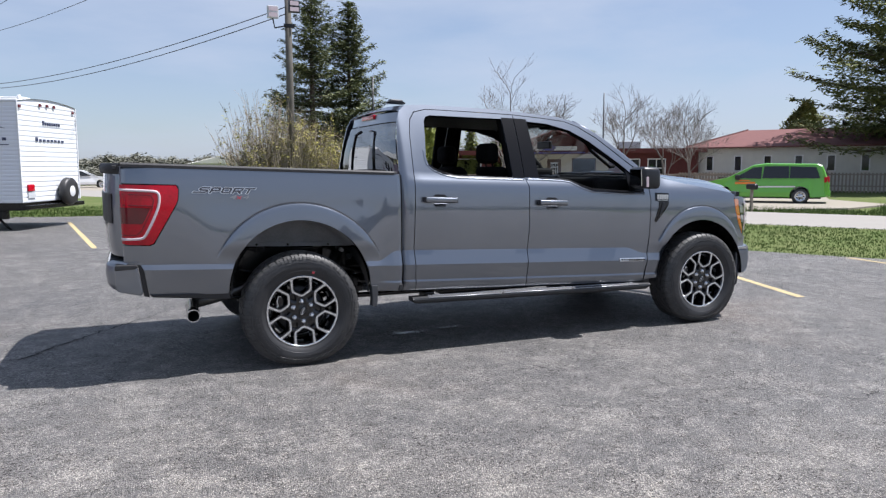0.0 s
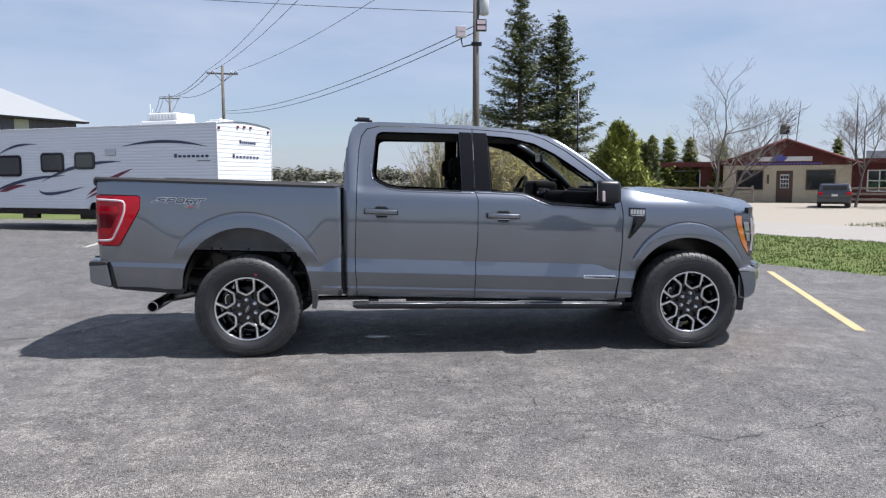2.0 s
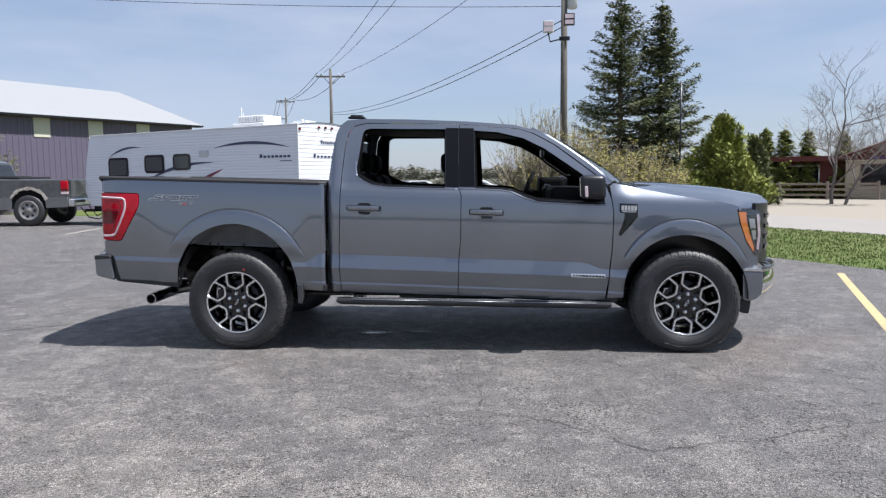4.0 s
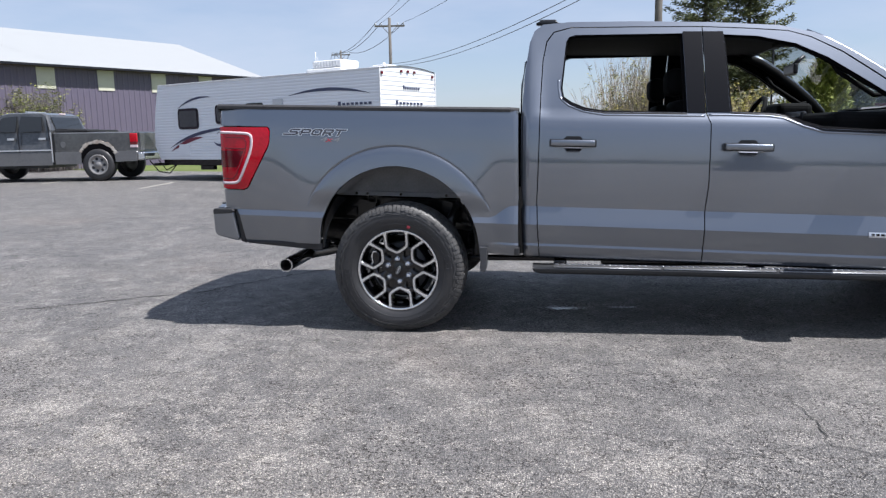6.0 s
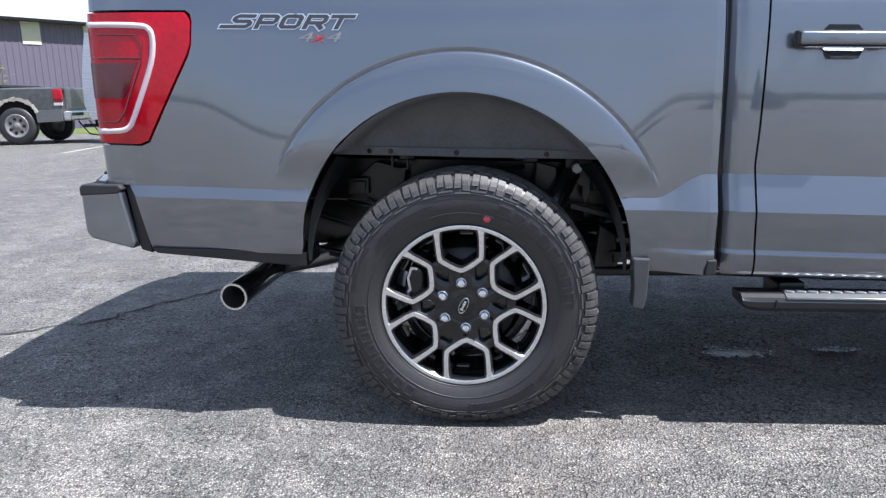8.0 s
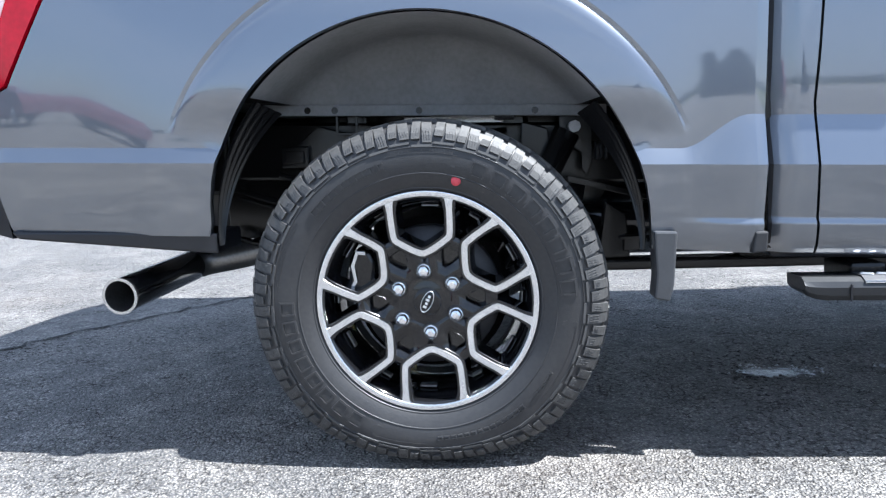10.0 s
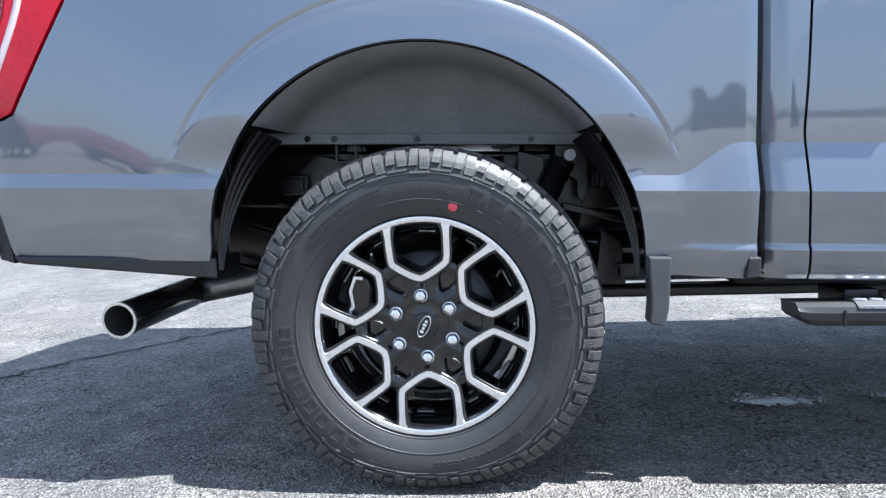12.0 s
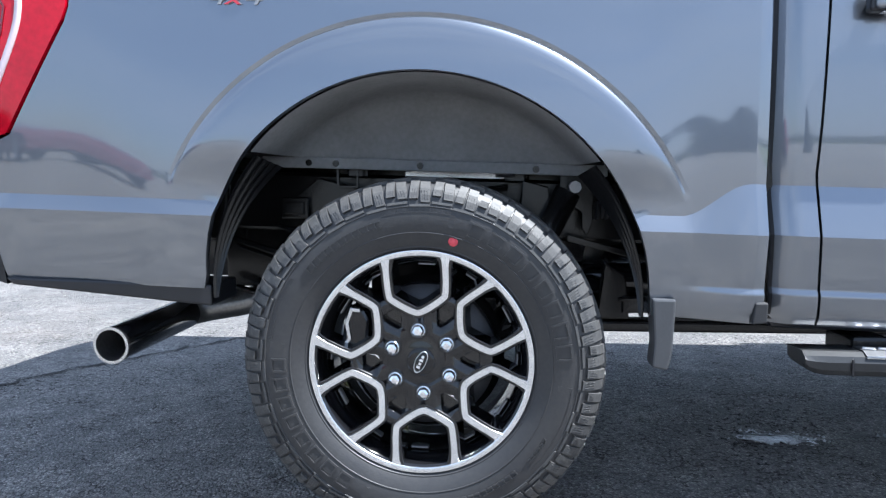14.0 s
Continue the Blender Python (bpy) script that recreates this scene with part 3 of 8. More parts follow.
CAB_FRAME = [(0.790, 0.520), (0.776, 0.800), (0.781, 1.326), (0.789, 1.457), (0.806, 1.678), (0.830, 1.836), (0.858, 1.910), (0.911, 1.952), (1.080, 1.968), (1.487, 1.971), (1.930, 1.963), (2.322, 1.942),
             (2.514, 1.897), (2.659, 1.820), (2.822, 1.710), (2.982, 1.592), (3.105, 1.480), (3.072, 1.462), (2.985, 1.545), (2.826, 1.664), (2.662, 1.783), (2.492, 1.873), (2.363, 1.911), (2.147, 1.926),
             (1.870, 1.938), (1.488, 1.938), (1.082, 1.934), (0.975, 1.905), (0.931, 1.842), (0.909, 1.726), (0.896, 1.502), (0.886, 1.198), (0.872, 0.800), (0.887, 0.520)]
REAR_DOOR = [(0.893, 0.518), (0.878, 0.800), (0.892, 1.198), (0.902, 1.502), (0.915, 1.724), (0.937, 1.838), (0.980, 1.899), (1.084, 1.928), (1.488, 1.932), (1.867, 1.932), (1.866, 1.411), (1.889, 1.348), (1.884, 1.005), (1.866, 0.743), (1.856, 0.518)]
FRONT_DOOR = [(1.862, 0.518), (1.872, 0.743), (1.890, 1.005), (1.895, 1.348), (1.872, 1.411), (1.873, 1.932), (2.147, 1.920), (2.363, 1.905), (2.490, 1.866), (2.657, 1.776), (2.819, 1.657), (2.977, 1.540), (3.060, 1.449),
              (3.097, 1.352), (3.112, 1.248), (3.103, 0.952), (3.083, 0.739), (3.050, 0.530)]
REAR_WINDOW = [(1.020, 1.548), (1.053, 1.839), (1.070, 1.869), (1.108, 1.884), (1.753, 1.893), (1.762, 1.411), (1.276, 1.409), (1.166, 1.425), (1.077, 1.461), (1.030, 1.495)]
FRONT_WINDOW = [(1.992, 1.886), (2.189, 1.876), (2.403, 1.830), (2.571, 1.749), (2.734, 1.640), (2.894, 1.529), (3.011, 1.424), (3.046, 1.362), (3.044, 1.320), (2.780, 1.321), (2.511, 1.329), (2.406, 1.360), (2.304, 1.403), (2.220, 1.414), (2.006, 1.418)]
FENDER = ([(3.070, 0.545), (3.196, 0.560)] + arch(3.685, 0.60, 0.488, 0.482, 176, 27) + [(4.146, 0.818), (4.250, 0.826), (4.262, 0.925), (4.225, 0.932), (4.150, 1.040), (4.096, 1.188), (4.076, 1.290), (4.100, 1.318),
          (3.967, 1.345), (3.75, 1.374), (3.55, 1.402), (3.35, 1.436), (3.22, 1.460), (3.120, 1.478), (3.090, 1.455), (3.104, 1.354), (3.119, 1.248), (3.110, 0.952), (3.090, 0.739)])

def flare_rings(which, lip):
    """Bands that follow the wheel-arch flare, from the lip outwards, and the path round the outermost."""
    cx, cz, a, b = FLARES[which]
    t0, t1 = (158, 22) if which == 0 else (152, 29)
    n = 120
    inner, crest = arch(*lip, t0, t1, n), arch(cx, cz, a * 0.955, b * 0.955, t0, t1, n)
    tiers = [[(p[0] + (q[0] - p[0]) * k / 4, p[1] + (q[1] - p[1]) * k / 4) for p, q in zip(inner, crest)] for k in range(5)] + [arch(cx, cz, a * e, b * e, t0, t1, n) for e in (0.970, 0.985, 0.994, 1.003, 1.018)]
    return [tiers], [tr[0] for tr in tiers[:-1]] + tiers[-1] + [tr[-1] for tr in tiers[-2::-1]]


def with_flare(outline, which, lip):
    """The outline of a panel re-cut so that its flare is made of bands of its own."""
    bands, round_path = flare_rings(which, lip)
    t0, t1 = (158, 22) if which == 0 else (152, 29)
    a0, a1 = round_path[0], round_path[-1]
    keep = []
    inside = False
    for p in outline:
        d = math.degrees(math.atan2((p[1] - lip[1]) / lip[3], (p[0] - lip[0]) / lip[2]))
        on = abs(math.hypot((p[0] - lip[0]) / lip[2], (p[1] - lip[1]) / lip[3]) - 1) < 1e-4
        if on and t1 - 0.01 <= d <= t0 + 0.01:
            if not inside:
                keep += round_path
                inside = True
            continue
        keep.append(p)
    return [keep] + bands


LAMP_XS = XS + [-1.25 + 0.011 * i for i in range(14)]


def round_corner(x, z, proud):
    """Places lamp parts on the body side and on round the rear corner."""
    if x >= -1.115:
        return Vector((x, -half_width(x, z) - proud, z))
    w, s, r = half_width(-1.115, z) + proud, -1.115 - x, 0.055
    a = min(s / r, math.pi / 2)
    return Vector((-1.115 - (r + proud) * math.sin(a), -(w - r * (1 - math.cos(a)) - max(0.0, s - r * math.pi / 2)), z))


both("bed_side", skin(with_flare(BED_SIDE, 0, (0.005, 0.56, 0.512, 0.502)), 0.022, 0.0, LAMP_XS, ZS, round_corner, True), PAINT)
both("cab_frame", skin([CAB_FRAME], crisp=True), PAINT)
# black strip laid on the cab corner, painting the shade of the gap
both("corner_gap_shade", skin([[(0.788, 0.54), (0.794, 0.54), (0.787, 0.80), (0.791, 1.326), (0.795, 1.405), (0.787, 1.405), (0.783, 1.326), (0.778, 0.80)]], 0.004, 0.002), BLACK_SATIN, "black strip painted as the shade of the gap between cab and bed")
rear_doors = both("rear_door", skin(ring_split(REAR_DOOR, REAR_WINDOW, 1.41), crisp=True), PAINT)
front_doors = both("front_door", skin(ring_split(FRONT_DOOR, FRONT_WINDOW, 2.60), crisp=True), PAINT)
both("fender", skin(with_flare(FENDER, 1, (3.685, 0.60, 0.488, 0.482))), PAINT)

both("tail_lamp_backing", skin([TAIL_LAMP], 0.0, -0.018, LAMP_XS, ZS, round_corner), BLACK_SATIN)


def door_detail(door, s, pieces):
    for name, bm, mat, label in pieces:
        if s > 0:
            bm2 = mirrored(bm)
            bm.free()
            bm = bm2
        part(name, bm, mat, door, label)


def handle_bits(x0, z):
    w = -half_width(x0 + 0.13, z)
    def facet(z0, z1, d0, d1, h0, h1):
        rows = []
        bm = bmesh.new()
        for zz, d, h in ((z0, d0, h0), (z1, d1, h1)):
            rows.append([bm.verts.new((x, -half_width(x, zz) - d, zz)) for x in (x0 + 0.138 - h, x0 + 0.138 - h * 0.5, x0 + 0.138, x0 + 0.138 + h * 0.5, x0 + 0.138 + h)])
        for k in range(4):
            bm.faces.new((rows[0][k], rows[0][k + 1], rows[1][k + 1], rows[1][k]))
        return thicken(bm, 0.004)
    # raised facets imitate a hollow: scoop catches sky, black brow paints its shade
    scoop = facet(z - 0.052, z - 0.020, 0.020, 0.001, 0.038, 0.060)
    brow = facet(z + 0.014, z + 0.041, 0.001, 0.003, 0.066, 0.040)
    bar = box(x0 + 0.004, x0 + 0.266, w - 0.054, w - 0.020, z - 0.018, z + 0.018, 0.007, 3)
    for f in bar.faces:
        f.smooth = True
    shell_bar = box(x0 - 0.004, x0 + 0.274, w - 0.044, w - 0.014, z - 0.022, z + 0.022, 0.007, 2)
    posts = [box(x0 + a, x0 + a + 0.033, w - 0.026, w + 0.004, z - 0.017, z + 0.017, 0.004) for a in (0.012, 0.225)]
    under = box(x0 + 0.020, x0 + 0.250, w - 0.046, w - 0.026, z - 0.026, z - 0.0215, 0.002, 1)
    return [("handle_scoop", lean(scoop), PAINT, "body-coloured scoop under the handle"), ("handle_brow", lean(brow), BLACK_SATIN, "black facet painted as recess shade over the handle"), ("handle_back", lean(shell_bar), BLACK_SATIN, ""), ("door_handle", lean(bar), PAINT, "body-coloured pull handle"), ("handle_trim", lean(under), STEEL, "bright strip under the handle")] + [("handle_base", lean(p), BLACK_SATIN, "") for p in posts]


def strip(path, proud, half):
    """A narrow moulding along a path on the body side."""
    bm = bmesh.new()
    rows = []
    for i, (x, z) in enumerate(path):
        p, q = path[max(i - 1, 0)], path[min(i + 1, len(path) - 1)]
        dx, dz = q[0] - p[0], q[1] - p[1]
        n = math.hypot(dx, dz) or 1
        ox, oz = -dz / n * half, dx / n * half
        a, b = (x + ox, z + oz), (x - ox, z - oz)
        rows.append([bm.verts.new((c[0], -half_width(*c) - d, c[1])) for c, d in ((a, -0.004), (a, proud), (b, proud), (b, -0.004))])
    for r, s in zip(rows, rows[1:]):
        for k in range(3):
            bm.faces.new((r[k], r[k + 1], s[k + 1], s[k]))
    bm.faces.new(rows[0])
    bm.faces.new(rows[-1][::-1])
    bmesh.ops.recalc_face_normals(bm, faces=bm.faces)
    return lean(bm)


def rolled_edge(path, r=0.010):
    """The door skin rolled in under the glass."""
    fine = [(p[0] + (q[0] - p[0]) * k / 8, p[1] + (q[1] - p[1]) * k / 8) for p, q in zip(path, path[1:]) for k in range(8)] + [path[-1]]
    return lean(tube([(x, -half_width(x, z) + 0.0065, z) for x, z in fine], r, 16))


def inner_frame(window, depth=0.07, grow=0.012):
    """The dark trim round the inside of a window opening."""
    cx = sum(p[0] for p in window) / len(window)
    cz = sum(p[1] for p in window) / len(window)
    bm = bmesh.new()
    rows = []
    for x, z in window:
        ix, iz = x + (cx - x) / math.hypot(cx - x, cz - z) * grow, z + (cz - z) / math.hypot(cx - x, cz - z) * grow
        rows.append([bm.verts.new((x, -half_width(x, z) + 0.006, z)), bm.verts.new((ix, -half_width(ix, iz) + 0.022, iz)), bm.verts.new((ix, -half_width(ix, iz) + depth, iz))])
    for r, s in zip(rows, rows[1:] + rows[:1]):
        for k in range(2):
            bm.faces.new((r[k], r[k + 1], s[k + 1], s[k]))
    bmesh.ops.recalc_face_normals(bm, faces=bm.faces)
    return lean(bm)


for door, s in zip(rear_doors, (-1, 1)):
    door_detail(door, s, handle_bits(0.957, 1.222) + [
        ("pillar_trim", skin([[(1.7635, 1.412), (1.8655, 1.412), (1.8655, 1.905), (1.7545, 1.905)]], 0.006, 0.004), MATTE_BLACK, "satin black pillar cover"),
        ("window_seal", strip([(1.030, 1.490), (1.077, 1.455), (1.166, 1.418), (1.276, 1.402), (1.50, 1.403), (1.76, 1.404)], 0.004, 0.006), MATTE_BLACK, ""),
        ("rolled_edge", rolled_edge([(1.008, 1.60), (1.008, 1.545), (1.018, 1.490), (1.066, 1.446), (1.160, 1.408), (1.276, 1.391), (1.50, 1.391), (1.70, 1.391), (1.858, 1.391)]), PAINT, ""),
        ("window_trim", inner_frame(REAR_WINDOW), DULL_BLACK, "")])
for door, s in zip(front_doors, (-1, 1)):
    door_detail(door, s, handle_bits(1.962, 1.216) + [
        ("pillar_trim", skin([[(1.8735, 1.418), (2.0045, 1.418), (1.9905, 1.905), (1.8735, 1.905)]], 0.006, 0.004), MATTE_BLACK, "satin black pillar cover"),
        ("window_seal", strip([(2.006, 1.411), (2.220, 1.407), (2.304, 1.396), (2.406, 1.353), (2.511, 1.322), (2.78, 1.314), (3.05, 1.313)], 0.004, 0.006), MATTE_BLACK, ""),
        ("rolled_edge", rolled_edge([(1.884, 1.397), (2.006, 1.398), (2.220, 1.394), (2.300, 1.383), (2.404, 1.340), (2.510, 1.309), (2.78, 1.301), (3.05, 1.300)]), PAINT, ""),
        ("window_trim", inner_frame(FRONT_WINDOW, 0.07, 0.016), DULL_BLACK, ""),
        ("mirror_sail", skin([[(2.905, 1.326), (3.040, 1.326), (3.042, 1.360), (3.008, 1.420), (2.905, 1.512)]], 0.010, -0.010), MATTE_BLACK, "black mirror mounting panel"),
        ("badge_plate", skin([[(2.777, 0.712), (3.052, 0.712), (3.052, 0.742), (2.777, 0.742)]], 0.004, 0.006), SILVER, "slim silver badge"),
        ("badge_letters", lean(sign_bars(10, 2.785, 3.046, 0.719, 0.735, -half_width(2.9, 0.727) - 0.0085, -half_width(2.9, 0.727) - 0.005)), BLACK_GLOSS, "")])

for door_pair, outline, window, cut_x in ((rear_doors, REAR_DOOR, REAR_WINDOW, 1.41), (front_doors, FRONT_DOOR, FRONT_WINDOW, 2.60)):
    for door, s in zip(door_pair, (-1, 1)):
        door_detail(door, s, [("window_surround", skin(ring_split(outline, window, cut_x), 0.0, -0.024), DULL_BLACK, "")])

# roof, back wall and glazing of the cab
EDGE = [(0.858, 1.906), (0.911, 1.950), (1.080, 1.966), (1.487, 1.969), (1.930, 1.961), (2.322, 1.940), (2.514, 1.895), (2.659, 1.818), (2.822, 1.708), (2.982, 1.590), (3.105, 1.478)]


def edge_z(x):
    return float(np.interp(x, [p[0] for p in EDGE], [p[1] for p in EDGE]))


def roof_at(u, v):
    x0 = 0.862 + u * (2.470 - 0.862)
    k = 2 * v - 1
    x = x0 + 0.10 * sstep(0.85, 1.0, u) * (1 - k * k)
    z = edge_z(x0) + 0.030 * (1 - abs(k) ** 2.6) - 0.004 - 0.016 * sstep(0.86, 1.0, u)
    return body((x, k * (half_width(x0, edge_z(x0)) - 0.004), z))


def screen_at(u, v):
    x0 = 2.480 + u * (3.100 - 2.480)
    k = 2 * v - 1
    x = x0 + (0.10 + 0.10 * u) * (1 - k * k)
    return body((x, k * (half_width(x0, edge_z(x0)) - 0.035), edge_z(x0) - 0.004 + 0.020 * (1 - k * k)))


part("roof", thicken(grid_surface(roof_at, 40, 24), 0.012), PAINT, truck, smooth=False)
part("windshield", grid_surface(screen_at, 16, 20), GLASS, truck, "clear raked windshield")
for s in (-1, 1):
    path = [body((x, s * (half_width(x, edge_z(x)) - 0.034), edge_z(x) - 0.009)) for x in (2.47, 2.60, 2.75, 2.90, 3.02, 3.10)]
    part("windshield_pillar", tube(path, [0.030, 0.030, 0.030, 0.030, 0.028, 0.026], 8), PAINT, truck)
    path = [body((x, s * (half_width(x, edge_z(x)) - 0.055), edge_z(x) - 0.032)) for x in (2.42, 2.55, 2.70, 2.85, 2.98, 3.08)]
    part("pillar_lining", tube(path, 0.032, 8), CABIN, truck)
    grip = [body((2.62 + 0.30 * t, s * (half_width(2.62 + 0.3 * t, 1.72) - 0.105), 1.735 - 0.195 * t - (0.035 if 0.1 < t < 0.9 else 0))) for t in (0, 0.15, 0.5, 0.85, 1)]
    part("grab_handle", tube(grip, 0.014, 8), CABIN, truck, "moulded pillar grab handle")


def back_wall(u, v):
    k = 2 * u - 1
    z = 0.90 + v * (1.900 - 0.90)
    w = half_width(0.80, max(z, 0.9)) - 0.012
    x = 0.792 + 0.060 * sstep(1.45, 1.9, z) * (z - 1.45) / 0.45 + 0.05 * abs(k) ** 4 - 0.02
    return body((x, k * w, z))


def back_glass(u, v):
    k = 2 * u - 1
    p = back_wall(0.5 + 0.5 * k * 0.93, (1.385 + v * 0.43 - 0.90) / 1.0)
    return p + Vector((-0.008, 0, 0))


lower = grid_surface(lambda u, v: back_wall(u, v * 0.48), 20, 10, True)
upper = grid_surface(lambda u, v: back_wall(u, 0.925 + v * 0.075), 20, 3, True)
side_l = grid_surface(lambda u, v: back_wall(u * 0.035, 0.48 + v * 0.445), 2, 12, True)
side_r = grid_surface(lambda u, v: back_wall(0.965 + u * 0.035, 0.48 + v * 0.445), 2, 12, True)
part("cab_back", join(lower, upper, side_l, side_r), PAINT, truck)
rear_glass = part("rear_window", grid_surface(back_glass, 20, 12, True), TINTED, truck, "tinted sliding rear window")
for s in (-1, 1):
    rail = [back_glass(0.5 + s * 0.20, t) + Vector((-0.004, 0, 0)) for t in (0.02, 0.5, 0.86)] + [back_glass(0.5 + s * 0.20 - s * 0.10, 0.90) + Vector((-0.004, 0, 0))]
    part("slider_frame", tube(rail, 0.011, 6), BLACK_GLOSS, rear_glass)
part("high_brake_lamp", lean(box(0.812, 0.842, -0.17, 0.17, 1.868, 1.905, 0.006)), RED_LENS, truck, "red and clear high brake lamp")
fin = box(0.86, 1.02, -0.415, -0.345, 1.985, 2.022, 0.014, 3)
for v in fin.verts:
    if v.co.z > 2.0:
        v.co.x = 0.94 + (v.co.x - 0.94) * 0.72
part("roof_antenna", lean(fin), BLACK_SATIN, truck, "low black roof antenna")

# bonnet, nose and bumpers
HOOD_MID = ([3.10, 3.59, 4.10, 4.45, 4.60], [1.492, 1.486, 1.457, 1.408, 1.345])
HOOD_EDGE = ([3.10, 3.22, 3.35, 3.55, 3.75, 3.97, 4.12, 4.30], [1.478, 1.460, 1.436, 1.402, 1.374, 1.346, 1.318, 1.26])


def hood_at(u, v):
    k = 2 * v - 1
    front = 4.60 - 0.49 * abs(k) ** 2.4
    x = 3.13 + 0.20 * abs(k) ** 8 + u * (front - 3.13 - 0.20 * abs(k) ** 8)
    side = half_width(max(x, 3.12), float(np.interp(x, *HOOD_EDGE))) - 0.004
    mid, edge = float(np.interp(x, *HOOD_MID)), float(np.interp(x, *HOOD_EDGE))
    z = edge + (mid - edge) * (1 - abs(k) ** 3.0) + 0.012 * sstep(0.62, 0.55, abs(k)) * sstep(0.05, 0.3, u)
    return body((x, k * side, z - 0.03 * sstep(0.93, 1.0, u)))


part("hood", thicken(grid_surface(hood_at, 36, 40), 0.012), PAINT, truck)
part("cowl", join(lean(box(3.06, 3.20, -0.78, 0.78, 1.40, 1.462, 0.01)), lean(box(3.14, 3.17, -0.74, -0.66, 1.462, 1.50, 0.01))), BLACK_PLASTIC, truck, "black cowl with wiper pivots")


def nose_x(y, reach, k=0.93, sweep=0.38):
    return reach - sweep * (abs(y) / k) ** 2.3


def nose_panel(reach, z0, z1, half, nu=28, nv=8, bulge=0.0, sweep=0.38):
    def at(u, v):
        y = (2 * u - 1) * half
        return body((nose_x(y, reach, sweep=sweep) + bulge * math.sin(math.pi * v), y, z0 + v * (z1 - z0)))
    return grid_surface(at, nu, nv)


part("grille_backing", thicken(nose_panel(4.555, 0.86, 1.345, 0.84), 0.03), BLACK_SATIN, truck)
for i in range(4):
    z = 0.965 + 0.085 * i
    part("grille_bar", thicken(nose_panel(4.562, z, z + 0.040, 0.66, 20, 2, 0.010), 0.03), BLACK_GLOSS, truck)
part("front_bumper", thicken(nose_panel(4.600, 0.590, 0.800, 0.945, 32, 8, 0.02, 0.33), 0.03), CHROME, truck, "chrome front bumper face")
part("bumper_brightwork", thicken(nose_panel(4.606, 0.800, 0.842, 0.945, 32, 3, 0.012, 0.33), 0.03), PAINT, truck, "painted upper bumper edge")
for s in (-1, 1):
    corner = [(4.140, 0.575), (4.180, 0.566), (4.240, 0.580), (4.285, 0.625), (4.295, 0.70), (4.290, 0.800), (4.135, 0.800)]
    bm = slab(corner, -0.945, -0.90, 0.008)
    part("bumper_corner", lean(mirrored(bm) if s > 0 else bm), PAINT, truck)
    bm = slab([(4.135, 0.803), (4.288, 0.803), (4.276, 0.838), (4.140, 0.828)], -0.948, -0.90, 0.005)
    part("bumper_corner_strip", lean(mirrored(bm) if s > 0 else bm), STEEL, truck)
    bm = slab([(4.10, 0.515), (4.145, 0.460), (4.205, 0.455), (4.22, 0.566), (4.12, 0.566)], -0.90, -0.55, 0.006)
    part("air_dam", lean(mirrored(bm) if s > 0 else bm), BLACK_PLASTIC, truck)
HEADLAMP = [(4.082, 1.300), (4.160, 1.304), (4.262, 1.288), (4.286, 1.191), (4.288, 0.985), (4.262, 0.930), (4.229, 0.940), (4.156, 1.044), (4.102, 1.188)]
for name, bm, mat, label in (
        ("headlamp_housing", skin([HEADLAMP], 0.03, -0.020), BLACK_SATIN, "dark headlamp bowl"),
        ("headlamp_reflector", skin([[(4.090, 1.276), (4.152, 1.276), (4.156, 1.205), (4.182, 1.110), (4.222, 1.000), (4.226, 0.955), (4.190, 1.000), (4.152, 1.060), (4.108, 1.190)]], 0.004, -0.006), AMBER, "amber side reflector"),
        ("daytime_lamp", skin([[(4.240, 1.262), (4.262, 1.258), (4.276, 1.10), (4.262, 0.975), (4.244, 0.985), (4.254, 1.10)]], 0.004, -0.004), LAMP_WHITE, "white daytime lamp strip"),
        ("lamp_shroud", skin([[(4.165, 1.250), (4.238, 1.245), (4.250, 1.10), (4.240, 0.985), (4.225, 1.00), (4.190, 1.110)]], 0.008, -0.014), BLACK_GLOSS, ""),
        ("projector_lamp", skin([[(4.176, 1.225), (4.226, 1.222), (4.236, 1.150), (4.190, 1.150)]], 0.012, -0.010), LAMP_BOWL, "bright lamp reflector"),
        ("projector_lamp", skin([[(4.200, 1.130), (4.238, 1.130), (4.240, 1.060), (4.214, 1.060)]], 0.012, -0.010), LAMP_BOWL, "bright lamp reflector"),
        ("headlamp_lens", skin([HEADLAMP], 0.012, 0.002), LAMP_LENS, "clear headlamp lens"),
        ("fender_vent", skin([[(3.160, 1.318), (3.304, 1.316), (3.302, 1.212), (3.264, 1.165), (3.170, 1.056), (3.152, 1.066), (3.196, 1.190), (3.200, 1.240), (3.160, 1.245)]], 0.006, 0.004), BLACK_GLOSS, "black side vent"),
        ("vent_blade", skin([[(3.232, 1.232), (3.262, 1.232), (3.262, 1.195), (3.180, 1.088), (3.212, 1.160)]], 0.006, 0.010), BLACK_SATIN, ""),
        ("fender_badge", lean(join(sign_bars(5, 3.170, 3.296, 1.262, 1.302, -half_width(3.23, 1.28) - 0.010, -half_width(3.23, 1.28) - 0.002, 4), box(3.18, 3.29, -half_width(3.23, 1.26) - 0.009, -half_width(3.23, 1.26), 1.250, 1.256))), SILVER, "silver model badge")):
    both(name, bm, mat, label)

# bed, tail lamps, tailgate, rear bumper
lamps = both("tail_lamp", skin([TAIL_LAMP], 0.02, 0.004, LAMP_XS, ZS, round_corner), RED_LENS, "red tail lamp with pale C-shaped guide")
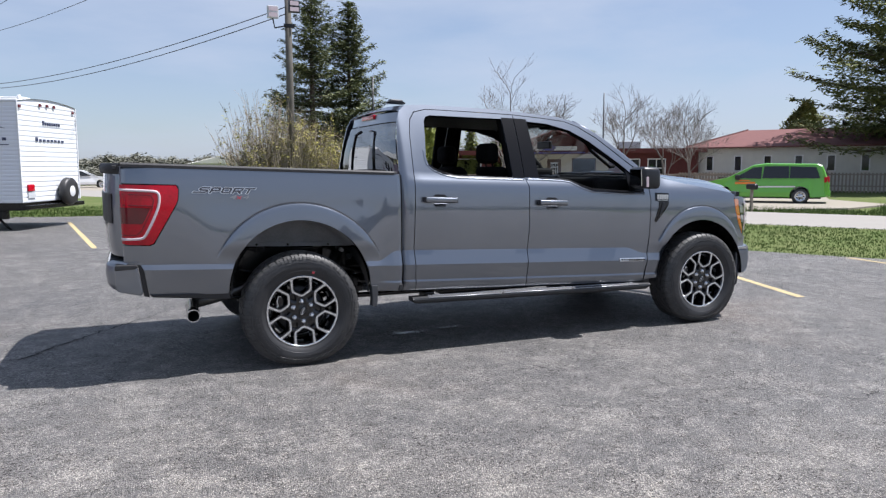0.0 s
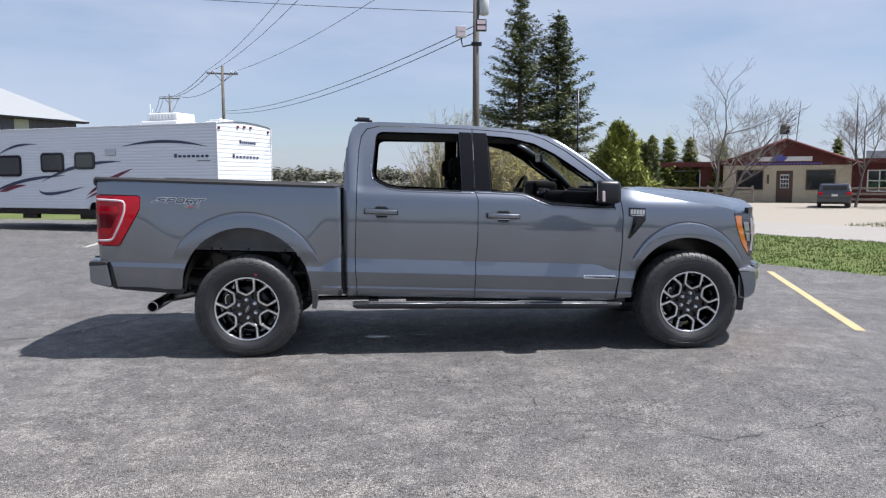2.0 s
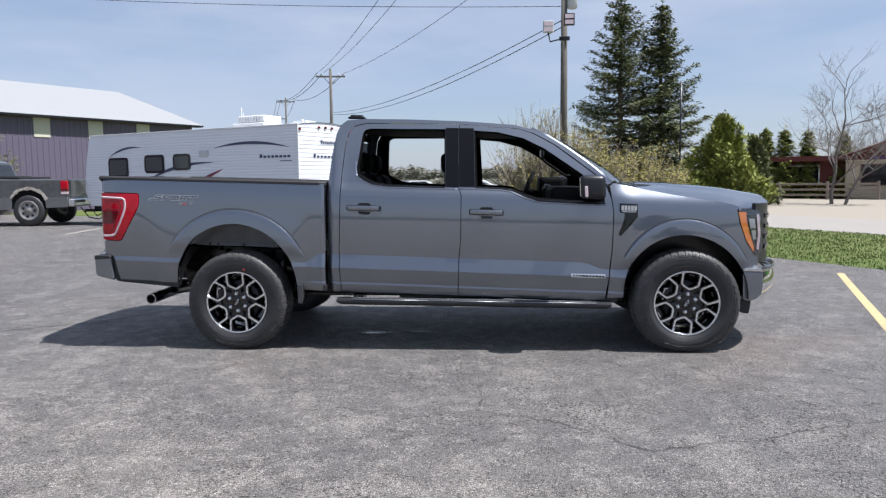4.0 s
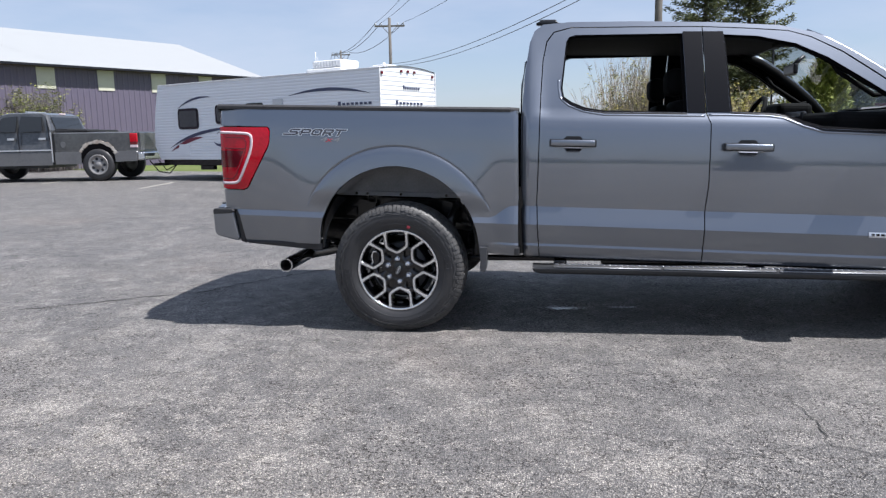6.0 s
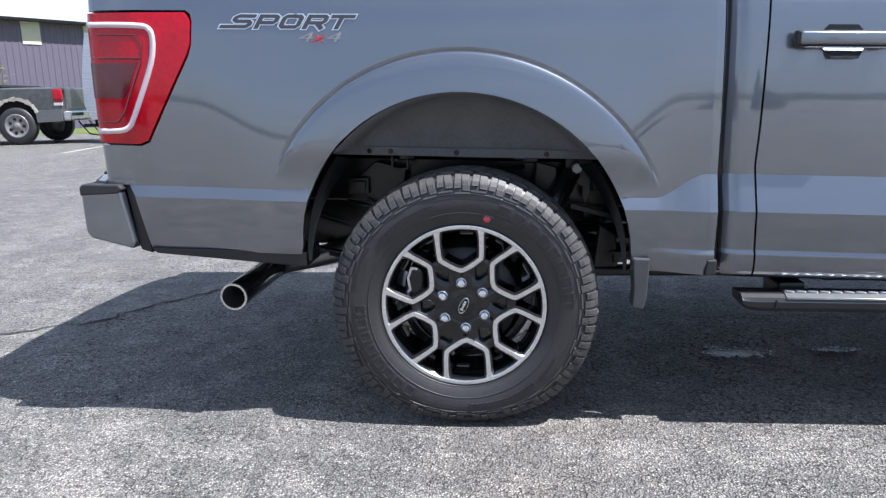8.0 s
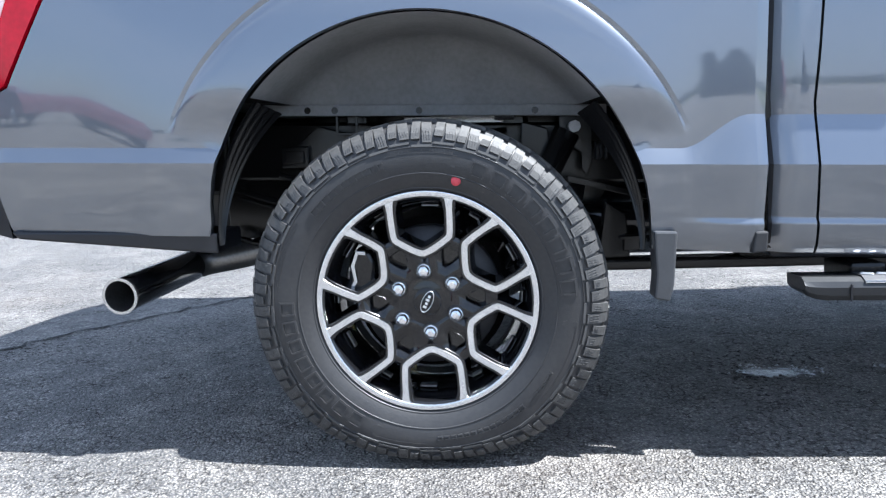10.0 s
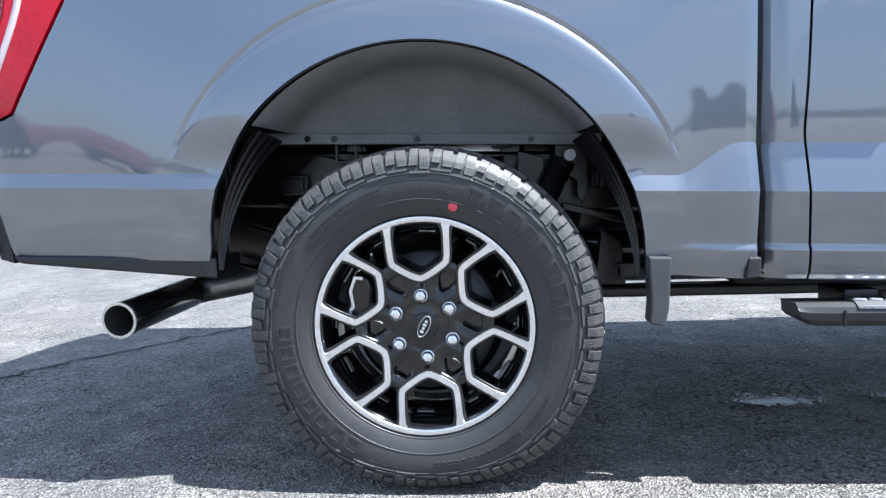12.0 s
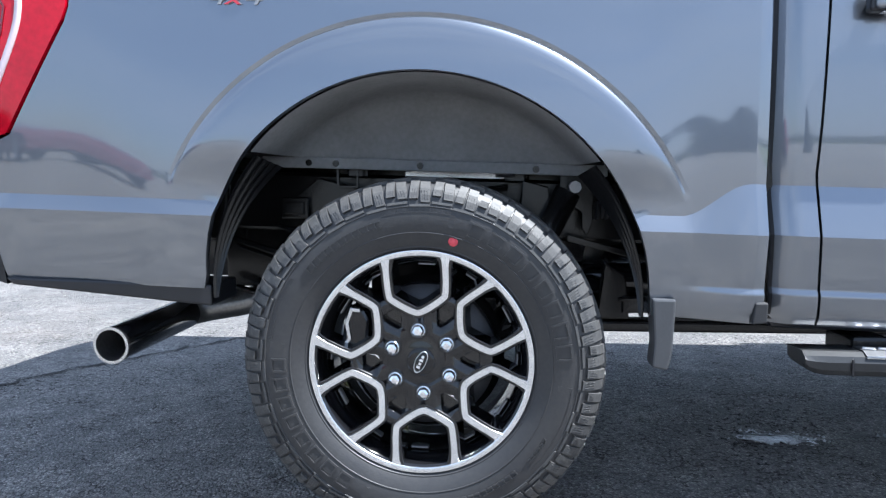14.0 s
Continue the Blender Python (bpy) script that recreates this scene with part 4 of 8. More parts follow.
GUIDE = rounded([(-1.243, 1.252), (-0.990, 1.249), (-0.940, 1.243), (-0.930, 1.205), (-0.942, 1.130), (-1.018, 0.968), (-1.042, 0.934), (-1.090, 0.926), (-1.243, 0.926)], 0.25, 2)


def guide_strip(path, proud, half):
    bm = bmesh.new()
    rows = []
    fine = [(p[0] + (q[0] - p[0]) * k / 6, p[1] + (q[1] - p[1]) * k / 6) for p, q in zip(path, path[1:]) for k in range(6)] + [path[-1]]
    for i, (x, z) in enumerate(fine):
        p, q = fine[max(i - 1, 0)], fine[min(i + 1, len(fine) - 1)]
        n = math.hypot(q[0] - p[0], q[1] - p[1]) or 1
        ox, oz = -(q[1] - p[1]) / n * half, (q[0] - p[0]) / n * half
        rows.append([bm.verts.new(round_corner(x + ox * k, z + oz * k, d)) for k, d in ((1, 0.0), (1, proud), (-1, proud), (-1, 0.0))])
    for r, s in zip(rows, rows[1:]):
        for k in range(3):
            bm.faces.new((r[k], r[k + 1], s[k + 1], s[k])).smooth = k == 1
    bmesh.ops.recalc_face_normals(bm, faces=bm.faces)
    return lean(bm)


for lamp_ob, s in zip(lamps, (-1, 1)):
    for name, bm, mat in (("light_guide", guide_strip(GUIDE, 0.0065, 0.0085), LAMP_WHITE),
                          ("lamp_core", skin([[(-1.240, 1.028), (-1.046, 1.028), (-1.030, 1.050), (-0.990, 1.135), (-1.240, 1.135)]], 0.003, 0.0052, LAMP_XS, ZS, round_corner), RED_DARK),
                          ("lamp_rib", guide_strip([(-1.240, 1.152), (-0.975, 1.150)], 0.0062, 0.0035), RED_DARK),
                          ("lamp_rib", guide_strip([(-1.243, 1.222), (-0.985, 1.220), (-0.968, 1.190), (-0.980, 1.130), (-1.050, 0.985), (-1.080, 0.955), (-1.243, 0.953)], 0.0058, 0.0028), RED_DARK)):
        if s > 0:
            bm = mirrored(bm)
        part(name, bm, mat, lamp_ob)
for s in (-1, 1):
    rail = bmesh.new()
    rows = []
    for i in range(41):
        x = -1.160 + i * (0.766 + 1.160) / 40
        w = half_width(max(x, -0.95), 1.404)
        rows.append([rail.verts.new((x, s * (w + dy), z)) for dy, z in ((0.004, 1.400), (0.004, 1.418), (-0.010, 1.430), (-0.085, 1.430), (-0.10, 1.41), (-0.10, 1.37))])
    for r, q in zip(rows, rows[1:]):
        for k in range(5):
            rail.faces.new((r[k], r[k + 1], q[k + 1], q[k]) if s < 0 else (q[k], q[k + 1], r[k + 1], r[k]))
    rail.faces.new(rows[0])
    rail.faces.new(rows[-1][::-1])
    part("bed_rail_cap", lean(rail), BLACK_PLASTIC, truck, "ribbed black bed rail cap")
    part("bed_inner_wall", lean(box(-1.10, 0.76, s * 0.84 - 0.02, s * 0.84 + 0.02, 1.08, 1.41)), BLACK_PLASTIC, truck)
    part("lamp_pocket", lean(box(-1.140, -1.06, s * 0.875 - 0.05, s * 0.875 + 0.05, 0.86, 1.30)), BLACK_SATIN, truck)
part("bed_floor", lean(box(-1.10, 0.76, -0.62, 0.62, 0.88, 0.91)), BLACK_PLASTIC, truck)
for s in (-1, 1):
    part("bed_shelf", lean(box(-1.12, 0.76, min(s * 0.56, s * 0.90), max(s * 0.56, s * 0.90), 1.070, 1.085)), BLACK_PLASTIC, truck)
    part("bed_tub_wall", lean(box(-1.12, 0.76, s * 0.60 - 0.01, s * 0.60 + 0.01, 0.88, 1.075)), BLACK_PLASTIC, truck)
part("bed_front_wall", lean(box(0.735, 0.765, -0.95, 0.95, 0.86, 1.41, 0.004)), PAINT, truck)


def gate_reach(y):
    """How far the crowned tailgate stands back at a place across it."""
    k = min(abs(y) / 0.846, 1.0)
    return 0.062 * (1 - k ** 2) + 0.070 * (1 - k ** 14)


def gate_sheet(z0, z1, half, base, bulge=0.0):
    def at(u, v):
        y = half * math.sin((2 * u - 1) * math.pi / 2)
        return body((base - gate_reach(y) - bulge * math.sin(math.pi * v) ** 0.5, y, z0 + (z1 - z0) * v))
    return thicken(grid_surface(at, 48, 14, True), 0.03)


gate = part("tailgate", gate_sheet(0.800, 1.385, 0.846, -1.148, 0.018), PAINT, truck, "closed painted tailgate")
part("gate_spoiler", gate_sheet(1.352, 1.424, 0.858, -1.166, 0.016), BLACK_PLASTIC, gate, "black moulded tailgate cap")
part("gate_panel", gate_sheet(1.02, 1.22, 0.78, -1.172), BLACK_SATIN, gate, "dark tailgate applique")
part("gate_top", lean(box(-1.215, -1.10, -0.845, 0.845, 1.380, 1.410, 0.006)), BLACK_PLASTIC, gate)
part("gate_liner", lean(box(-1.150, -1.10, -0.845, 0.845, 0.80, 1.38, 0.006)), BLACK_PLASTIC, gate)


def squat(bm):
    """Brings the bumper ends to their height and reach."""
    for v in bm.verts:
        if v.co.z > 0.575:
            v.co.z = 0.575 + (v.co.z - 0.575) * 0.82
        if v.co.x < -1.06:
            v.co.x = -1.06 + (v.co.x + 1.06) * 0.82
    return lean(bm)


def bumper_section(u, v):
    k = 2 * u - 1
    y = k * 0.975
    wrap = sstep(0.80, 1.0, abs(k))
    prof = [(-1.29, 0.575), (-1.325, 0.62), (-1.335, 0.72), (-1.325, 0.79), (-1.29, 0.815), (-1.20, 0.818), (-1.10, 0.815)]
    i = min(int(v * 6), 5)
    t = v * 6 - i
    x = prof[i][0] + t * (prof[i + 1][0] - prof[i][0])
    z = prof[i][1] + t * (prof[i + 1][1] - prof[i][1])
    return Vector((x + 0.135 * wrap, y * (1 - 0.012 * wrap), z))


part("rear_bumper", squat(thicken(grid_surface(bumper_section, 40, 18, True), 0.02)), PAINT, truck, "body-coloured rear step bumper")
part("bumper_step", squat(box(-1.300, -1.10, -0.78, 0.78, 0.796, 0.822, 0.005)), BLACK_PLASTIC, truck, "black bumper step pad")
for s in (-1, 1):
    bm = slab([(-1.262, 0.610), (-1.245, 0.580), (-1.075, 0.548), (-1.058, 0.57), (-1.092, 0.770), (-1.115, 0.785), (-1.262, 0.770)], -0.985, -0.90, 0.012)
    for v in bm.verts:
        if v.co.y < -0.95:
            v.co.y += 0.03 * (0.785 - v.co.z)
    part("bumper_end", squat(mirrored(bm) if s > 0 else bm), PAINT, truck)
    bm = slab([(-1.262, 0.752), (-1.110, 0.764), (-1.085, 0.782), (-1.10, 0.800), (-1.250, 0.798), (-1.262, 0.785)], -0.988, -0.85, 0.006)
    part("bumper_end_cap", squat(mirrored(bm) if s > 0 else bm), BLACK_PLASTIC, truck)
    bm = slab([(-1.090, 0.790), (-1.055, 0.545), (-1.020, 0.535), (-1.060, 0.790)], -0.955, -0.80)
    part("bumper_gap", lean(mirrored(bm) if s > 0 else bm), BLACK_SATIN, truck)


def lettering(text, size, mat, m, name, parent, depth=0.0015, bold=0.0):
    cu = bpy.data.curves.new(name, "FONT")
    cu.body, cu.size, cu.extrude, cu.offset = text, size, depth, bold
    tmp = bpy.data.objects.new("tmp_text", cu)
    scene.collection.objects.link(tmp)
    me = bpy.data.meshes.new_from_object(tmp.evaluated_get(bpy.context.evaluated_depsgraph_get()))
    bpy.data.objects.remove(tmp)
    bpy.data.curves.remove(cu)
    xs = [v.co.x for v in me.vertices]
    for v in me.vertices:
        v.co = m(v.co.x - min(xs), v.co.y, v.co.z, max(xs) - min(xs))
    me.materials.clear()
    me.materials.append(mat)
    ob = new(name, me)
    ob.parent = parent
    return ob


def decal_map(x0, width, z0, height, size, slant, proud):
    def put(u, v, d, full):
        x = x0 + u / full * width + slant * v / size
        z = z0 + v / size * height * 1.42
        return body((x, -half_width(x, z) - proud - d, z))
    return put


# wide slanted capitals of even strokes, as film with a pale outline
LETTER_STROKES = {
    "S": (1.20, [[(1.18, 0.86), (0.34, 0.86), (0.18, 0.74), (0.18, 0.62), (0.32, 0.50), (0.92, 0.50), (1.04, 0.40), (1.04, 0.27), (0.90, 0.14), (-0.42, 0.14)]]),
    "P": (1.08, [[(0.13, 0.0), (0.13, 0.86), (0.86, 0.86), (0.98, 0.76), (0.98, 0.54), (0.86, 0.42), (0.13, 0.42)]]),
    "O": (1.12, [[(0.55, 0.86), (0.88, 0.86), (0.99, 0.74), (0.99, 0.26), (0.88, 0.14), (0.25, 0.14), (0.13, 0.26), (0.13, 0.74), (0.25, 0.86), (0.56, 0.86)]]),
    "R": (1.12, [[(0.13, 0.0), (0.13, 0.86), (0.88, 0.86), (1.00, 0.76), (1.00, 0.54), (0.88, 0.42), (0.13, 0.42)], [(0.62, 0.42), (1.04, 0.0)]]),
    "T": (1.15, [[(-0.06, 0.86), (1.16, 0.86)], [(0.50, 0.86), (0.50, 0.0)]])}


def stroke_word(word, x0, width, z0, height, slant, proud, half, grow):
    total = sum(LETTER_STROKES[c][0] for c in word) + 0.14 * (len(word) - 1)
    bm, at_x = bmesh.new(), 0.0
    for c in word:
        for k, line in enumerate(LETTER_STROKES[c][1]):
            pts = [Vector((at_x + line[0][0], line[0][1]))]
            for p, q in zip(line, line[1:]):
                n = max(1, int(math.hypot(q[0] - p[0], q[1] - p[1]) / 0.3))
                pts += [Vector((at_x + p[0] + (q[0] - p[0]) * i / n, p[1] + (q[1] - p[1]) * i / n)) for i in range(1, n + 1)]
            pts[0] = pts[0] - (pts[1] - pts[0]).normalized() * grow
            pts[-1] = pts[-1] + (pts[-1] - pts[-2]).normalized() * grow
            rows = []
            for p, q in zip(*polyline_band(pts, half + grow)):
                pair = []
                for e in (p, q):
                    x, z = x0 + e.x / total * width + slant * e.y, z0 + e.y * height
                    pair.append(bm.verts.new((x, -half_width(x, z) - proud - 0.0002 * k, z)))
                rows.append(pair)
            for r, t in zip(rows, rows[1:]):
                bm.faces.new((r[0], r[1], t[1], t[0]))
        at_x += LETTER_STROKES[c][0] + 0.14
    bmesh.ops.recalc_face_normals(bm, faces=bm.faces)
    return lean(bm)


part("sport_lettering", stroke_word("SPORT", -0.700, 0.372, 1.240, 0.043, 0.026, 0.0034, 0.115, 0.0), DECAL_DARK, truck, "dark slanted model lettering")
part("lettering_outline", stroke_word("SPORT", -0.700, 0.372, 1.240, 0.043, 0.026, 0.0022, 0.115, 0.075), SILVER, truck, "pale outline of the lettering")
lettering("4x4", 0.04, DECAL_GREY, decal_map(-0.485, 0.125, 1.203, 0.029, 0.04, 0.022, 0.0015), "drive_lettering", truck)
lettering("x", 0.04, DECAL_RED, decal_map(-0.445, 0.040, 1.203, 0.031, 0.04, 0.022, 0.0030), "drive_letter_accent", truck)

# door mirrors
for s in (-1, 1):
    head = box(2.835, 3.030, -1.205, -0.985, 1.352, 1.535, 0.040, 4)
    for v in head.verts:
        v.co.x -= 0.10 * (abs(v.co.y) - 1.09) + 0.04 * (v.co.z - 1.44)
    arm = box(2.93, 3.045, -1.03, -0.885, 1.375, 1.440, 0.016, 3)
    glass = box(2.832, 2.838, -1.185, -1.005, 1.372, 1.515, 0.002, 1)
    for v in glass.verts:
        v.co.x -= 0.10 * (abs(v.co.y) - 1.09) + 0.04 * (v.co.z - 1.44)
    lampb = box(2.868, 2.892, -1.2105, -1.19, 1.365, 1.45, 0.004)
    for v in lampb.verts:
        v.co.x -= 0.10 * (abs(v.co.y) - 1.09) + 0.04 * (v.co.z - 1.44)
    pieces = [("door_mirror", head, BLACK_SATIN, "black door mirror"), ("mirror_arm", arm, BLACK_SATIN, ""), ("mirror_glass", glass, CHROME, ""), ("mirror_lamp", lampb, LAMP_WHITE, "pale mirror side lamp")]
    owner = truck
    for name, bm, mat, label in pieces:
        if s > 0:
            b2 = mirrored(bm)
            bm.free()
            bm = b2
        ob = part(name, lean(bm), mat, owner, label, smooth=name in ("door_mirror", "mirror_arm"))
        owner = ob if name == "door_mirror" else owner

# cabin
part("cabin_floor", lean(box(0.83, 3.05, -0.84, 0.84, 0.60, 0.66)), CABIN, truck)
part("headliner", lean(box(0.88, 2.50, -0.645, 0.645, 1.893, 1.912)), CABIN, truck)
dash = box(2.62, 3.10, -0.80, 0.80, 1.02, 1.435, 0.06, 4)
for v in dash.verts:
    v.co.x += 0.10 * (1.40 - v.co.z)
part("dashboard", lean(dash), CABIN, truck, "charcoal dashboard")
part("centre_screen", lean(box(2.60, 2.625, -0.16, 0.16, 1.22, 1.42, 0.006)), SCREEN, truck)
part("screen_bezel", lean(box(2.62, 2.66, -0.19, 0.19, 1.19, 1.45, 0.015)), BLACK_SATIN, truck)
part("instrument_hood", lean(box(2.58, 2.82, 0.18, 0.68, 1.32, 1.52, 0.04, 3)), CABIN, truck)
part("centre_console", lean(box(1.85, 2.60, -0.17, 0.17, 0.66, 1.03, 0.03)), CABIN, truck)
wheel_m = Matrix.Translation((2.46, 0.42, 1.30)) @ Euler((0, radians(-66), 0)).to_matrix().to_4x4()
part("steering_wheel", join(tube([wheel_m @ Vector((0.185 * math.cos(a), 0.185 * math.sin(a), 0)) for a in np.linspace(0, 2 * math.pi, 29)], 0.017, 8, False),
                            box(-0.06, 0.06, -0.17, 0.17, -0.015, 0.015, 0.01, 1, wheel_m), box(-0.17, 0.0, -0.025, 0.025, -0.012, 0.012, 0.006, 1, wheel_m),
                            tube([wheel_m @ Vector((0, 0, 0)), wheel_m @ Vector((0, 0, -0.3))], 0.03, 8)), CABIN, truck, "dark steering wheel with silver spokes")


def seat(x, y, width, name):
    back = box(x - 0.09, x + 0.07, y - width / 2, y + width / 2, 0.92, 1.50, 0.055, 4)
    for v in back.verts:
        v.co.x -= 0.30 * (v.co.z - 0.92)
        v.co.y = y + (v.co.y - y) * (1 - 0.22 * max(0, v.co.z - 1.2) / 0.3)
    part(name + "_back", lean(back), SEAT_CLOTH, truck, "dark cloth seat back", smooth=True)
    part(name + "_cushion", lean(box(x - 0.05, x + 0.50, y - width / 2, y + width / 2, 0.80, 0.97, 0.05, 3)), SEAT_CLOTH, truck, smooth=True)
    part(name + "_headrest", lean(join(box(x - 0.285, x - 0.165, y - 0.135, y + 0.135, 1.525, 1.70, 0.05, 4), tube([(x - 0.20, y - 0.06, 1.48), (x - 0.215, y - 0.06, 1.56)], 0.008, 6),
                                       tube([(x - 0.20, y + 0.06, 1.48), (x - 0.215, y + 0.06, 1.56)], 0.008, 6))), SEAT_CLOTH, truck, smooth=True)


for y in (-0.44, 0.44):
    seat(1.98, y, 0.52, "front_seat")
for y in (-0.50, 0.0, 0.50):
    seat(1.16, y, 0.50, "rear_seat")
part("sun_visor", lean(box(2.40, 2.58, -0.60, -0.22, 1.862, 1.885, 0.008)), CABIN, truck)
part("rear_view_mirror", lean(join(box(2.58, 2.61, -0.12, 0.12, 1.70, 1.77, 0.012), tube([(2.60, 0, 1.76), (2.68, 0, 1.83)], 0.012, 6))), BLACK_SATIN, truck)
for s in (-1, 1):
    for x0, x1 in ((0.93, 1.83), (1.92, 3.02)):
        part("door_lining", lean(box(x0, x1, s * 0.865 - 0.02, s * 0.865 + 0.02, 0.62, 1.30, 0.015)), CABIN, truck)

# chassis, arches, steps
for s in (-1, 1):
    for cx, cz, a, b, z0 in ((0.005, 0.56, 0.511, 0.501, 0.865), (3.685, 0.60, 0.487, 0.481, 0.60)):
        if cx < 1:
            def vault(u, v):
                """The felt roof of the arch, rolled over into the upright inner panel."""
                k = max(0.0, (v - 0.55) / 0.45) * math.pi / 2
                d = 0.010 * min(v / 0.55, 1.0) + 0.070 * (1 - math.cos(k))
                low = math.asin(0.312 / (b - d))
                t = math.pi - low - (math.pi - 2 * low) * u
                return Vector((cx + (a - d) * math.cos(t), s * (0.968 - 0.248 * min(v / 0.55, 1.0) - 0.070 * math.sin(k)), cz + (b - d) * math.sin(t)))
            part("arch_liner", lean(grid_surface(vault, 48, 24)), LINER, truck, "charcoal felt wheel-arch liner")
            for t0, t1 in ((184, 141.5), (38.5, -4)):
                def ribbed(u, v):
                    t = radians(t0 + (t1 - t0) * u)
                    wide = 0.10 + 0.90 * (u if t0 > 90 else 1 - u)
                    d = 0.012 + 0.003 * math.cos(v * 2 * math.pi * 4) * min(1.0, 6 * v) + 0.036 * v * wide
                    return Vector((cx + (a - d) * math.cos(t), s * (0.968 - 0.115 * v * wide), cz + (b - d) * math.sin(t)))
                part("liner_end", lean(grid_surface(ribbed, 18, 60)), CHASSIS, truck, "black ribbed end of the liner")
        else:
            bm = bmesh.new()
            rows = [[bm.verts.new((x, s * y, z)) for y in (0.985, 0.86, 0.70, 0.58)] for x, z in arch(cx, cz, a, b, 182, -2, 24)]
            for r, q in zip(rows, rows[1:]):
                for k in range(3):
                    bm.faces.new((r[k], r[k + 1], q[k + 1], q[k])).smooth = True
            part("arch_liner", lean(bm), CHASSIS, truck, "dark wheel-arch liner")
        if cx < 1:
            bm = slab([(x, z) for x, z in arch(cx, cz, a, b, 142, 38, 24)] + [(0.405, 0.870), (-0.395, 0.870)], s * 0.640, s * 0.646)
            part("arch_screen", lean(bm), LINER, truck, "grey inner arch panel")
            part("arch_flange", lean(box(-0.470, 0.462, s * 0.655 - 0.012, s * 0.655 + 0.006, 0.843, 0.873, 0.003)), LINER, truck)
            for x in (-0.340, -0.265, -0.035, 0.274):
                part("arch_bolt", tube([body((x, s * 0.664, 0.857)), body((x, s * 0.669, 0.857))], 0.009, 12), CHASSIS, truck)
        else:
            part("arch_screen", lean(slab(arch(cx, cz, a, b, 176, 4, 24), s * 0.60, s * 0.61)), CHASSIS, truck)
    part("frame_rail", lean(join(box(-1.05, -0.62, s * 0.50 - 0.04, s * 0.50 + 0.04, 0.62, 0.78, 0.01), box(-0.62, 0.62, s * 0.50 - 0.04, s * 0.50 + 0.04, 0.66, 0.83, 0.01), box(0.60, 4.20, s * 0.47 - 0.04, s * 0.47 + 0.04, 0.50, 0.67, 0.01))), CHASSIS, truck)
    part("frame_web", join(box(-0.66, -0.22, s * 0.45 - 0.01, s * 0.45 + 0.01, 0.50, 0.86, 0.003), box(0.26, 0.76, s * 0.45 - 0.01, s * 0.45 + 0.01, 0.44, 0.86, 0.003), box(-0.22, 0.26, s * 0.40 - 0.01, s * 0.40 + 0.01, 0.46, 0.86, 0.003)), CHASSIS, truck)
    leaf = []
    for i in range(3):
        span = 0.66 - 0.13 * i
        leaf.append(tube([(x, s * 0.56, 0.43 - i * 0.012 + 0.10 * (x / 0.66) ** 2) for x in np.linspace(-span, span, 11)], 0.010, 6))
    part("leaf_spring", join(*leaf), CHASSIS, truck)
    part("shock_absorber", tube([(0.13, s * 0.66, 0.36), (0.24, s * 0.66, 0.56), (0.255, s * 0.66, 0.585), (0.36, s * 0.66, 0.79)], [0.022, 0.022, 0.036, 0.036], 14), CHASSIS, truck)
    part("shock_bolt", tube([(0.375, s * 0.655, 0.80), (0.375, s * 0.70, 0.80)], 0.016, 8), CASTING, truck)
    plate = slab([(0.340, 0.850), (0.428, 0.850), (0.428, 0.705), (0.412, 0.665), (0.398, 0.690), (0.398, 0.730), (0.372, 0.748), (0.340, 0.750)], s * 0.634, s * 0.624, 0.003)
    part("shock_bracket", plate, CHASSIS, truck, "folded black shock mount")
    stop = []
    for i in range(5):
        stop.append(lathe([(0.0, -0.005), (0.024 - 0.003 * (i % 2), -0.005), (0.026 - 0.003 * (i % 2), 0.0), (0.024, 0.005), (0.0, 0.005)], 16))
        stop[-1].transform(Matrix.Translation((0.418 + 0.0125 * i, s * 0.600, 0.735)) @ Matrix.Rotation(radians(90), 4, "Z"))
    part("rubber_bush", join(*stop), BLACK_PLASTIC, truck, "ribbed rubber bush")
    part("stay_bar", slab([(0.360, 0.672), (0.580, 0.612), (0.580, 0.596), (0.360, 0.652)], s * 0.628, s * 0.618, 0.002), CHASSIS, truck)
    part("brake_canister", join(tube([(0.400, s * 0.56, 0.540), (0.412, s * 0.56, 0.540), (0.620, s * 0.56, 0.538), (0.632, s * 0.56, 0.538)], [0.030, 0.048, 0.048, 0.030], 24)), BLACK_GLOSS, truck, "shiny dark canister")
    part("spring_clamp", box(0.508, 0.556, s * 0.60 - 0.035, s * 0.60 + 0.035, 0.458, 0.506, 0.005), CHASSIS, truck)
    part("spring_clamp", box(0.498, 0.566, s * 0.60 - 0.040, s * 0.60 + 0.040, 0.490, 0.501, 0.003), CHASSIS, truck)
    part("hanger_box", join(box(-0.432, -0.352, s * 0.610 - 0.02, s * 0.610 + 0.02, 0.715, 0.775, 0.005), box(-0.420, -0.365, s * 0.634 - 0.004, s * 0.634 + 0.004, 0.728, 0.762, 0.003)), CHASSIS, truck)
    part("stay_bar", slab([(-0.585, 0.676), (-0.440, 0.628), (-0.440, 0.612), (-0.585, 0.658)], s * 0.640, s * 0.628, 0.002), CHASSIS, truck)
    part("stay_bar", slab([(-0.560, 0.645), (-0.420, 0.598), (-0.420, 0.588), (-0.560, 0.634)], s * 0.632, s * 0.622, 0.002), CHASSIS, truck)
    part("flange_hook", join(*[box(x, x + 0.007, s * 0.645 - 0.006, s * 0.645 + 0.006, 0.805, 0.862, 0.001) for x in (-0.268, -0.214)] + [box(-0.268, -0.207, s * 0.645 - 0.006, s * 0.645 + 0.006, 0.800, 0.807, 0.001)]), CHASSIS, truck)
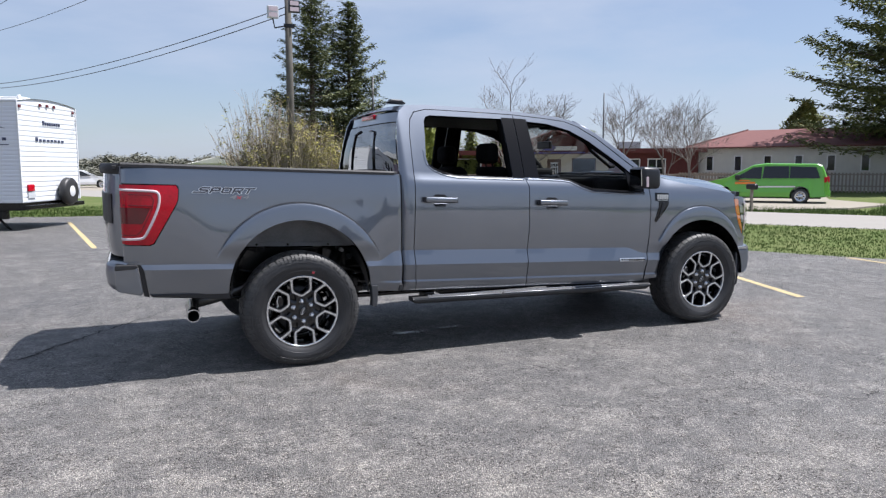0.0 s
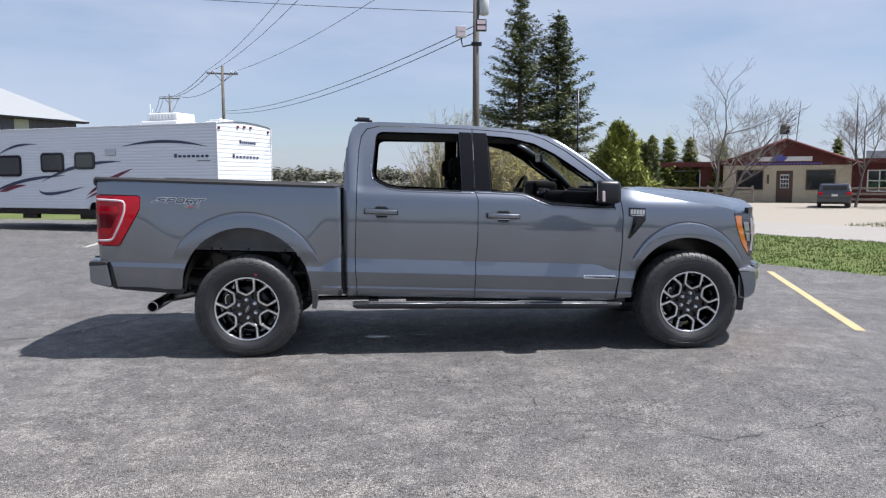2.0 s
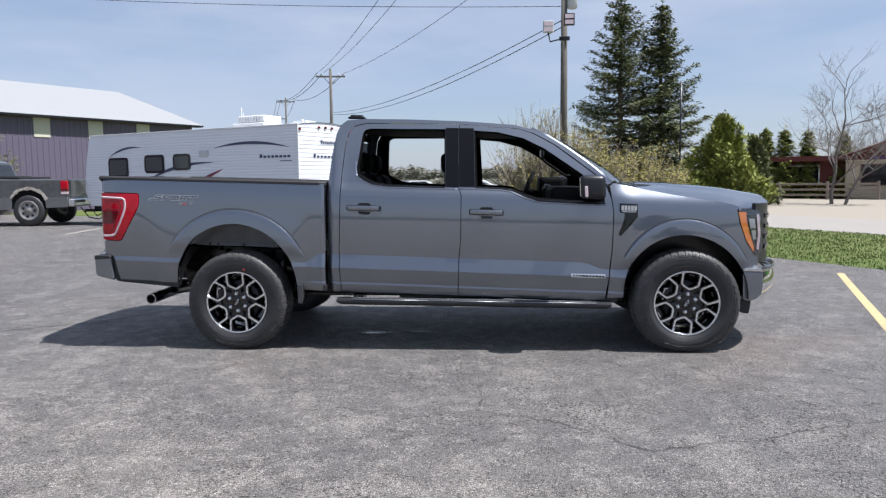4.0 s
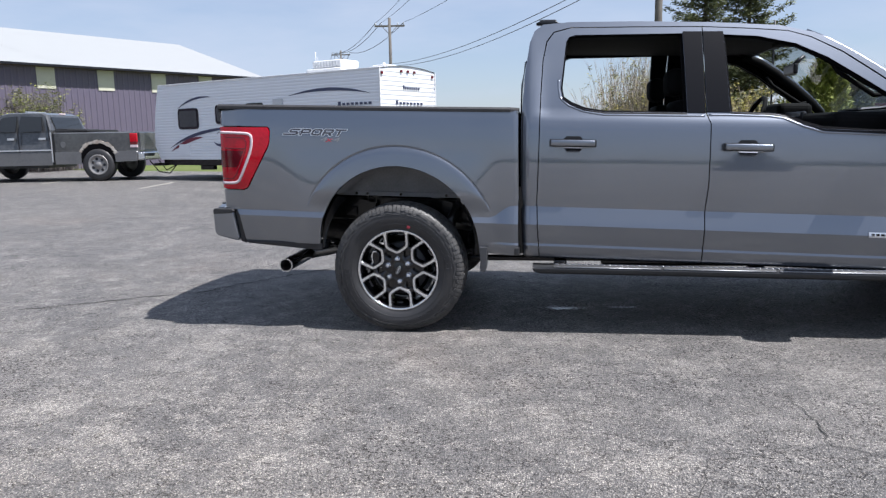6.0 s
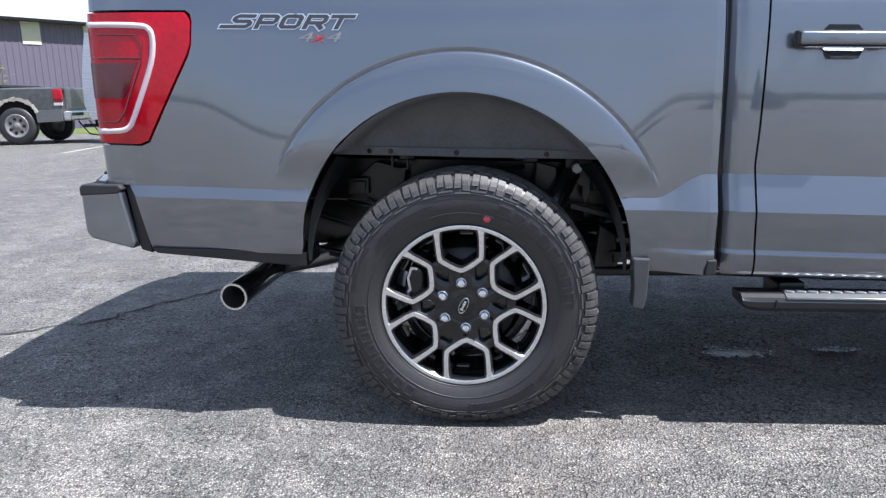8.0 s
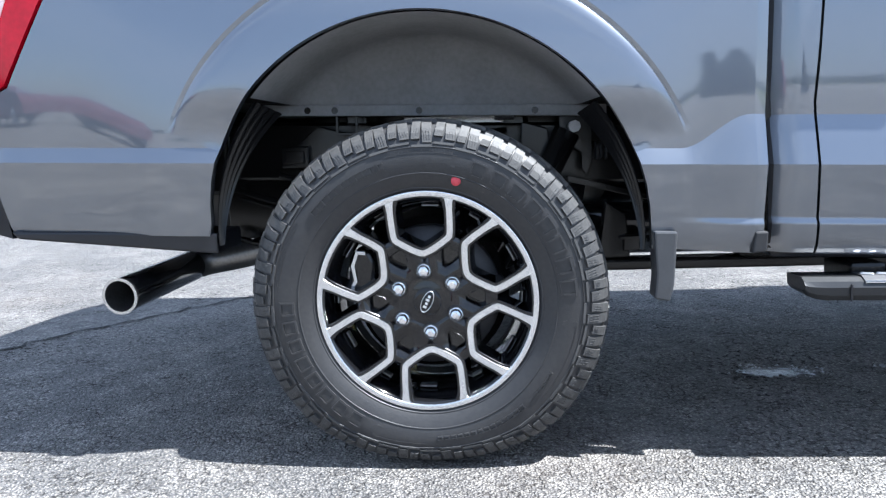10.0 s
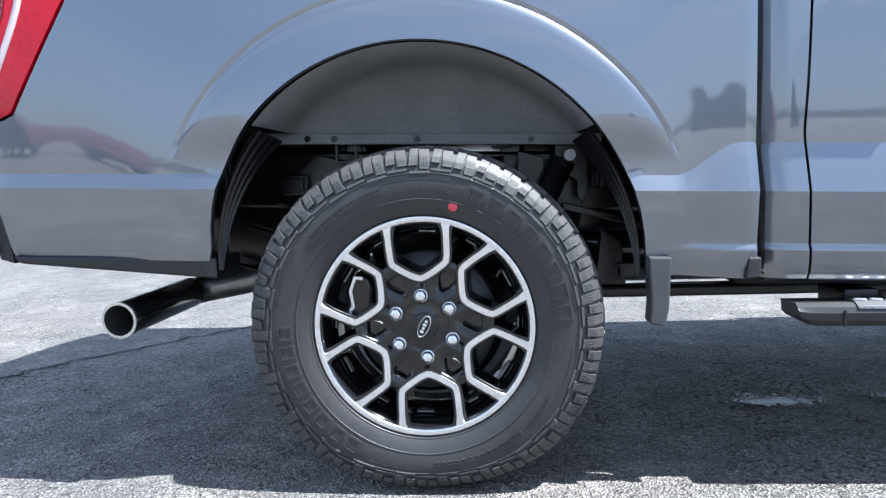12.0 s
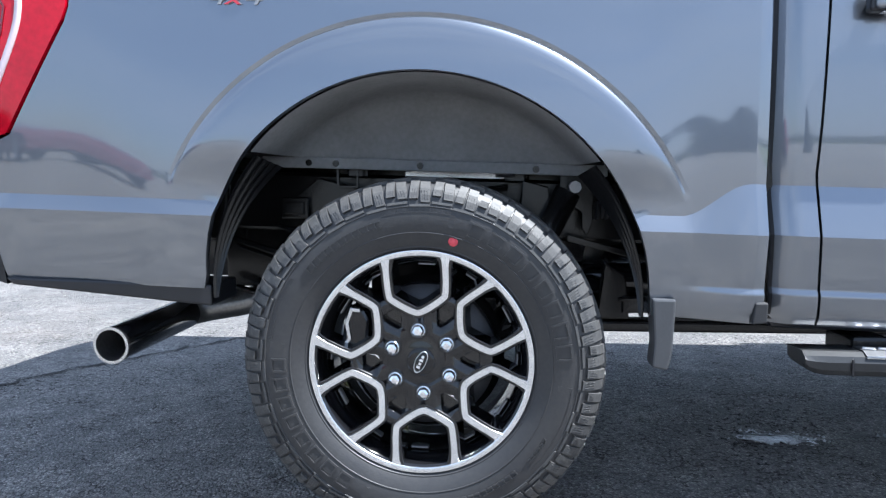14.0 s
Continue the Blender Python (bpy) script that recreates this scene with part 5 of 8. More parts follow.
    part("return_spring", tube([(0.165 + 0.0006 * i, s * 0.62 + 0.014 * math.cos(i * 0.7), 0.842 + 0.014 * math.sin(i * 0.7)) for i in range(90)], 0.0024, 5), CASTING, truck, "small coil spring")
    flap = slab([(0.521, 0.398), (0.556, 0.390), (0.566, 0.43), (0.572, 0.551), (0.520, 0.553), (0.526, 0.45)], s * 0.990, s * 0.925, 0.005)
    part("mud_flap", flap, FLAP, truck, "dark grey splash guard")
    hose = [(-0.42, s * 0.70, 0.70), (-0.30, s * 0.66, 0.66), (-0.12, s * 0.62, 0.72), (0.02, s * 0.60, 0.78), (0.20, s * 0.60, 0.80)]
    part("brake_hose", tube(hose, 0.009, 8), CHASSIS, truck)
    part("frame_bracket", slab([(-0.36, 0.66), (-0.24, 0.66), (-0.22, 0.80), (-0.33, 0.83), (-0.39, 0.78)], s * 0.61, s * 0.60, 0.004), CHASSIS, truck)
    part("frame_bracket", slab([(0.22, 0.62), (0.33, 0.64), (0.31, 0.80), (0.24, 0.82)], s * 0.63, s * 0.62, 0.004), CHASSIS, truck)
    part("bump_stop", lathe([(0.0, -0.03), (0.028, -0.03), (0.034, 0.0), (0.026, 0.04), (0.0, 0.04)], 16), BLACK_PLASTIC, truck).matrix_basis = Matrix.Translation((0.02, s * 0.58, 0.62)) @ Matrix.Rotation(radians(90), 4, "X")
    part("spring_hanger", slab([(0.44, 0.44), (0.53, 0.44), (0.52, 0.56), (0.46, 0.60)], s * 0.63, s * 0.55, 0.006), CHASSIS, truck)
    part("sill_clip", slab([(0.735, 0.497), (0.768, 0.500), (0.770, 0.546), (0.741, 0.546)], s * 0.990, s * 0.90, 0.004), BLACK_PLASTIC, truck)
    part("frame_side_tube", box(0.28, 1.70, s * 0.55 - 0.03, s * 0.55 + 0.03, 0.394, 0.430, 0.012, 3), CHASSIS, truck)
    part("sill_underside", lean(box(0.80, 3.16, s * 0.86 - 0.05, s * 0.86 + 0.05, 0.505, 0.56, 0.012)), BLACK_SATIN, truck)
    sill = slab([(-1.02, 0.553), (-0.50, 0.556), (-0.50, 0.505), (-0.62, 0.512), (-1.0, 0.535)], s * 0.965, s * 0.80, 0.006)
    part("bed_underside", lean(sill), BLACK_SATIN, truck)
    # running board
    rows = []
    step = bmesh.new()
    for x, low in ((0.850, 0.45), (0.858, 0.70), (0.876, 0.90), (0.900, 1.0), (1.2, 1.0), (2.0, 1.0), (2.8, 1.0), (3.06, 1.0), (3.09, 0.75), (3.104, 0.35)):
        z = 0.417 - (x - 0.84) * 0.0150
        prof = [(0.055, 0.018), (-0.030, 0.021), (-0.046, 0.013), (-0.052, 0.0), (-0.050, -0.018), (-0.036, -0.032), (0.050, -0.030)]
        rows.append([step.verts.new((x, s * (0.940 - dy), z + (dz if dz > 0.01 else 0.01 + (dz - 0.01) * low))) for dy, dz in prof])
    for r, q in zip(rows, rows[1:]):
        for k in range(7):
            step.faces.new((r[k], r[(k + 1) % 7], q[(k + 1) % 7], q[k]))
    step.faces.new(rows[0])
    step.faces.new(rows[-1])
    bmesh.ops.recalc_face_normals(step, faces=step.faces)
    sb = part("running_board", step, STEP_GREY, truck, "satin grey running board")
    part("end_cap_seam", box(0.9475, 0.9515, s * 0.9925 - 0.004, s * 0.9925 + 0.0005, 0.386, 0.424), BLACK_SATIN, sb)
    for x0, x1 in ((0.98, 1.62), (1.64, 2.28), (2.30, 2.98)):
        plate = bmesh.new()
        ends = []
        for x in (x0, x1):
            z = 0.417 - (x - 0.84) * 0.0150
            ends.append([plate.verts.new((x, s * (0.940 - dy), z + dz)) for dy, dz in ((0.020, 0.016), (0.020, 0.0225), (-0.030, 0.0245), (-0.047, 0.0165), (-0.0515, 0.011), (-0.047, 0.009))])
        for k in range(5):
            plate.faces.new((ends[0][k], ends[0][k + 1], ends[1][k + 1], ends[1][k]))
        plate.faces.new(ends[0])
        plate.faces.new(ends[1])
        bmesh.ops.recalc_face_normals(plate, faces=plate.faces)
        part("tread_plate", plate, TREAD_DARK, sb, "dark aluminium step tread")
        bead = [(x, s * 0.9885, 0.417 - (x - 0.84) * 0.0150 + 0.0135) for x in (x0, (x0 + x1) / 2, x1)]
        part("tread_bead", tube(bead, 0.0028, 6), TREAD_METAL, sb)
    for i in range(56):
        x = 1.00 + i * 0.035
        z = 0.417 - (x - 0.84) * 0.0150
        m = Matrix.Translation((x, s * 0.952, z + 0.0235)) @ Matrix.Rotation(radians(s * 32), 4, "Z")
        part("tread_stud", box(-0.015, 0.015, -0.006, 0.006, -0.003, 0.0045, 0.003, 1, m), TREAD_METAL, sb)
    for x in (1.02, 2.20, 2.92):
        part("step_bracket", box(x - 0.04, x + 0.04, s * 0.80 - 0.12, s * 0.80 + 0.03, 0.40 - 0.01 * x, 0.49 - 0.03 * x, 0.01), CHASSIS, truck)
for s in (-1, 1):
    part("cab_mount", box(0.745, 0.800, min(s * 0.55, s * 0.925), max(s * 0.55, s * 0.925), 0.50, 0.92), CHASSIS, truck)
part("underbody", lean(box(0.82, 4.05, -0.62, 0.62, 0.46, 0.60, 0.02)), CHASSIS, truck)
part("fuel_tank", box(0.72, 1.85, 0.15, 0.44, 0.36, 0.56, 0.04, 3), CHASSIS, truck)
part("transmission", box(1.9, 3.3, -0.20, 0.20, 0.34, 0.56, 0.06, 3), CHASSIS, truck)
part("hybrid_battery_case", box(1.30, 2.25, -0.45, -0.14, 0.34, 0.50, 0.02), CHASSIS, truck)
part("rear_axle", join(tube([(0, -0.86, HUB_Z), (0, 0.86, HUB_Z)], 0.045, 14), tube([(-0.14, 0, HUB_Z), (0, 0, HUB_Z), (0.16, 0, HUB_Z)], [0.08, 0.15, 0.07], 14)), CHASSIS, truck)
part("front_axle", tube([(WHEELBASE, -0.86, HUB_Z), (WHEELBASE, 0.86, HUB_Z)], 0.04, 12), CHASSIS, truck)
part("heat_shield", join(box(-0.10, 0.20, -0.50, -0.45, 0.842, 0.852, 0.003), box(-0.10, 0.20, -0.505, -0.495, 0.812, 0.850, 0.003)), STEEL, truck, "bright pressed heat shield")
part("prop_shaft", tube([(0.1, 0, 0.42), (2.0, 0, 0.46)], 0.045, 12), CHASSIS, truck)
part("spare_tyre", tube([(-0.62, 0, 0.52), (-0.62, 0, 0.72)], 0.37, 24), RUBBER, truck)
part("muffler", tube([(0.45, -0.42, 0.53), (0.5, -0.42, 0.53), (1.15, -0.42, 0.53), (1.2, -0.42, 0.53)], [0.05, 0.11, 0.11, 0.05], 14), STEEL, truck)
part("bed_crossmember", join(*[lean(box(x - 0.03, x + 0.03, -0.60, 0.60, 0.82, 0.88, 0.006)) for x in (-0.75, -0.22, 0.22, 0.62)]), CHASSIS, truck)
pipe = [(0.42, -0.47, 0.62), (0.20, -0.47, 0.66), (-0.06, -0.48, 0.63), (-0.22, -0.49, 0.575), (-0.34, -0.50, 0.525), (-0.48, -0.515, 0.485), (-0.60, -0.53, 0.460), (-0.685, -0.545, 0.447), (-0.724, -0.575, 0.441), (-0.735, -0.62, 0.438)]
exhaust = part("exhaust_pipe", tube(pipe, 0.040, 20), PIPE_STEEL, truck, "dull grey exhaust pipe")
tip0, tip1 = Vector((-0.734, -0.585, 0.440)), Vector((-0.750, -0.975, 0.427))
d = (tip1 - tip0).normalized()
part("exhaust_tip", tube([tip0, tip0 + d * 0.012, tip1], [0.036, 0.044, 0.044], 32, False), BLACK_GLOSS, exhaust, "polished dark exhaust tip")
part("tip_bore", tube([tip1, tip0 + d * 0.10, tip0 + d * 0.08], [0.0405, 0.0395, 0.010], 28, False), PIPE_STEEL, exhaust, "grey inside of the tip")
part("tip_rim", join(tube([tip1 - d * 0.002, tip1 + d * 0.002], [0.0455, 0.0455], 28, False), tube([tip1 + d * 0.002, tip1 + d * 0.002 + d * 0.0001], [0.0455, 0.0385], 28, False)), STEEL, exhaust, "bright rolled tip edge")


# ---- wheels ----
SIDEWALL = [(0.250, 0.100), (0.2590, 0.116), (0.272, 0.127), (0.299, 0.138), (0.330, 0.1425), (0.360, 0.140), (0.388, 0.131), (0.407, 0.118), (0.4155, 0.100), (0.4185, 0.06), (0.419, 0.0)]


def sidewall_y(r):
    return -float(np.interp(r, [p[0] for p in SIDEWALL], [p[1] for p in SIDEWALL]))


def settle(co):
    """The tyre gives way where it stands on the ground."""
    low = -(HUB_Z - 0.0015)
    x, y, z = co
    sag = sstep(-0.28, low, z)
    y *= 1 + 0.04 * sag * (1 if abs(y) > 0.09 else 0)
    if z < -0.30:
        z = -0.30 + (z + 0.30) * (0.30 + low) / (0.30 - 0.428)
    return (x, y, max(z, low))


def wheel_parts():
    """Meshes of one wheel, turned about y, its outer face towards -y."""
    out = {}
    prof = [(r, -y) for r, y in SIDEWALL] + [(r, y) for r, y in SIDEWALL[-2::-1]]
    out["tyre"] = lathe(prof, 128)
    for name, r in (("rim_rib", 0.2685), ("sidewall_rib", 0.3015), ("shoulder_rib", 0.3605)):
        y = sidewall_y(r)
        out[name] = lathe([(r - 0.0025, y + 0.001), (r - 0.001, y - 0.0016), (r + 0.001, y - 0.0016), (r + 0.0025, y + 0.001)], 128)
    # tread: lugs lifted off the carcass
    verts, faces = [], []
    side = [(0.354, -0.1408), (0.375, -0.1360), (0.394, -0.1280), (0.409, -0.1145), (0.4160, -0.095), (0.4185, -0.050)]
    path = side + [(0.419, 0.0)] + [(r, -y) for r, y in side[::-1]]
    last = len(path) - 1

    def surf(s, a, h):
        i = min(int(s), len(path) - 2)
        t = s - i
        r = path[i][0] + t * (path[i + 1][0] - path[i][0])
        y = path[i][1] + t * (path[i + 1][1] - path[i][1])
        nr, ny = (path[i + 1][1] - path[i][1]), -(path[i + 1][0] - path[i][0])
        n = math.hypot(nr, ny)
        r, y = r + h * nr / n, y + h * ny / n
        r = min(r, 0.4280)
        return (r * math.cos(a), y, r * math.sin(a))

    def lug(a0, a1, s0, s1, skew, h, steps=3):
        base = len(verts)
        for k in range(steps + 1):
            s = s0 + (s1 - s0) * k / steps
            off = skew * (k / steps - 0.5)
            for a, hh in ((a0 + off, -0.002), (a0 + off + 0.0025, h), (a1 + off - 0.0025, h), (a1 + off, -0.002)):
                verts.append(surf(s, a, hh))
        for k in range(steps):
            for j in range(3):
                p = base + k * 4 + j
                faces.append((p, p + 1, p + 5, p + 4))
        faces.append((base, base + 3, base + 2, base + 1))
        e = base + steps * 4
        faces.append((e, e + 1, e + 2, e + 3))

    count = 46
    p = 2 * math.pi / count
    for i in range(count):
        a = i * p
        long = i % 2
        for flip in (False, True):
            f = (lambda s: last - s) if flip else (lambda s: s)
            d = -1 if flip else 1
            # shoulder block in two slanting halves over a stepped ridge
            s0 = 0.72 if long else 1.10
            lug(a, a + p * 0.44, *sorted((f(s0), f(3.9))), 0.012 * d, 0.0050, 4)
            lug(a + p * 0.47, a + p * 0.86, *sorted((f(s0 + 0.35), f(3.9))), -0.010 * d, 0.0062, 4)
            for k in range(3):
                lug(a + p * (0.08 + 0.11 * k), a + p * (0.12 + 0.11 * k), *sorted((f(s0 + 0.25), f(2.0))), 0.008 * d, 0.0058, 2)
                lug(a + p * (0.53 + 0.10 * k), a + p * (0.57 + 0.10 * k), *sorted((f(s0 + 0.55), f(2.2))), -0.008 * d, 0.0070, 2)
            r0 = 0.28 if long else 0.60
            lug(a - p * 0.04, a + p * 0.90, *sorted((f(r0), f(r0 + 0.26))), 0.0, 0.0036, 1)
            lug(a + p * 0.04, a + p * 0.74, *sorted((f(4.0), f(4.75))), 0.05 * d, 0.0085, 2)
            lug(a + p * 0.30, a + p * 1.05, *sorted((f(4.88), f(5.55))), -0.06 * d, 0.0085, 2)
        lug(a, a + p * 0.66, 5.68, 6.32, 0.07 if long else -0.07, 0.0085, 2)
    out["tread"] = (verts, faces)
    # raised strokes where the sidewall carries lettering
    sv, sf = [], []

    def stroke(a0, a1, r0, r1, h=0.0036):
        n = max(1, int(abs(a1 - a0) / 0.03))
        a0, a1 = min(a0, a1), max(a0, a1)
        for k in range(n):
            b0, b1 = a0 + (a1 - a0) * k / n, a0 + (a1 - a0) * (k + 1) / n
            base = len(sv)
            for hh in (-0.001, h):
                for a, r in ((b0, r0), (b1, r0), (b1, r1), (b0, r1)):
                    sv.append((r * math.cos(a), sidewall_y(r) - hh, r * math.sin(a)))
            sf.append((base + 4, base + 5, base + 6, base + 7))
            for j in range(4):
                q = (j + 1) % 4
                sf.append((base + j, base + q, base + 4 + q, base + 4 + j))

    for start, stop, n, r0, r1 in ((70, 0, 8, 0.310, 0.347), (140, 104, 11, 0.322, 0.340), (240, 176, 8, 0.310, 0.346), (312, 272, 14, 0.323, 0.336), (330, 318, 6, 0.326, 0.334)):
        w = 0.0046 if r1 - r0 > 0.02 else 0.0028
        for i in range(n):
            a0, a1 = radians(start + (stop - start) * i / n), radians(start + (stop - start) * (i + 0.72) / n)
            stroke(a0, a1, r1 - w, r1)
            stroke(a0, a1, r0, r0 + w)
            t = (w / 0.328) * (-1 if a1 < a0 else 1)
            stroke(a0, a0 + t, r0 + w, r1 - w)
            if r1 - r0 > 0.02:
                stroke(a1 - t, a1, r0 + w, r1 - w)
    for a0, a1, r0, r1 in ((78, 104, 0.347, 0.3485), (146, 172, 0.347, 0.3485), (-8, -42, 0.347, 0.3485), (248, 268, 0.347, 0.3485), (76, 78, 0.320, 0.3485), (172, 174, 0.316, 0.3485), (-10, -8, 0.316, 0.3485), (246, 248, 0.316, 0.3485)):
        stroke(radians(a0), radians(a1), r0, r1, 0.0010)
    for i in range(46):
        a = radians(78 + i * 0.57)
        stroke(a, a + 0.0045, 0.346, 0.358, 0.0009)
    for i in range(46):
        a = radians(146 + i * 0.57)
        stroke(a, a + 0.0045, 0.346, 0.358, 0.0009)
    out["sidewall_relief"] = (sv, sf)
    # rim
    out["barrel"] = lathe([(0.262, -0.112), (0.2655, -0.118), (0.262, -0.1205), (0.2500, -0.1185), (0.2462, -0.113), (0.238, -0.09), (0.222, 0.0), (0.226, 0.10), (0.262, 0.12)], 72)
    out["machined_lip"] = lathe([(0.2640, -0.1185), (0.2655, -0.1210), (0.2648, -0.1230), (0.2640, -0.1236), (0.2628, -0.1237), (0.2535, -0.1232), (0.2524, -0.1228), (0.2514, -0.1215), (0.2508, -0.117)], 96)

    def depth(r):
        return -0.1190 + 0.016 * max(0.0, 1 - r / 0.245)

    line = rounded([(-0.0705, 0.2500), (-0.0680, 0.158), (-0.0600, 0.1475), (-0.010, 0.1170), (0.010, 0.1170), (0.0600, 0.1475), (0.0680, 0.158), (0.0705, 0.2500)], 0.25, 2)

    def band(half, half_low, lift, thick, rot, edge):
        l, r = polyline_band(line, half)
        lo, ro = polyline_band(line, half_low)
        bm = bmesh.new()
        rows = []
        for i, (p, q) in enumerate(zip(l, r)):
            flare = 1 + 0.55 * max(0.0, ((p + q) / 2).length - 0.236) / 0.02
            mid = (p + q) / 2
            p, q = mid + (p - mid) * flare, mid + (q - mid) * flare
            ps, qs = mid + (p - mid) * (1 - edge), mid + (q - mid) * (1 - edge)
            low = thick + 0.0
            ring = []
            for c, d in ((lo[i], low), (p, 0.0018), (ps, 0.0), (qs, 0.0), (q, 0.0018), (ro[i], low)):
                c = rot @ c
                ring.append(bm.verts.new((c.x, depth(c.length) - lift + d, c.y)))
            rows.append(ring)
        for a, b in zip(rows, rows[1:]):
            for k in range(5):
                bm.faces.new((a[k], a[k + 1], b[k + 1], b[k]))
        bmesh.ops.recalc_face_normals(bm, faces=bm.faces)
        return bm

    flat = Matrix.Rotation(0.0, 2)
    out["window_frame"] = band(0.0140, 0.0215, 0.0, 0.058, flat, 0.12)
    out["spoke_facing"] = band(0.0080, 0.0082, 0.0032, 0.006, flat, 0.12)
    # dark web between two windows, with a sunk pocket
    outer = [(-0.0250, 0.0433), (0.0250, 0.0433), (0.0570, 0.0987), (0.030, 0.150), (0.0215, 0.170), (-0.0215, 0.170), (-0.030, 0.150), (-0.0570, 0.0987)]
    inner = [(-0.005, 0.0915), (0.005, 0.0915), (0.0150, 0.1085), (0.0245, 0.1300), (0.0185, 0.1400), (-0.0185, 0.1400), (-0.0245, 0.1300), (-0.0150, 0.1085)]
    bm = bmesh.new()
    turn = Matrix.Rotation(radians(30), 2)

    def put(c, extra):
        v = turn @ Vector(c)
        return bm.verts.new((v.x, depth(v.length) + 0.0025 + extra, v.y))
    mid = [(p[0] * 0.55 + q[0] * 0.45, p[1] * 0.55 + q[1] * 0.45) for p, q in zip(outer, inner)]
    tiers = [[put(c, e) for c in ring] for ring, e in ((outer, 0.050), (outer, 0.0), (mid, -0.0022), (inner, 0.0005), ([(c[0] * 0.93, 0.1155 + (c[1] - 0.1155) * 0.93) for c in inner], 0.005), ([(c[0] * 0.84, 0.1155 + (c[1] - 0.1155) * 0.86) for c in inner], 0.032))]
    for a, b in zip(tiers, tiers[1:]):
        for j in range(8):
            n = (j + 1) % 8
            f = bm.faces.new((a[j], a[n], b[n], b[j]))
            f.smooth = a is not tiers[0]
    bm.faces.new(tiers[-1])
    bmesh.ops.recalc_face_normals(bm, faces=bm.faces)
    out["web"] = bm
    out["hub"] = lathe([(0.0, -0.1085), (0.036, -0.1085), (0.044, -0.1065), (0.060, -0.1055), (0.084, -0.1062), (0.0900, -0.1045), (0.0930, -0.098), (0.0930, -0.05), (0.0, -0.05)], 60)
    out["centre_cap"] = lathe([(0.0, -0.1135), (0.026, -0.1128), (0.0325, -0.1112), (0.0338, -0.108), (0.0338, -0.098)], 40)
    oval, ring = lathe([(0.0, -0.1142), (0.0255, -0.1140), (0.0260, -0.1128)], 36), lathe([(0.0258, -0.1136), (0.0262, -0.1150), (0.0276, -0.1150), (0.0282, -0.1128)], 36)
    spin = Matrix.Rotation(radians(-62), 4, "Y")
    for b in (oval, ring):
        for v in b.verts:
            v.co.z *= 0.46
        b.transform(spin)
    out["cap_emblem"], out["emblem_edge"] = oval, ring
    mark = join(*[box(-0.0165 + 0.0088 * i, -0.0105 + 0.0088 * i, -0.1148, -0.1138, -0.0042 + 0.001 * (i % 2), 0.0046 - 0.0015 * (i % 2)) for i in range(4)])
    mark.transform(spin)
    out["emblem_mark"] = mark
    out["lug_nut"] = lathe([(0.0, -0.1262), (0.0075, -0.1260), (0.0120, -0.1228), (0.0150, -0.1182), (0.0158, -0.1120), (0.0158, -0.100)], 6)
    for f in out["lug_nut"].faces:
        f.smooth = False
    out["nut_collar"] = lathe([(0.0145, -0.1145), (0.0178, -0.1120), (0.0184, -0.1085), (0.0184, -0.098)], 24)
    out["nut_seat"] = lathe([(0.0188, -0.1040), (0.0200, -0.1082), (0.0220, -0.1072), (0.0226, -0.098)], 24)
    out["brake_disc"] = lathe([(0.07, -0.020), (0.075, -0.025), (0.172, -0.025), (0.175, -0.020), (0.175, 0.005), (0.07, 0.005)], 48)
    cal = slab([(-0.196, 0.020), (-0.150, 0.012), (-0.128, 0.040), (-0.122, 0.090), (-0.140, 0.120), (-0.168, 0.128), (-0.186, 0.085)], -0.080, 0.01, 0.010)
    out["brake_caliper"] = cal
    l, r = polyline_band([(-0.188, 0.026), (-0.172, 0.046), (-0.178, 0.084), (-0.166, 0.116), (-0.146, 0.114)], 0.0042)
    out["caliper_bracket"] = slab([tuple(p) for p in l] + [tuple(p) for p in r[::-1]], -0.088, -0.078, 0.001)
    # small pale box standing in for a ground reflection on the barrel
    out["barrel_glint"] = box(-0.021, 0.021, -0.060, -0.036, -0.2285, -0.2235, 0.0015, 1)
    out["brake_shield"] = lathe([(0.0, 0.010), (0.188, 0.010), (0.193, 0.02)], 40)
    return out


WP = wheel_parts()
wheel_mesh = {}
STILL = ("tyre", "tread", "sidewall_relief", "rim_rib", "sidewall_rib", "shoulder_rib", "brake_caliper", "caliper_bracket", "brake_shield")
for key, mat in (("hub", RIM_BLACK), ("window_frame", RIM_BLACK), ("web", RIM_BLACK), ("tyre", RUBBER), ("tread", TREAD_RUBBER), ("sidewall_relief", RUBBER), ("rim_rib", RUBBER), ("sidewall_rib", RUBBER), ("shoulder_rib", RUBBER),
                 ("barrel", RIM_BLACK), ("machined_lip", MACHINED), ("spoke_facing", MACHINED), ("centre_cap", BLACK_GLOSS), ("cap_emblem", BLACK_GLOSS), ("emblem_edge", SILVER), ("emblem_mark", SILVER),
                 ("lug_nut", CHROME), ("nut_collar", CHROME), ("nut_seat", BLACK_GLOSS), ("brake_disc", DISC), ("brake_caliper", BLACK_GLOSS), ("caliper_bracket", STEEL), ("barrel_glint", CASTING), ("brake_shield", CHASSIS)):
    me = bpy.data.meshes.new(key)
    if key in ("tread", "sidewall_relief"):
        me.from_pydata(WP[key][0], [], WP[key][1])
    else:
        WP[key].to_mesh(me)
        WP[key].free()
    for v in me.vertices:
        if key in STILL[:6]:
            v.co = settle(v.co)
        elif key not in STILL:
            v.co.x, v.co.z = v.co.x * 0.985, v.co.z * 0.985
    me.materials.append(mat)
    wheel_mesh[key] = me
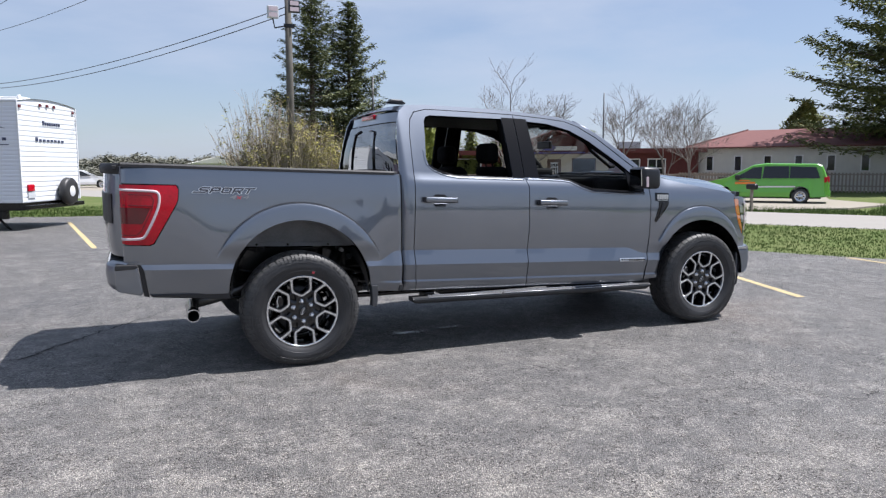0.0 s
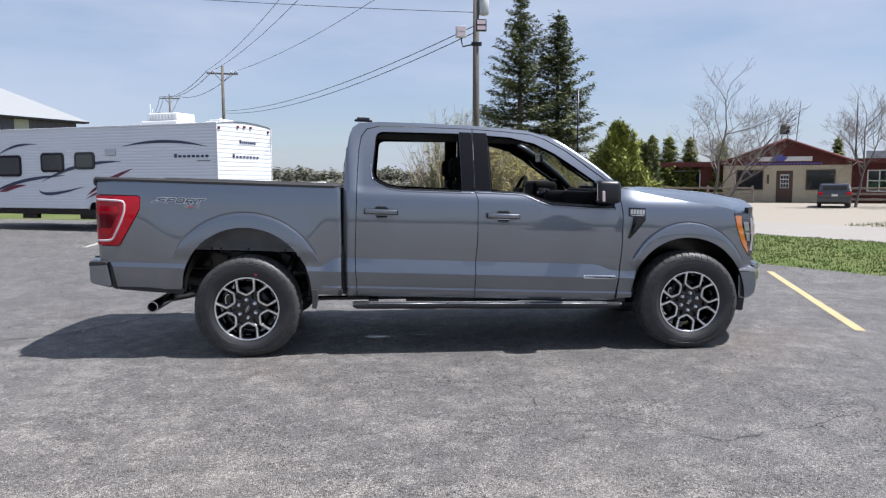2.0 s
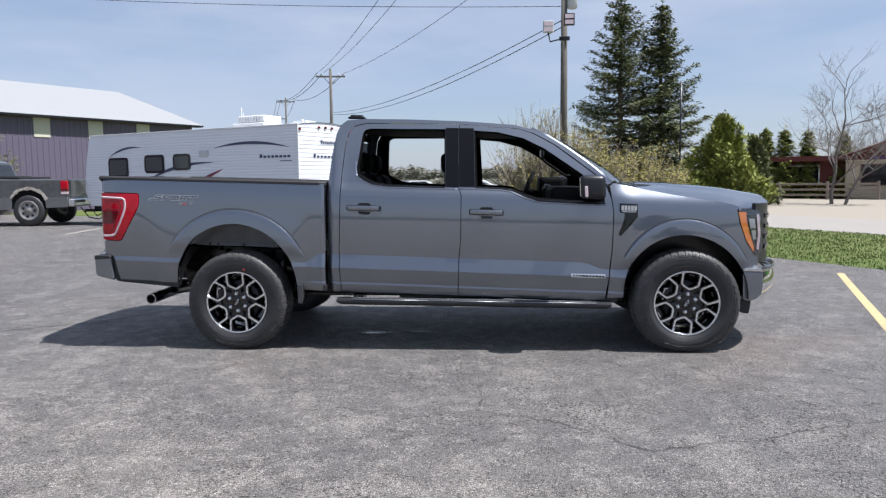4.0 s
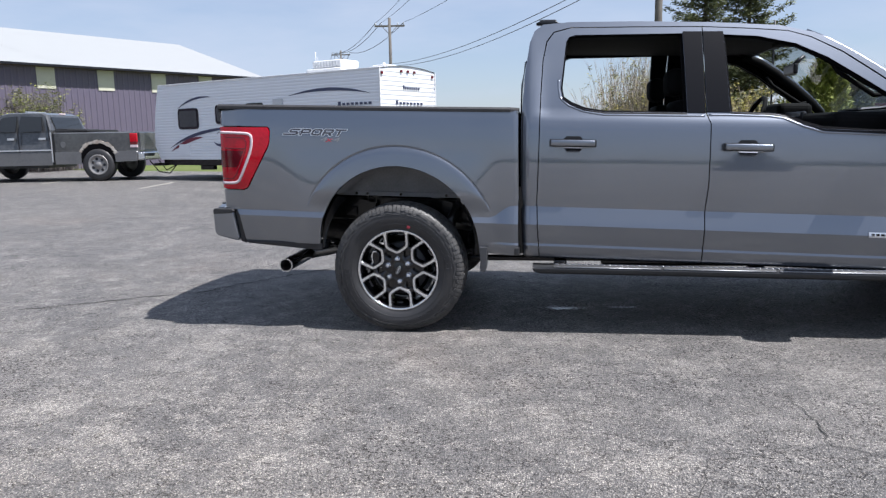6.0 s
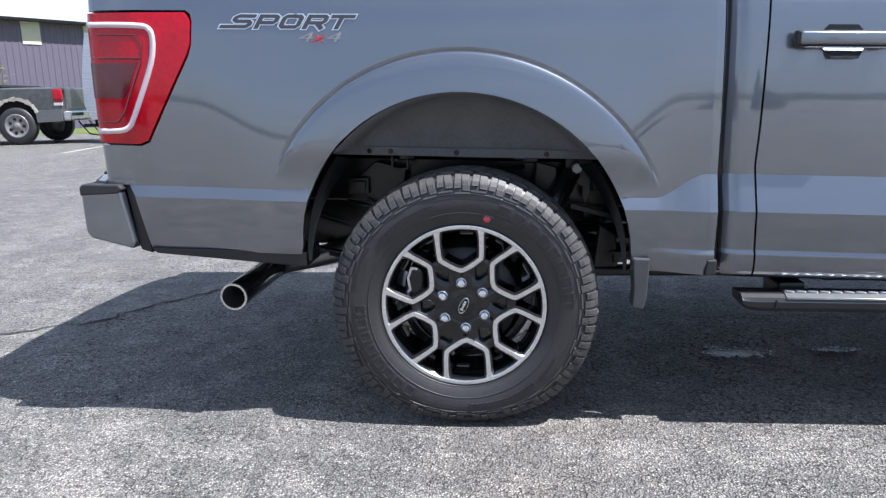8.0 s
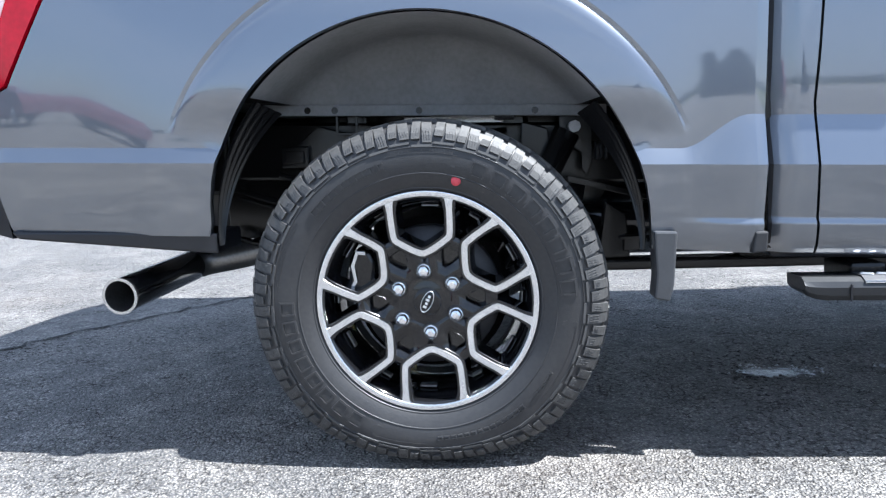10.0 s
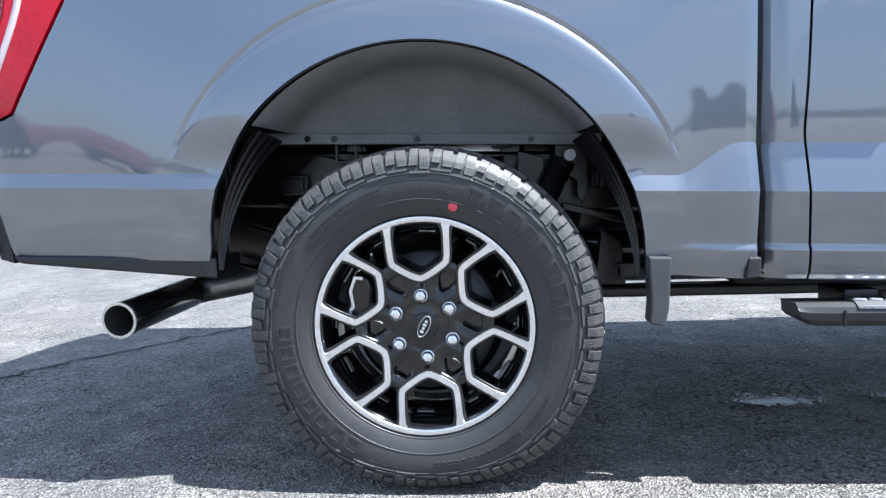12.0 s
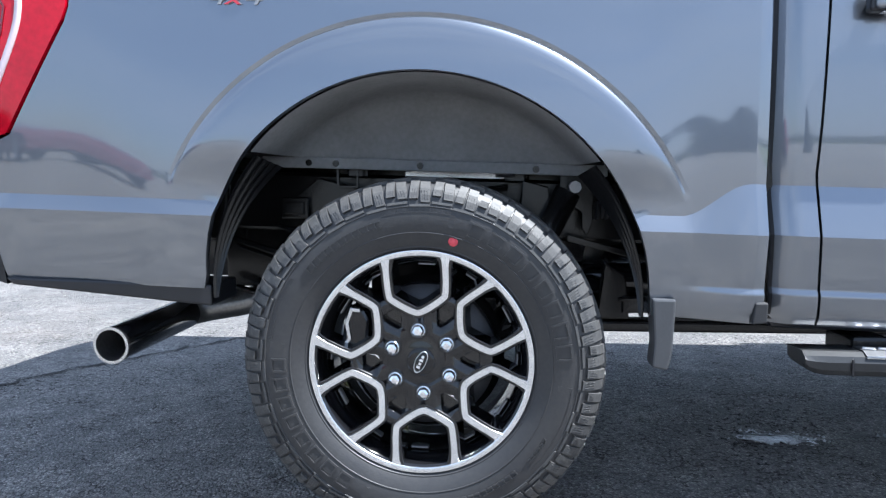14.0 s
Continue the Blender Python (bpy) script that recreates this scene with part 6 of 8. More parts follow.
for x, s, spin in ((0.0, -1, -2.5), (WHEELBASE, -1, 9.0), (0.0, 1, 20.0), (WHEELBASE, 1, 33.0)):
    hubm = Matrix.Translation((x, s * 0.868, HUB_Z)) @ (Matrix.Identity(4) if s < 0 else Matrix.Rotation(math.pi, 4, "Z")) @ Matrix.Rotation(radians(spin), 4, "Y")
    wheel = new("wheel", wheel_mesh["hub"])
    wheel.parent, wheel.matrix_basis = truck, hubm
    wheel["label"] = "black six-window alloy wheel with machined facing"
    for key in ("tyre", "tread", "sidewall_relief", "rim_rib", "sidewall_rib", "shoulder_rib", "barrel", "machined_lip", "centre_cap", "cap_emblem", "emblem_edge", "emblem_mark", "brake_disc", "brake_caliper", "caliper_bracket", "brake_shield"):
        o = new(key, wheel_mesh[key])
        o.parent = wheel
        if key in ("tread", "sidewall_relief"):
            tagged(o, kind="stuff")
        if key in STILL:
            o.matrix_basis = Matrix.Rotation(radians(-spin), 4, "Y")
    for k in range(6):
        m = Matrix.Rotation(radians(60 * k), 4, "Y")
        for key in ("window_frame", "web", "spoke_facing"):
            o = new(key, wheel_mesh[key])
            o.parent, o.matrix_basis = wheel, m
        a = radians(92 + 60 * k)
        for key in ("lug_nut", "nut_collar", "nut_seat"):
            o = new(key, wheel_mesh[key])
            o.parent, o.matrix_basis = wheel, Matrix.Translation((0.0735 * math.cos(a), 0, 0.0735 * math.sin(a)))
    for k in range(12):
        o = new("barrel_glint", wheel_mesh["barrel_glint"])
        o.parent, o.matrix_basis = wheel, Matrix.Rotation(radians(30 * k + 5), 4, "Y")
    if x == 0.0 and s < 0:
        dot = lathe([(0.0, -0.1445), (0.0105, -0.1442), (0.0113, -0.1405)], 20)
        part("paint_dot", dot, RED_DOT, wheel, "red balance mark on the sidewall").matrix_basis = Matrix.Rotation(radians(-spin), 4, "Y") @ Matrix.Translation((0.078, 0.0062, 0.281))


# ---- ground ----
def flat(name, poly, z, mat, label, category="ground", depth=0.0):
    """A level sheet, or a slab with a skirt; z is one height or one for each corner."""
    zs = z if isinstance(z, (list, tuple)) else [z] * len(poly)
    if sum(p[0] * q[1] - q[0] * p[1] for p, q in zip(poly, poly[1:] + poly[:1])) < 0:
        poly, zs = poly[::-1], zs[::-1]
    bm = bmesh.new()
    top = [bm.verts.new((p[0], p[1], h)) for p, h in zip(poly, zs)]
    bm.faces.new(top)
    if depth:
        low = [bm.verts.new((p[0], p[1], h - depth)) for p, h in zip(poly, zs)]
        for i in range(len(poly)):
            j = (i + 1) % len(poly)
            bm.faces.new((low[i], low[j], top[j], top[i]))
    return tagged(part(name, bm, mat), label, category, "", "structure")


N, U = Vector((0.866, 0.5)), Vector((-0.5, 0.866))


def by_road(n, u):
    p = N * n + U * u
    return (p.x, p.y)


flat("ground", [(-2500, -2500), (2500, -2500), (2500, 2500), (-2500, 2500)], -0.20, GROUND, "rough spring grassland round the lot")
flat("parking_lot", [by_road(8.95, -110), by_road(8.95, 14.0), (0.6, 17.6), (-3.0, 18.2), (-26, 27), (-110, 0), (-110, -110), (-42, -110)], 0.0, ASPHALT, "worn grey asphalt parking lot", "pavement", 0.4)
flat("verge", [by_road(8.95, -115), by_road(8.95, 60), by_road(15.1, 60), by_road(15.1, -115)], -0.012, GROUND, "strip of spring grass beside the road", "verge", 0.4)
flat("back_verge", [(-26, 27.2), (-3.0, 18.25), (0.6, 17.65), by_road(8.9, 14.1), by_road(8.9, 40), (-30, 45)], -0.04, GROUND, "rough grass behind the lot", "verge", 0.3)
flat("road", [by_road(15.1, -120), by_road(15.1, 160), by_road(22.3, 160), by_road(22.3, -120)], [-0.03, -0.03, -0.13, -0.13], CONCRETE, "pale bleached road", "road", 0.4)
flat("gravel_yard", [by_road(22.3, 3.6), by_road(22.3, 60), by_road(56, 60), by_road(56, 6), by_road(34, 1.2), by_road(30.5, -1.6), by_road(26.5, -0.6)], -0.135, GRAVEL, "pale gravel yard before the low building", "yard", 0.3)


def ground_ribbon(name, pts, width, z, mat, label, category):
    bm = bmesh.new()
    rows = []
    for i, p in enumerate(pts):
        a, b = Vector(pts[max(i - 1, 0)]), Vector(pts[min(i + 1, len(pts) - 1)])
        d = (b - a).normalized()
        w = width(i) if callable(width) else width
        n = Vector((-d.y, d.x)) * w / 2
        p = Vector(p)
        rows.append((bm.verts.new((p.x + n.x, p.y + n.y, z)), bm.verts.new((p.x - n.x, p.y - n.y, z))))
    for r, s in zip(rows, rows[1:]):
        bm.faces.new((r[0], r[1], s[1], s[0]))
    bm.normal_update()
    if bm.faces[:][0].normal.z < 0:
        bmesh.ops.reverse_faces(bm, faces=bm.faces[:])
    return tagged(part(name, bm, mat), label, category, "", "structure")


for name, pts, mat, label in (
        ("parking_line", [(5.60, -0.45), (6.38, 1.90), (7.05, 3.9)], YELLOW_LINE, "worn yellow parking line on asphalt"),
        ("parking_line", [(9.0, 0.4), (9.15, 1.75)], YELLOW_LINE, "worn yellow parking line on asphalt"),
        ("parking_line", [(-1.75, 8.3), (-2.65, 15.6)], YELLOW_LINE, "worn yellow parking line on asphalt"),
        ("parking_line", [(-5.45, 9.4), (-5.75, 12.6)], WHITE_LINE, "faded parking line on asphalt"),
        ("parking_line", [(-9.85, 12.4), (-10.3, 15.1)], WHITE_LINE, "faded parking line on asphalt"),
        ("parking_line", [(-14.6, 14.9), (-15.1, 17.4)], WHITE_LINE, "faded parking line on asphalt")):
    ground_ribbon(name, pts, 0.095, 0.004, mat, label, "parking line")


def crack(pts, width, seed):
    rnd = random.Random(seed)
    out = []
    for p, q in zip(pts, pts[1:]):
        p, q = Vector(p), Vector(q)
        n = max(2, int((q - p).length / 0.05))
        for i in range(n):
            c = p.lerp(q, i / n)
            out.append((c.x + rnd.gauss(0, 0.016), c.y + rnd.gauss(0, 0.016)))
    out.append(pts[-1])
    ws = [width * 0.72 * (0.22 + 1.15 * rnd.random()) * min(1, 0.25 + 4 * min(i, len(out) - 1 - i) / len(out)) for i in range(len(out))]
    ground_ribbon("pavement_crack", out, lambda i: ws[i], 0.004, CRACK, "dark ragged crack in the asphalt", "crack")


crack([(1.98, -1.75), (2.08, -2.12), (2.07, -2.56), (2.47, -2.69), (2.80, -2.96), (2.98, -3.17), (3.35, -3.02), (3.66, -2.94), (4.10, -2.71), (4.9, -2.5)], 0.009, 1)
crack([(3.54, -1.00), (3.65, -1.5), (3.81, -1.91), (4.19, -2.41), (4.35, -2.62)], 0.009, 2)
crack([(2.07, -2.56), (1.56, -2.72), (1.45, -3.1)], 0.005, 3)
crack([(-3.6, -0.95), (-2.6, -0.35), (-1.876, 0.12), (-1.617, 0.531), (-1.264, 1.018), (-0.7, 1.75)], 0.030, 4)
crack([(4.19, -2.41), (4.8, -2.2), (6.2, -2.6)], 0.007, 5)
crack([(4.7, -1.35), (5.3, -1.75), (5.6, -2.2)], 0.007, 6)


def scuff(cx, cy, rx, ry, seed):
    """A broken spot: a ragged patch with pale crumbs round it."""
    rnd = random.Random(seed)
    bm = bmesh.new()
    ring = [(cx + rx * math.cos(a) * rnd.uniform(0.45, 1.25), cy + ry * math.sin(a) * rnd.uniform(0.4, 1.3)) for a in np.linspace(0, 2 * math.pi, 60)[:-1]]
    bm.faces.new([bm.verts.new((x, y, 0.004)) for x, y in ring])
    spot = part("pavement_scuff", bm, PALE_SCUFF)
    tagged(spot, "pale broken spot in the asphalt", "scuff", "", "structure")
    verts, faces = [], []
    for _ in range(70):
        a, d = rnd.uniform(0, 2 * math.pi), rnd.uniform(0.5, 1.5) ** 0.8
        x, y, r = cx + rx * d * math.cos(a), cy + ry * d * math.sin(a), rnd.uniform(0.003, 0.009)
        b = len(verts)
        verts += [(x + r * math.cos(t + a), y + r * math.sin(t + a), 0.005) for t in (0, 1.9, 4.0)] + [(x, y, 0.005 + r * 0.7)]
        faces += [(b, b + 1, b + 3), (b + 1, b + 2, b + 3), (b + 2, b, b + 3)]
    tagged(raw("crumb", verts, faces, PALE_SCUFF, spot), kind="stuff")


scuff(1.04, -0.300, 0.130, 0.055, 1)
scuff(1.465, -0.25, 0.07, 0.022, 2)


def grass_blades(name, count, region, height, mat, label, seed=3, base=-0.012):
    rnd = np.random.RandomState(seed)
    verts, faces = [], []
    for i in range(count):
        x, y = region(rnd)
        for _ in range(3):
            a, h = rnd.uniform(0, 2 * math.pi), height * rnd.uniform(0.5, 1.3)
            w, lx, ly = 0.012, rnd.normal(0, 0.35) * h, rnd.normal(0, 0.35) * h
            px, py = x + rnd.normal(0, 0.04), y + rnd.normal(0, 0.04)
            b = len(verts)
            verts += [(px - w * math.cos(a), py - w * math.sin(a), base - 0.02), (px + w * math.cos(a), py + w * math.sin(a), base - 0.02), (px + lx, py + ly, base + h)]
            faces.append((b, b + 1, b + 2))
    return tagged(raw(name, verts, faces, mat), label, "grass", "", "stuff")


def verge_region(rnd):
    return by_road(rnd.uniform(8.85, 15.2), rnd.uniform(-22, 14))


def far_grass(rnd):
    return by_road(rnd.uniform(22.2, 25.4), rnd.uniform(-40, 6))


def bank_grass(rnd):
    return by_road(rnd.uniform(25.0, 37.0), rnd.uniform(-24, -1.5))


def back_grass(rnd):
    return (rnd.uniform(-9, 9), rnd.uniform(17.9, 24))


grass_blades("verge_grass", 30000, verge_region, 0.034, GRASS, "short spring grass on the verge")
grass_blades("roadside_grass", 7000, far_grass, 0.14, GRASS, "rough grass beyond the road", 4, -0.19)
grass_blades("bank_grass", 9000, bank_grass, 0.20, GRASS, "rough grass bank before the long house", 6, -0.20)
grass_blades("lot_edge_grass", 5000, back_grass, 0.12, GRASS, "rough grass at the back of the lot", 5, -0.04)


# ---- vehicles in the distance ----
def half_at(z, w, belt, k):
    return w - max(0.0, z - belt) * k - 0.25 * max(0.0, 0.45 - z) ** 2


def shell(poly, w, belt, k, shrink=0.035):
    """A vehicle body from its side outline: sides lean in over the belt, edges rounded."""
    cx = (min(p[0] for p in poly) + max(p[0] for p in poly)) / 2
    cz = (min(p[1] for p in poly) + max(p[1] for p in poly)) / 2
    L, H = max(p[0] for p in poly) - cx, max(p[1] for p in poly) - cz
    bm = bmesh.new()
    rings = []
    for side, inset, s in ((-1, 0.0, shrink), (-1, 0.05, 0.008), (-1, 0.12, 0.0), (1, 0.12, 0.0), (1, 0.05, 0.008), (1, 0.0, shrink)):
        rings.append([bm.verts.new((cx + (x - cx) * (1 - s / L), side * (half_at(z, w, belt, k) - inset), cz + (z - cz) * (1 - s / H))) for x, z in poly])
    n = len(poly)
    for r, q in zip(rings, rings[1:]):
        for i in range(n):
            bm.faces.new((r[i], r[(i + 1) % n], q[(i + 1) % n], q[i]))
    bm.faces.new(rings[0][::-1])
    bm.faces.new(rings[-1])
    bmesh.ops.triangulate(bm, faces=[f for f in bm.faces if len(f.verts) > 4])
    bmesh.ops.recalc_face_normals(bm, faces=bm.faces)
    return bm


def side_pane(poly, w, belt, k, side, out=0.006):
    bm = bmesh.new()
    a = [bm.verts.new((x, side * (half_at(z, w, belt, k) + out), z)) for x, z in poly]
    b = [bm.verts.new((x, side * (half_at(z, w, belt, k) - 0.03), z)) for x, z in poly]
    bm.faces.new(a)
    for i in range(len(poly)):
        j = (i + 1) % len(poly)
        bm.faces.new((a[i], a[j], b[j], b[i]))
    bmesh.ops.recalc_face_normals(bm, faces=bm.faces)
    return bm


def arched(x0, x1, zb, wheels, r):
    """A lower body edge from x1 back to x0 with wheel arches cut in it."""
    out = []
    for cx in sorted(wheels, reverse=True):
        for i in range(11):
            a = math.pi * i / 10
            out.append((cx + r * math.cos(a), max(zb, 0.36 + r * math.sin(a)) if 0 < i < 10 else zb))
    return out


def plain_wheel(parent, x, y, r, w, side, rim=STEEL):
    t = part("wheel", lathe([(r * 0.62, -w / 2), (r * 0.80, -w / 2 - 0.005), (r * 0.96, -w / 2 + 0.02), (r, -w / 4), (r, w / 4), (r * 0.96, w / 2 - 0.02), (r * 0.62, w / 2)], 32), RUBBER, parent)
    t.matrix_basis = Matrix.Translation((x, y, r)) @ (Matrix.Identity(4) if side < 0 else Matrix.Rotation(math.pi, 4, "Z"))
    disc = lathe([(0.0, -w / 2 - 0.004), (r * 0.16, -w / 2 - 0.006), (r * 0.20, -w / 2 + 0.025), (r * 0.52, -w / 2 + 0.015), (r * 0.56, -w / 2 - 0.008), (r * 0.63, -w / 2 - 0.008), (r * 0.64, w / 4)], 32)
    part("rim", disc, rim, t)
    for i in range(7):
        a = 2 * math.pi * i / 7
        hole = lathe([(0.0, -0.004), (r * 0.085, -0.004), (r * 0.09, 0.004)], 12)
        part("rim_opening", hole, BLACK_SATIN, t).matrix_basis = Matrix.Translation((r * 0.37 * math.cos(a), -w / 2 + 0.016, r * 0.37 * math.sin(a)))


def vehicle(name, label, category, m, poly, w, belt, k, paint, panes, wheels, r, extras=(), rim=STEEL):
    car = thing(name, label, category, m)
    part("body", shell(poly, w, belt, k), paint, car)
    for s in (-1, 1):
        for pane in panes:
            part("side_window", side_pane(pane, w, belt, k, s), DARK_GLASS, car)
        for x in wheels:
            plain_wheel(car, x, s * (w - 0.13), r, 0.24, s, rim)
    part("underside", box(min(p[0] for p in poly) + 0.3, max(p[0] for p in poly) - 0.3, -w + 0.25, w - 0.25, 0.24 if category != "pickup truck" else 0.46, 0.56), BLACK_SATIN, car)
    for nm, bm, mat, lab in extras:
        part(nm, bm, mat, car, lab)
    return car


def heading(x, y, z, dx, dy):
    return Matrix.Translation((x, y, z)) @ Matrix.Rotation(math.atan2(dy, dx), 4, "Z")


# weathered crew-cab pickup; local x runs forward, 0 at the rear axle
gp = [(1.55, 0.58), (1.55, 1.50), (1.70, 1.93), (1.86, 1.99), (2.75, 2.00), (2.98, 1.95), (3.52, 1.46), (4.60, 1.36), (4.75, 1.20), (4.80, 0.60), (4.70, 0.52)] + arched(0, 0, 0.50, (3.89,), 0.55) + [(2.6, 0.50)]
gm = heading(-13.60, 17.37, 0.0, -0.992, -0.126) @ Matrix.Scale(1.16, 4)
GW = (1.02, 1.44, 0.30)


def on_side(poly, out):
    return side_pane(poly, *GW, 1, out)


old = vehicle("pickup_truck", "weathered grey crew-cab pickup hitched to the trailer", "pickup truck", gm, gp, *GW, OLD_PAINT,
              [[(1.80, 1.47), (1.84, 1.87), (2.42, 1.90), (2.44, 1.47)], [(2.54, 1.47), (2.53, 1.90), (2.92, 1.87), (3.34, 1.47)]], (0.0, 3.89), 0.45, rim=OLD_RIM, extras=[
    ("cargo_bed", shell([(-1.27, 0.62), (-1.30, 1.06), (-1.24, 1.42), (1.49, 1.44), (1.49, 0.60)], *GW), OLD_PAINT, "blotched grey cargo bed"),
    ("rear_glass", slab([(1.560, 1.53), (1.672, 1.86), (1.652, 1.87), (1.535, 1.53)], -0.74, 0.74), DARK_GLASS, "dark rear window"),
    ("cab_corner_edge", slab([(1.548, 0.62), (1.575, 0.62), (1.575, 1.46), (1.548, 1.46)], 1.0, 1.028), SILVER, "bright worn cab edge"),
    ("bed_gap", box(1.492, 1.548, -0.9, 0.985, 0.62, 1.40), BLACK_SATIN, ""),
    ("bed_cover", box(0.35, 1.48, -0.93, 0.93, 1.445, 1.505, 0.012), BLACK_PLASTIC, "black folded bed cover"),
    ("cover_fold", box(1.05, 1.50, -0.90, 0.90, 1.505, 1.535, 0.01), BLACK_PLASTIC, ""),
    ("rear_bumper", box(-1.47, -1.24, -0.99, 0.99, 0.63, 0.86, 0.04, 3), STEEL, "dented chrome bumper"),
    ("bumper_step", box(-1.478, -1.30, 0.30, 0.94, 0.74, 0.82, 0.01), BLACK_PLASTIC, ""),
    ("tailgate", box(-1.335, -1.27, -0.90, 0.90, 0.90, 1.40, 0.02), OLD_PAINT, "worn tailgate"),
    ("tail_lamp", box(-1.285, -1.06, 0.955, 1.032, 1.14, 1.37, 0.012), RED_LENS, ""),
    ("tail_lamp", box(-1.285, -1.06, -1.032, -0.955, 1.00, 1.37, 0.012), RED_LENS, ""),
    ("turn_lamp", box(-1.284, -1.062, 0.955, 1.031, 1.06, 1.14, 0.006), RED_DARK, ""),
    ("reverse_lamp", box(-1.284, -1.062, 0.955, 1.030, 0.99, 1.06, 0.006), LAMP_WHITE, ""),
    ("side_cladding", on_side([(-1.24, 0.62), (-0.56, 0.60), (-0.55, 0.78), (-0.51, 0.90), (-1.26, 0.90)], 0.012), OLD_LOWER, "pale lower cladding"),
    ("side_cladding", on_side([(0.58, 0.56), (1.48, 0.56), (1.48, 0.90), (0.57, 0.90)], 0.012), OLD_LOWER, "pale lower cladding"),
    ("side_cladding", on_side([(1.58, 0.54), (3.34, 0.54), (3.34, 0.90), (1.58, 0.90)], 0.012), OLD_LOWER, "pale lower cladding"),
    ("sill_band", on_side([(1.58, 0.94), (3.34, 0.94), (3.34, 0.975), (1.58, 0.975)], 0.024), SILVER, "bright side moulding"),
    # flat black panel paints the opening's shade; the bed itself is uncut
    ("arch_shade_panel", on_side([(-0.52, 0.58)] + [(0.52 * math.cos(a), 0.60 + 0.53 * math.sin(a) ** 0.8) for a in np.linspace(math.pi * 0.98, math.pi * 0.02, 19)] + [(0.52, 0.58)], 0.008), DULL_BLACK, "flat black panel painted as the shade of the rusted-out wheel opening"),
]+[
    ("rust_edge", on_side([((0.50 + g0) * math.cos(a), 0.60 + (0.52 + g0) * math.sin(a) ** 0.8), ((0.575 + g1) * math.cos(a), 0.60 + (0.60 + g1) * math.sin(a) ** 0.8),
                           ((0.575 - g0) * math.cos(a - 0.125), 0.60 + (0.60 - g0) * math.sin(a - 0.125) ** 0.8), ((0.50 - g1) * math.cos(a - 0.125), 0.60 + (0.52 - g1) * math.sin(a - 0.125) ** 0.8)], 0.014), RUST, "ragged pale arch edge")
    for a, g0, g1 in [(2.80 - 0.118 * i, 0.014 * math.sin(2.3 * i), 0.020 * math.sin(5.1 * i + 1)) for i in range(20)]
]+[
    ("fuel_door", tube([(1.17, 1.022, 1.10), (1.17, 1.030, 1.10)], 0.085, 18), OLD_LOWER, ""),
    ("hitch", join(box(-1.75, -1.30, -0.05, 0.05, 0.44, 0.52, 0.01), tube([(-1.30, 0.3, 0.6), (-1.55, 0.25, 0.28), (-1.85, 0.12, 0.22), (-2.05, 0.0, 0.46)], 0.018, 8), tube([(-1.30, -0.3, 0.6), (-1.6, -0.2, 0.30), (-2.0, 0.0, 0.44)], 0.015, 8)), CHASSIS, ""),
    ("roof_light_bar", box(2.45, 2.55, -0.45, 0.45, 2.0, 2.045, 0.012), SILVER, "pale roof light bar"),
    ("high_brake_lamp", box(1.70, 1.76, -0.14, 0.14, 1.945, 1.985, 0.01), LAMP_WHITE, ""),
    ("door_seam", on_side([(2.475, 0.60), (2.49, 0.60), (2.49, 1.44), (2.475, 1.44)], 0.004), BLACK_SATIN, ""),
    ("door_handle", box(1.70, 1.90, 1.02, 1.05, 1.24, 1.30, 0.01), SILVER, ""),
    ("door_handle", box(2.58, 2.78, 1.02, 1.05, 1.24, 1.30, 0.01), SILVER, ""),
])
# a short cargo bed: the cab stands close behind the rear axle
for ch in old.children:
    if ch.name.startswith("wheel"):
        if ch.location.x > 1:
            ch.location.x -= 0.29
        ch.location.y *= 1.055
        continue
    ch.location.z -= 0.08
    if not ch.name.startswith(("arch_shade_panel", "rust_edge")):
        for v in ch.data.vertices:
            v.co.x = v.co.x * 0.87 if v.co.x < 0 else v.co.x * 0.81 if v.co.x < 1.49 else v.co.x - 0.29
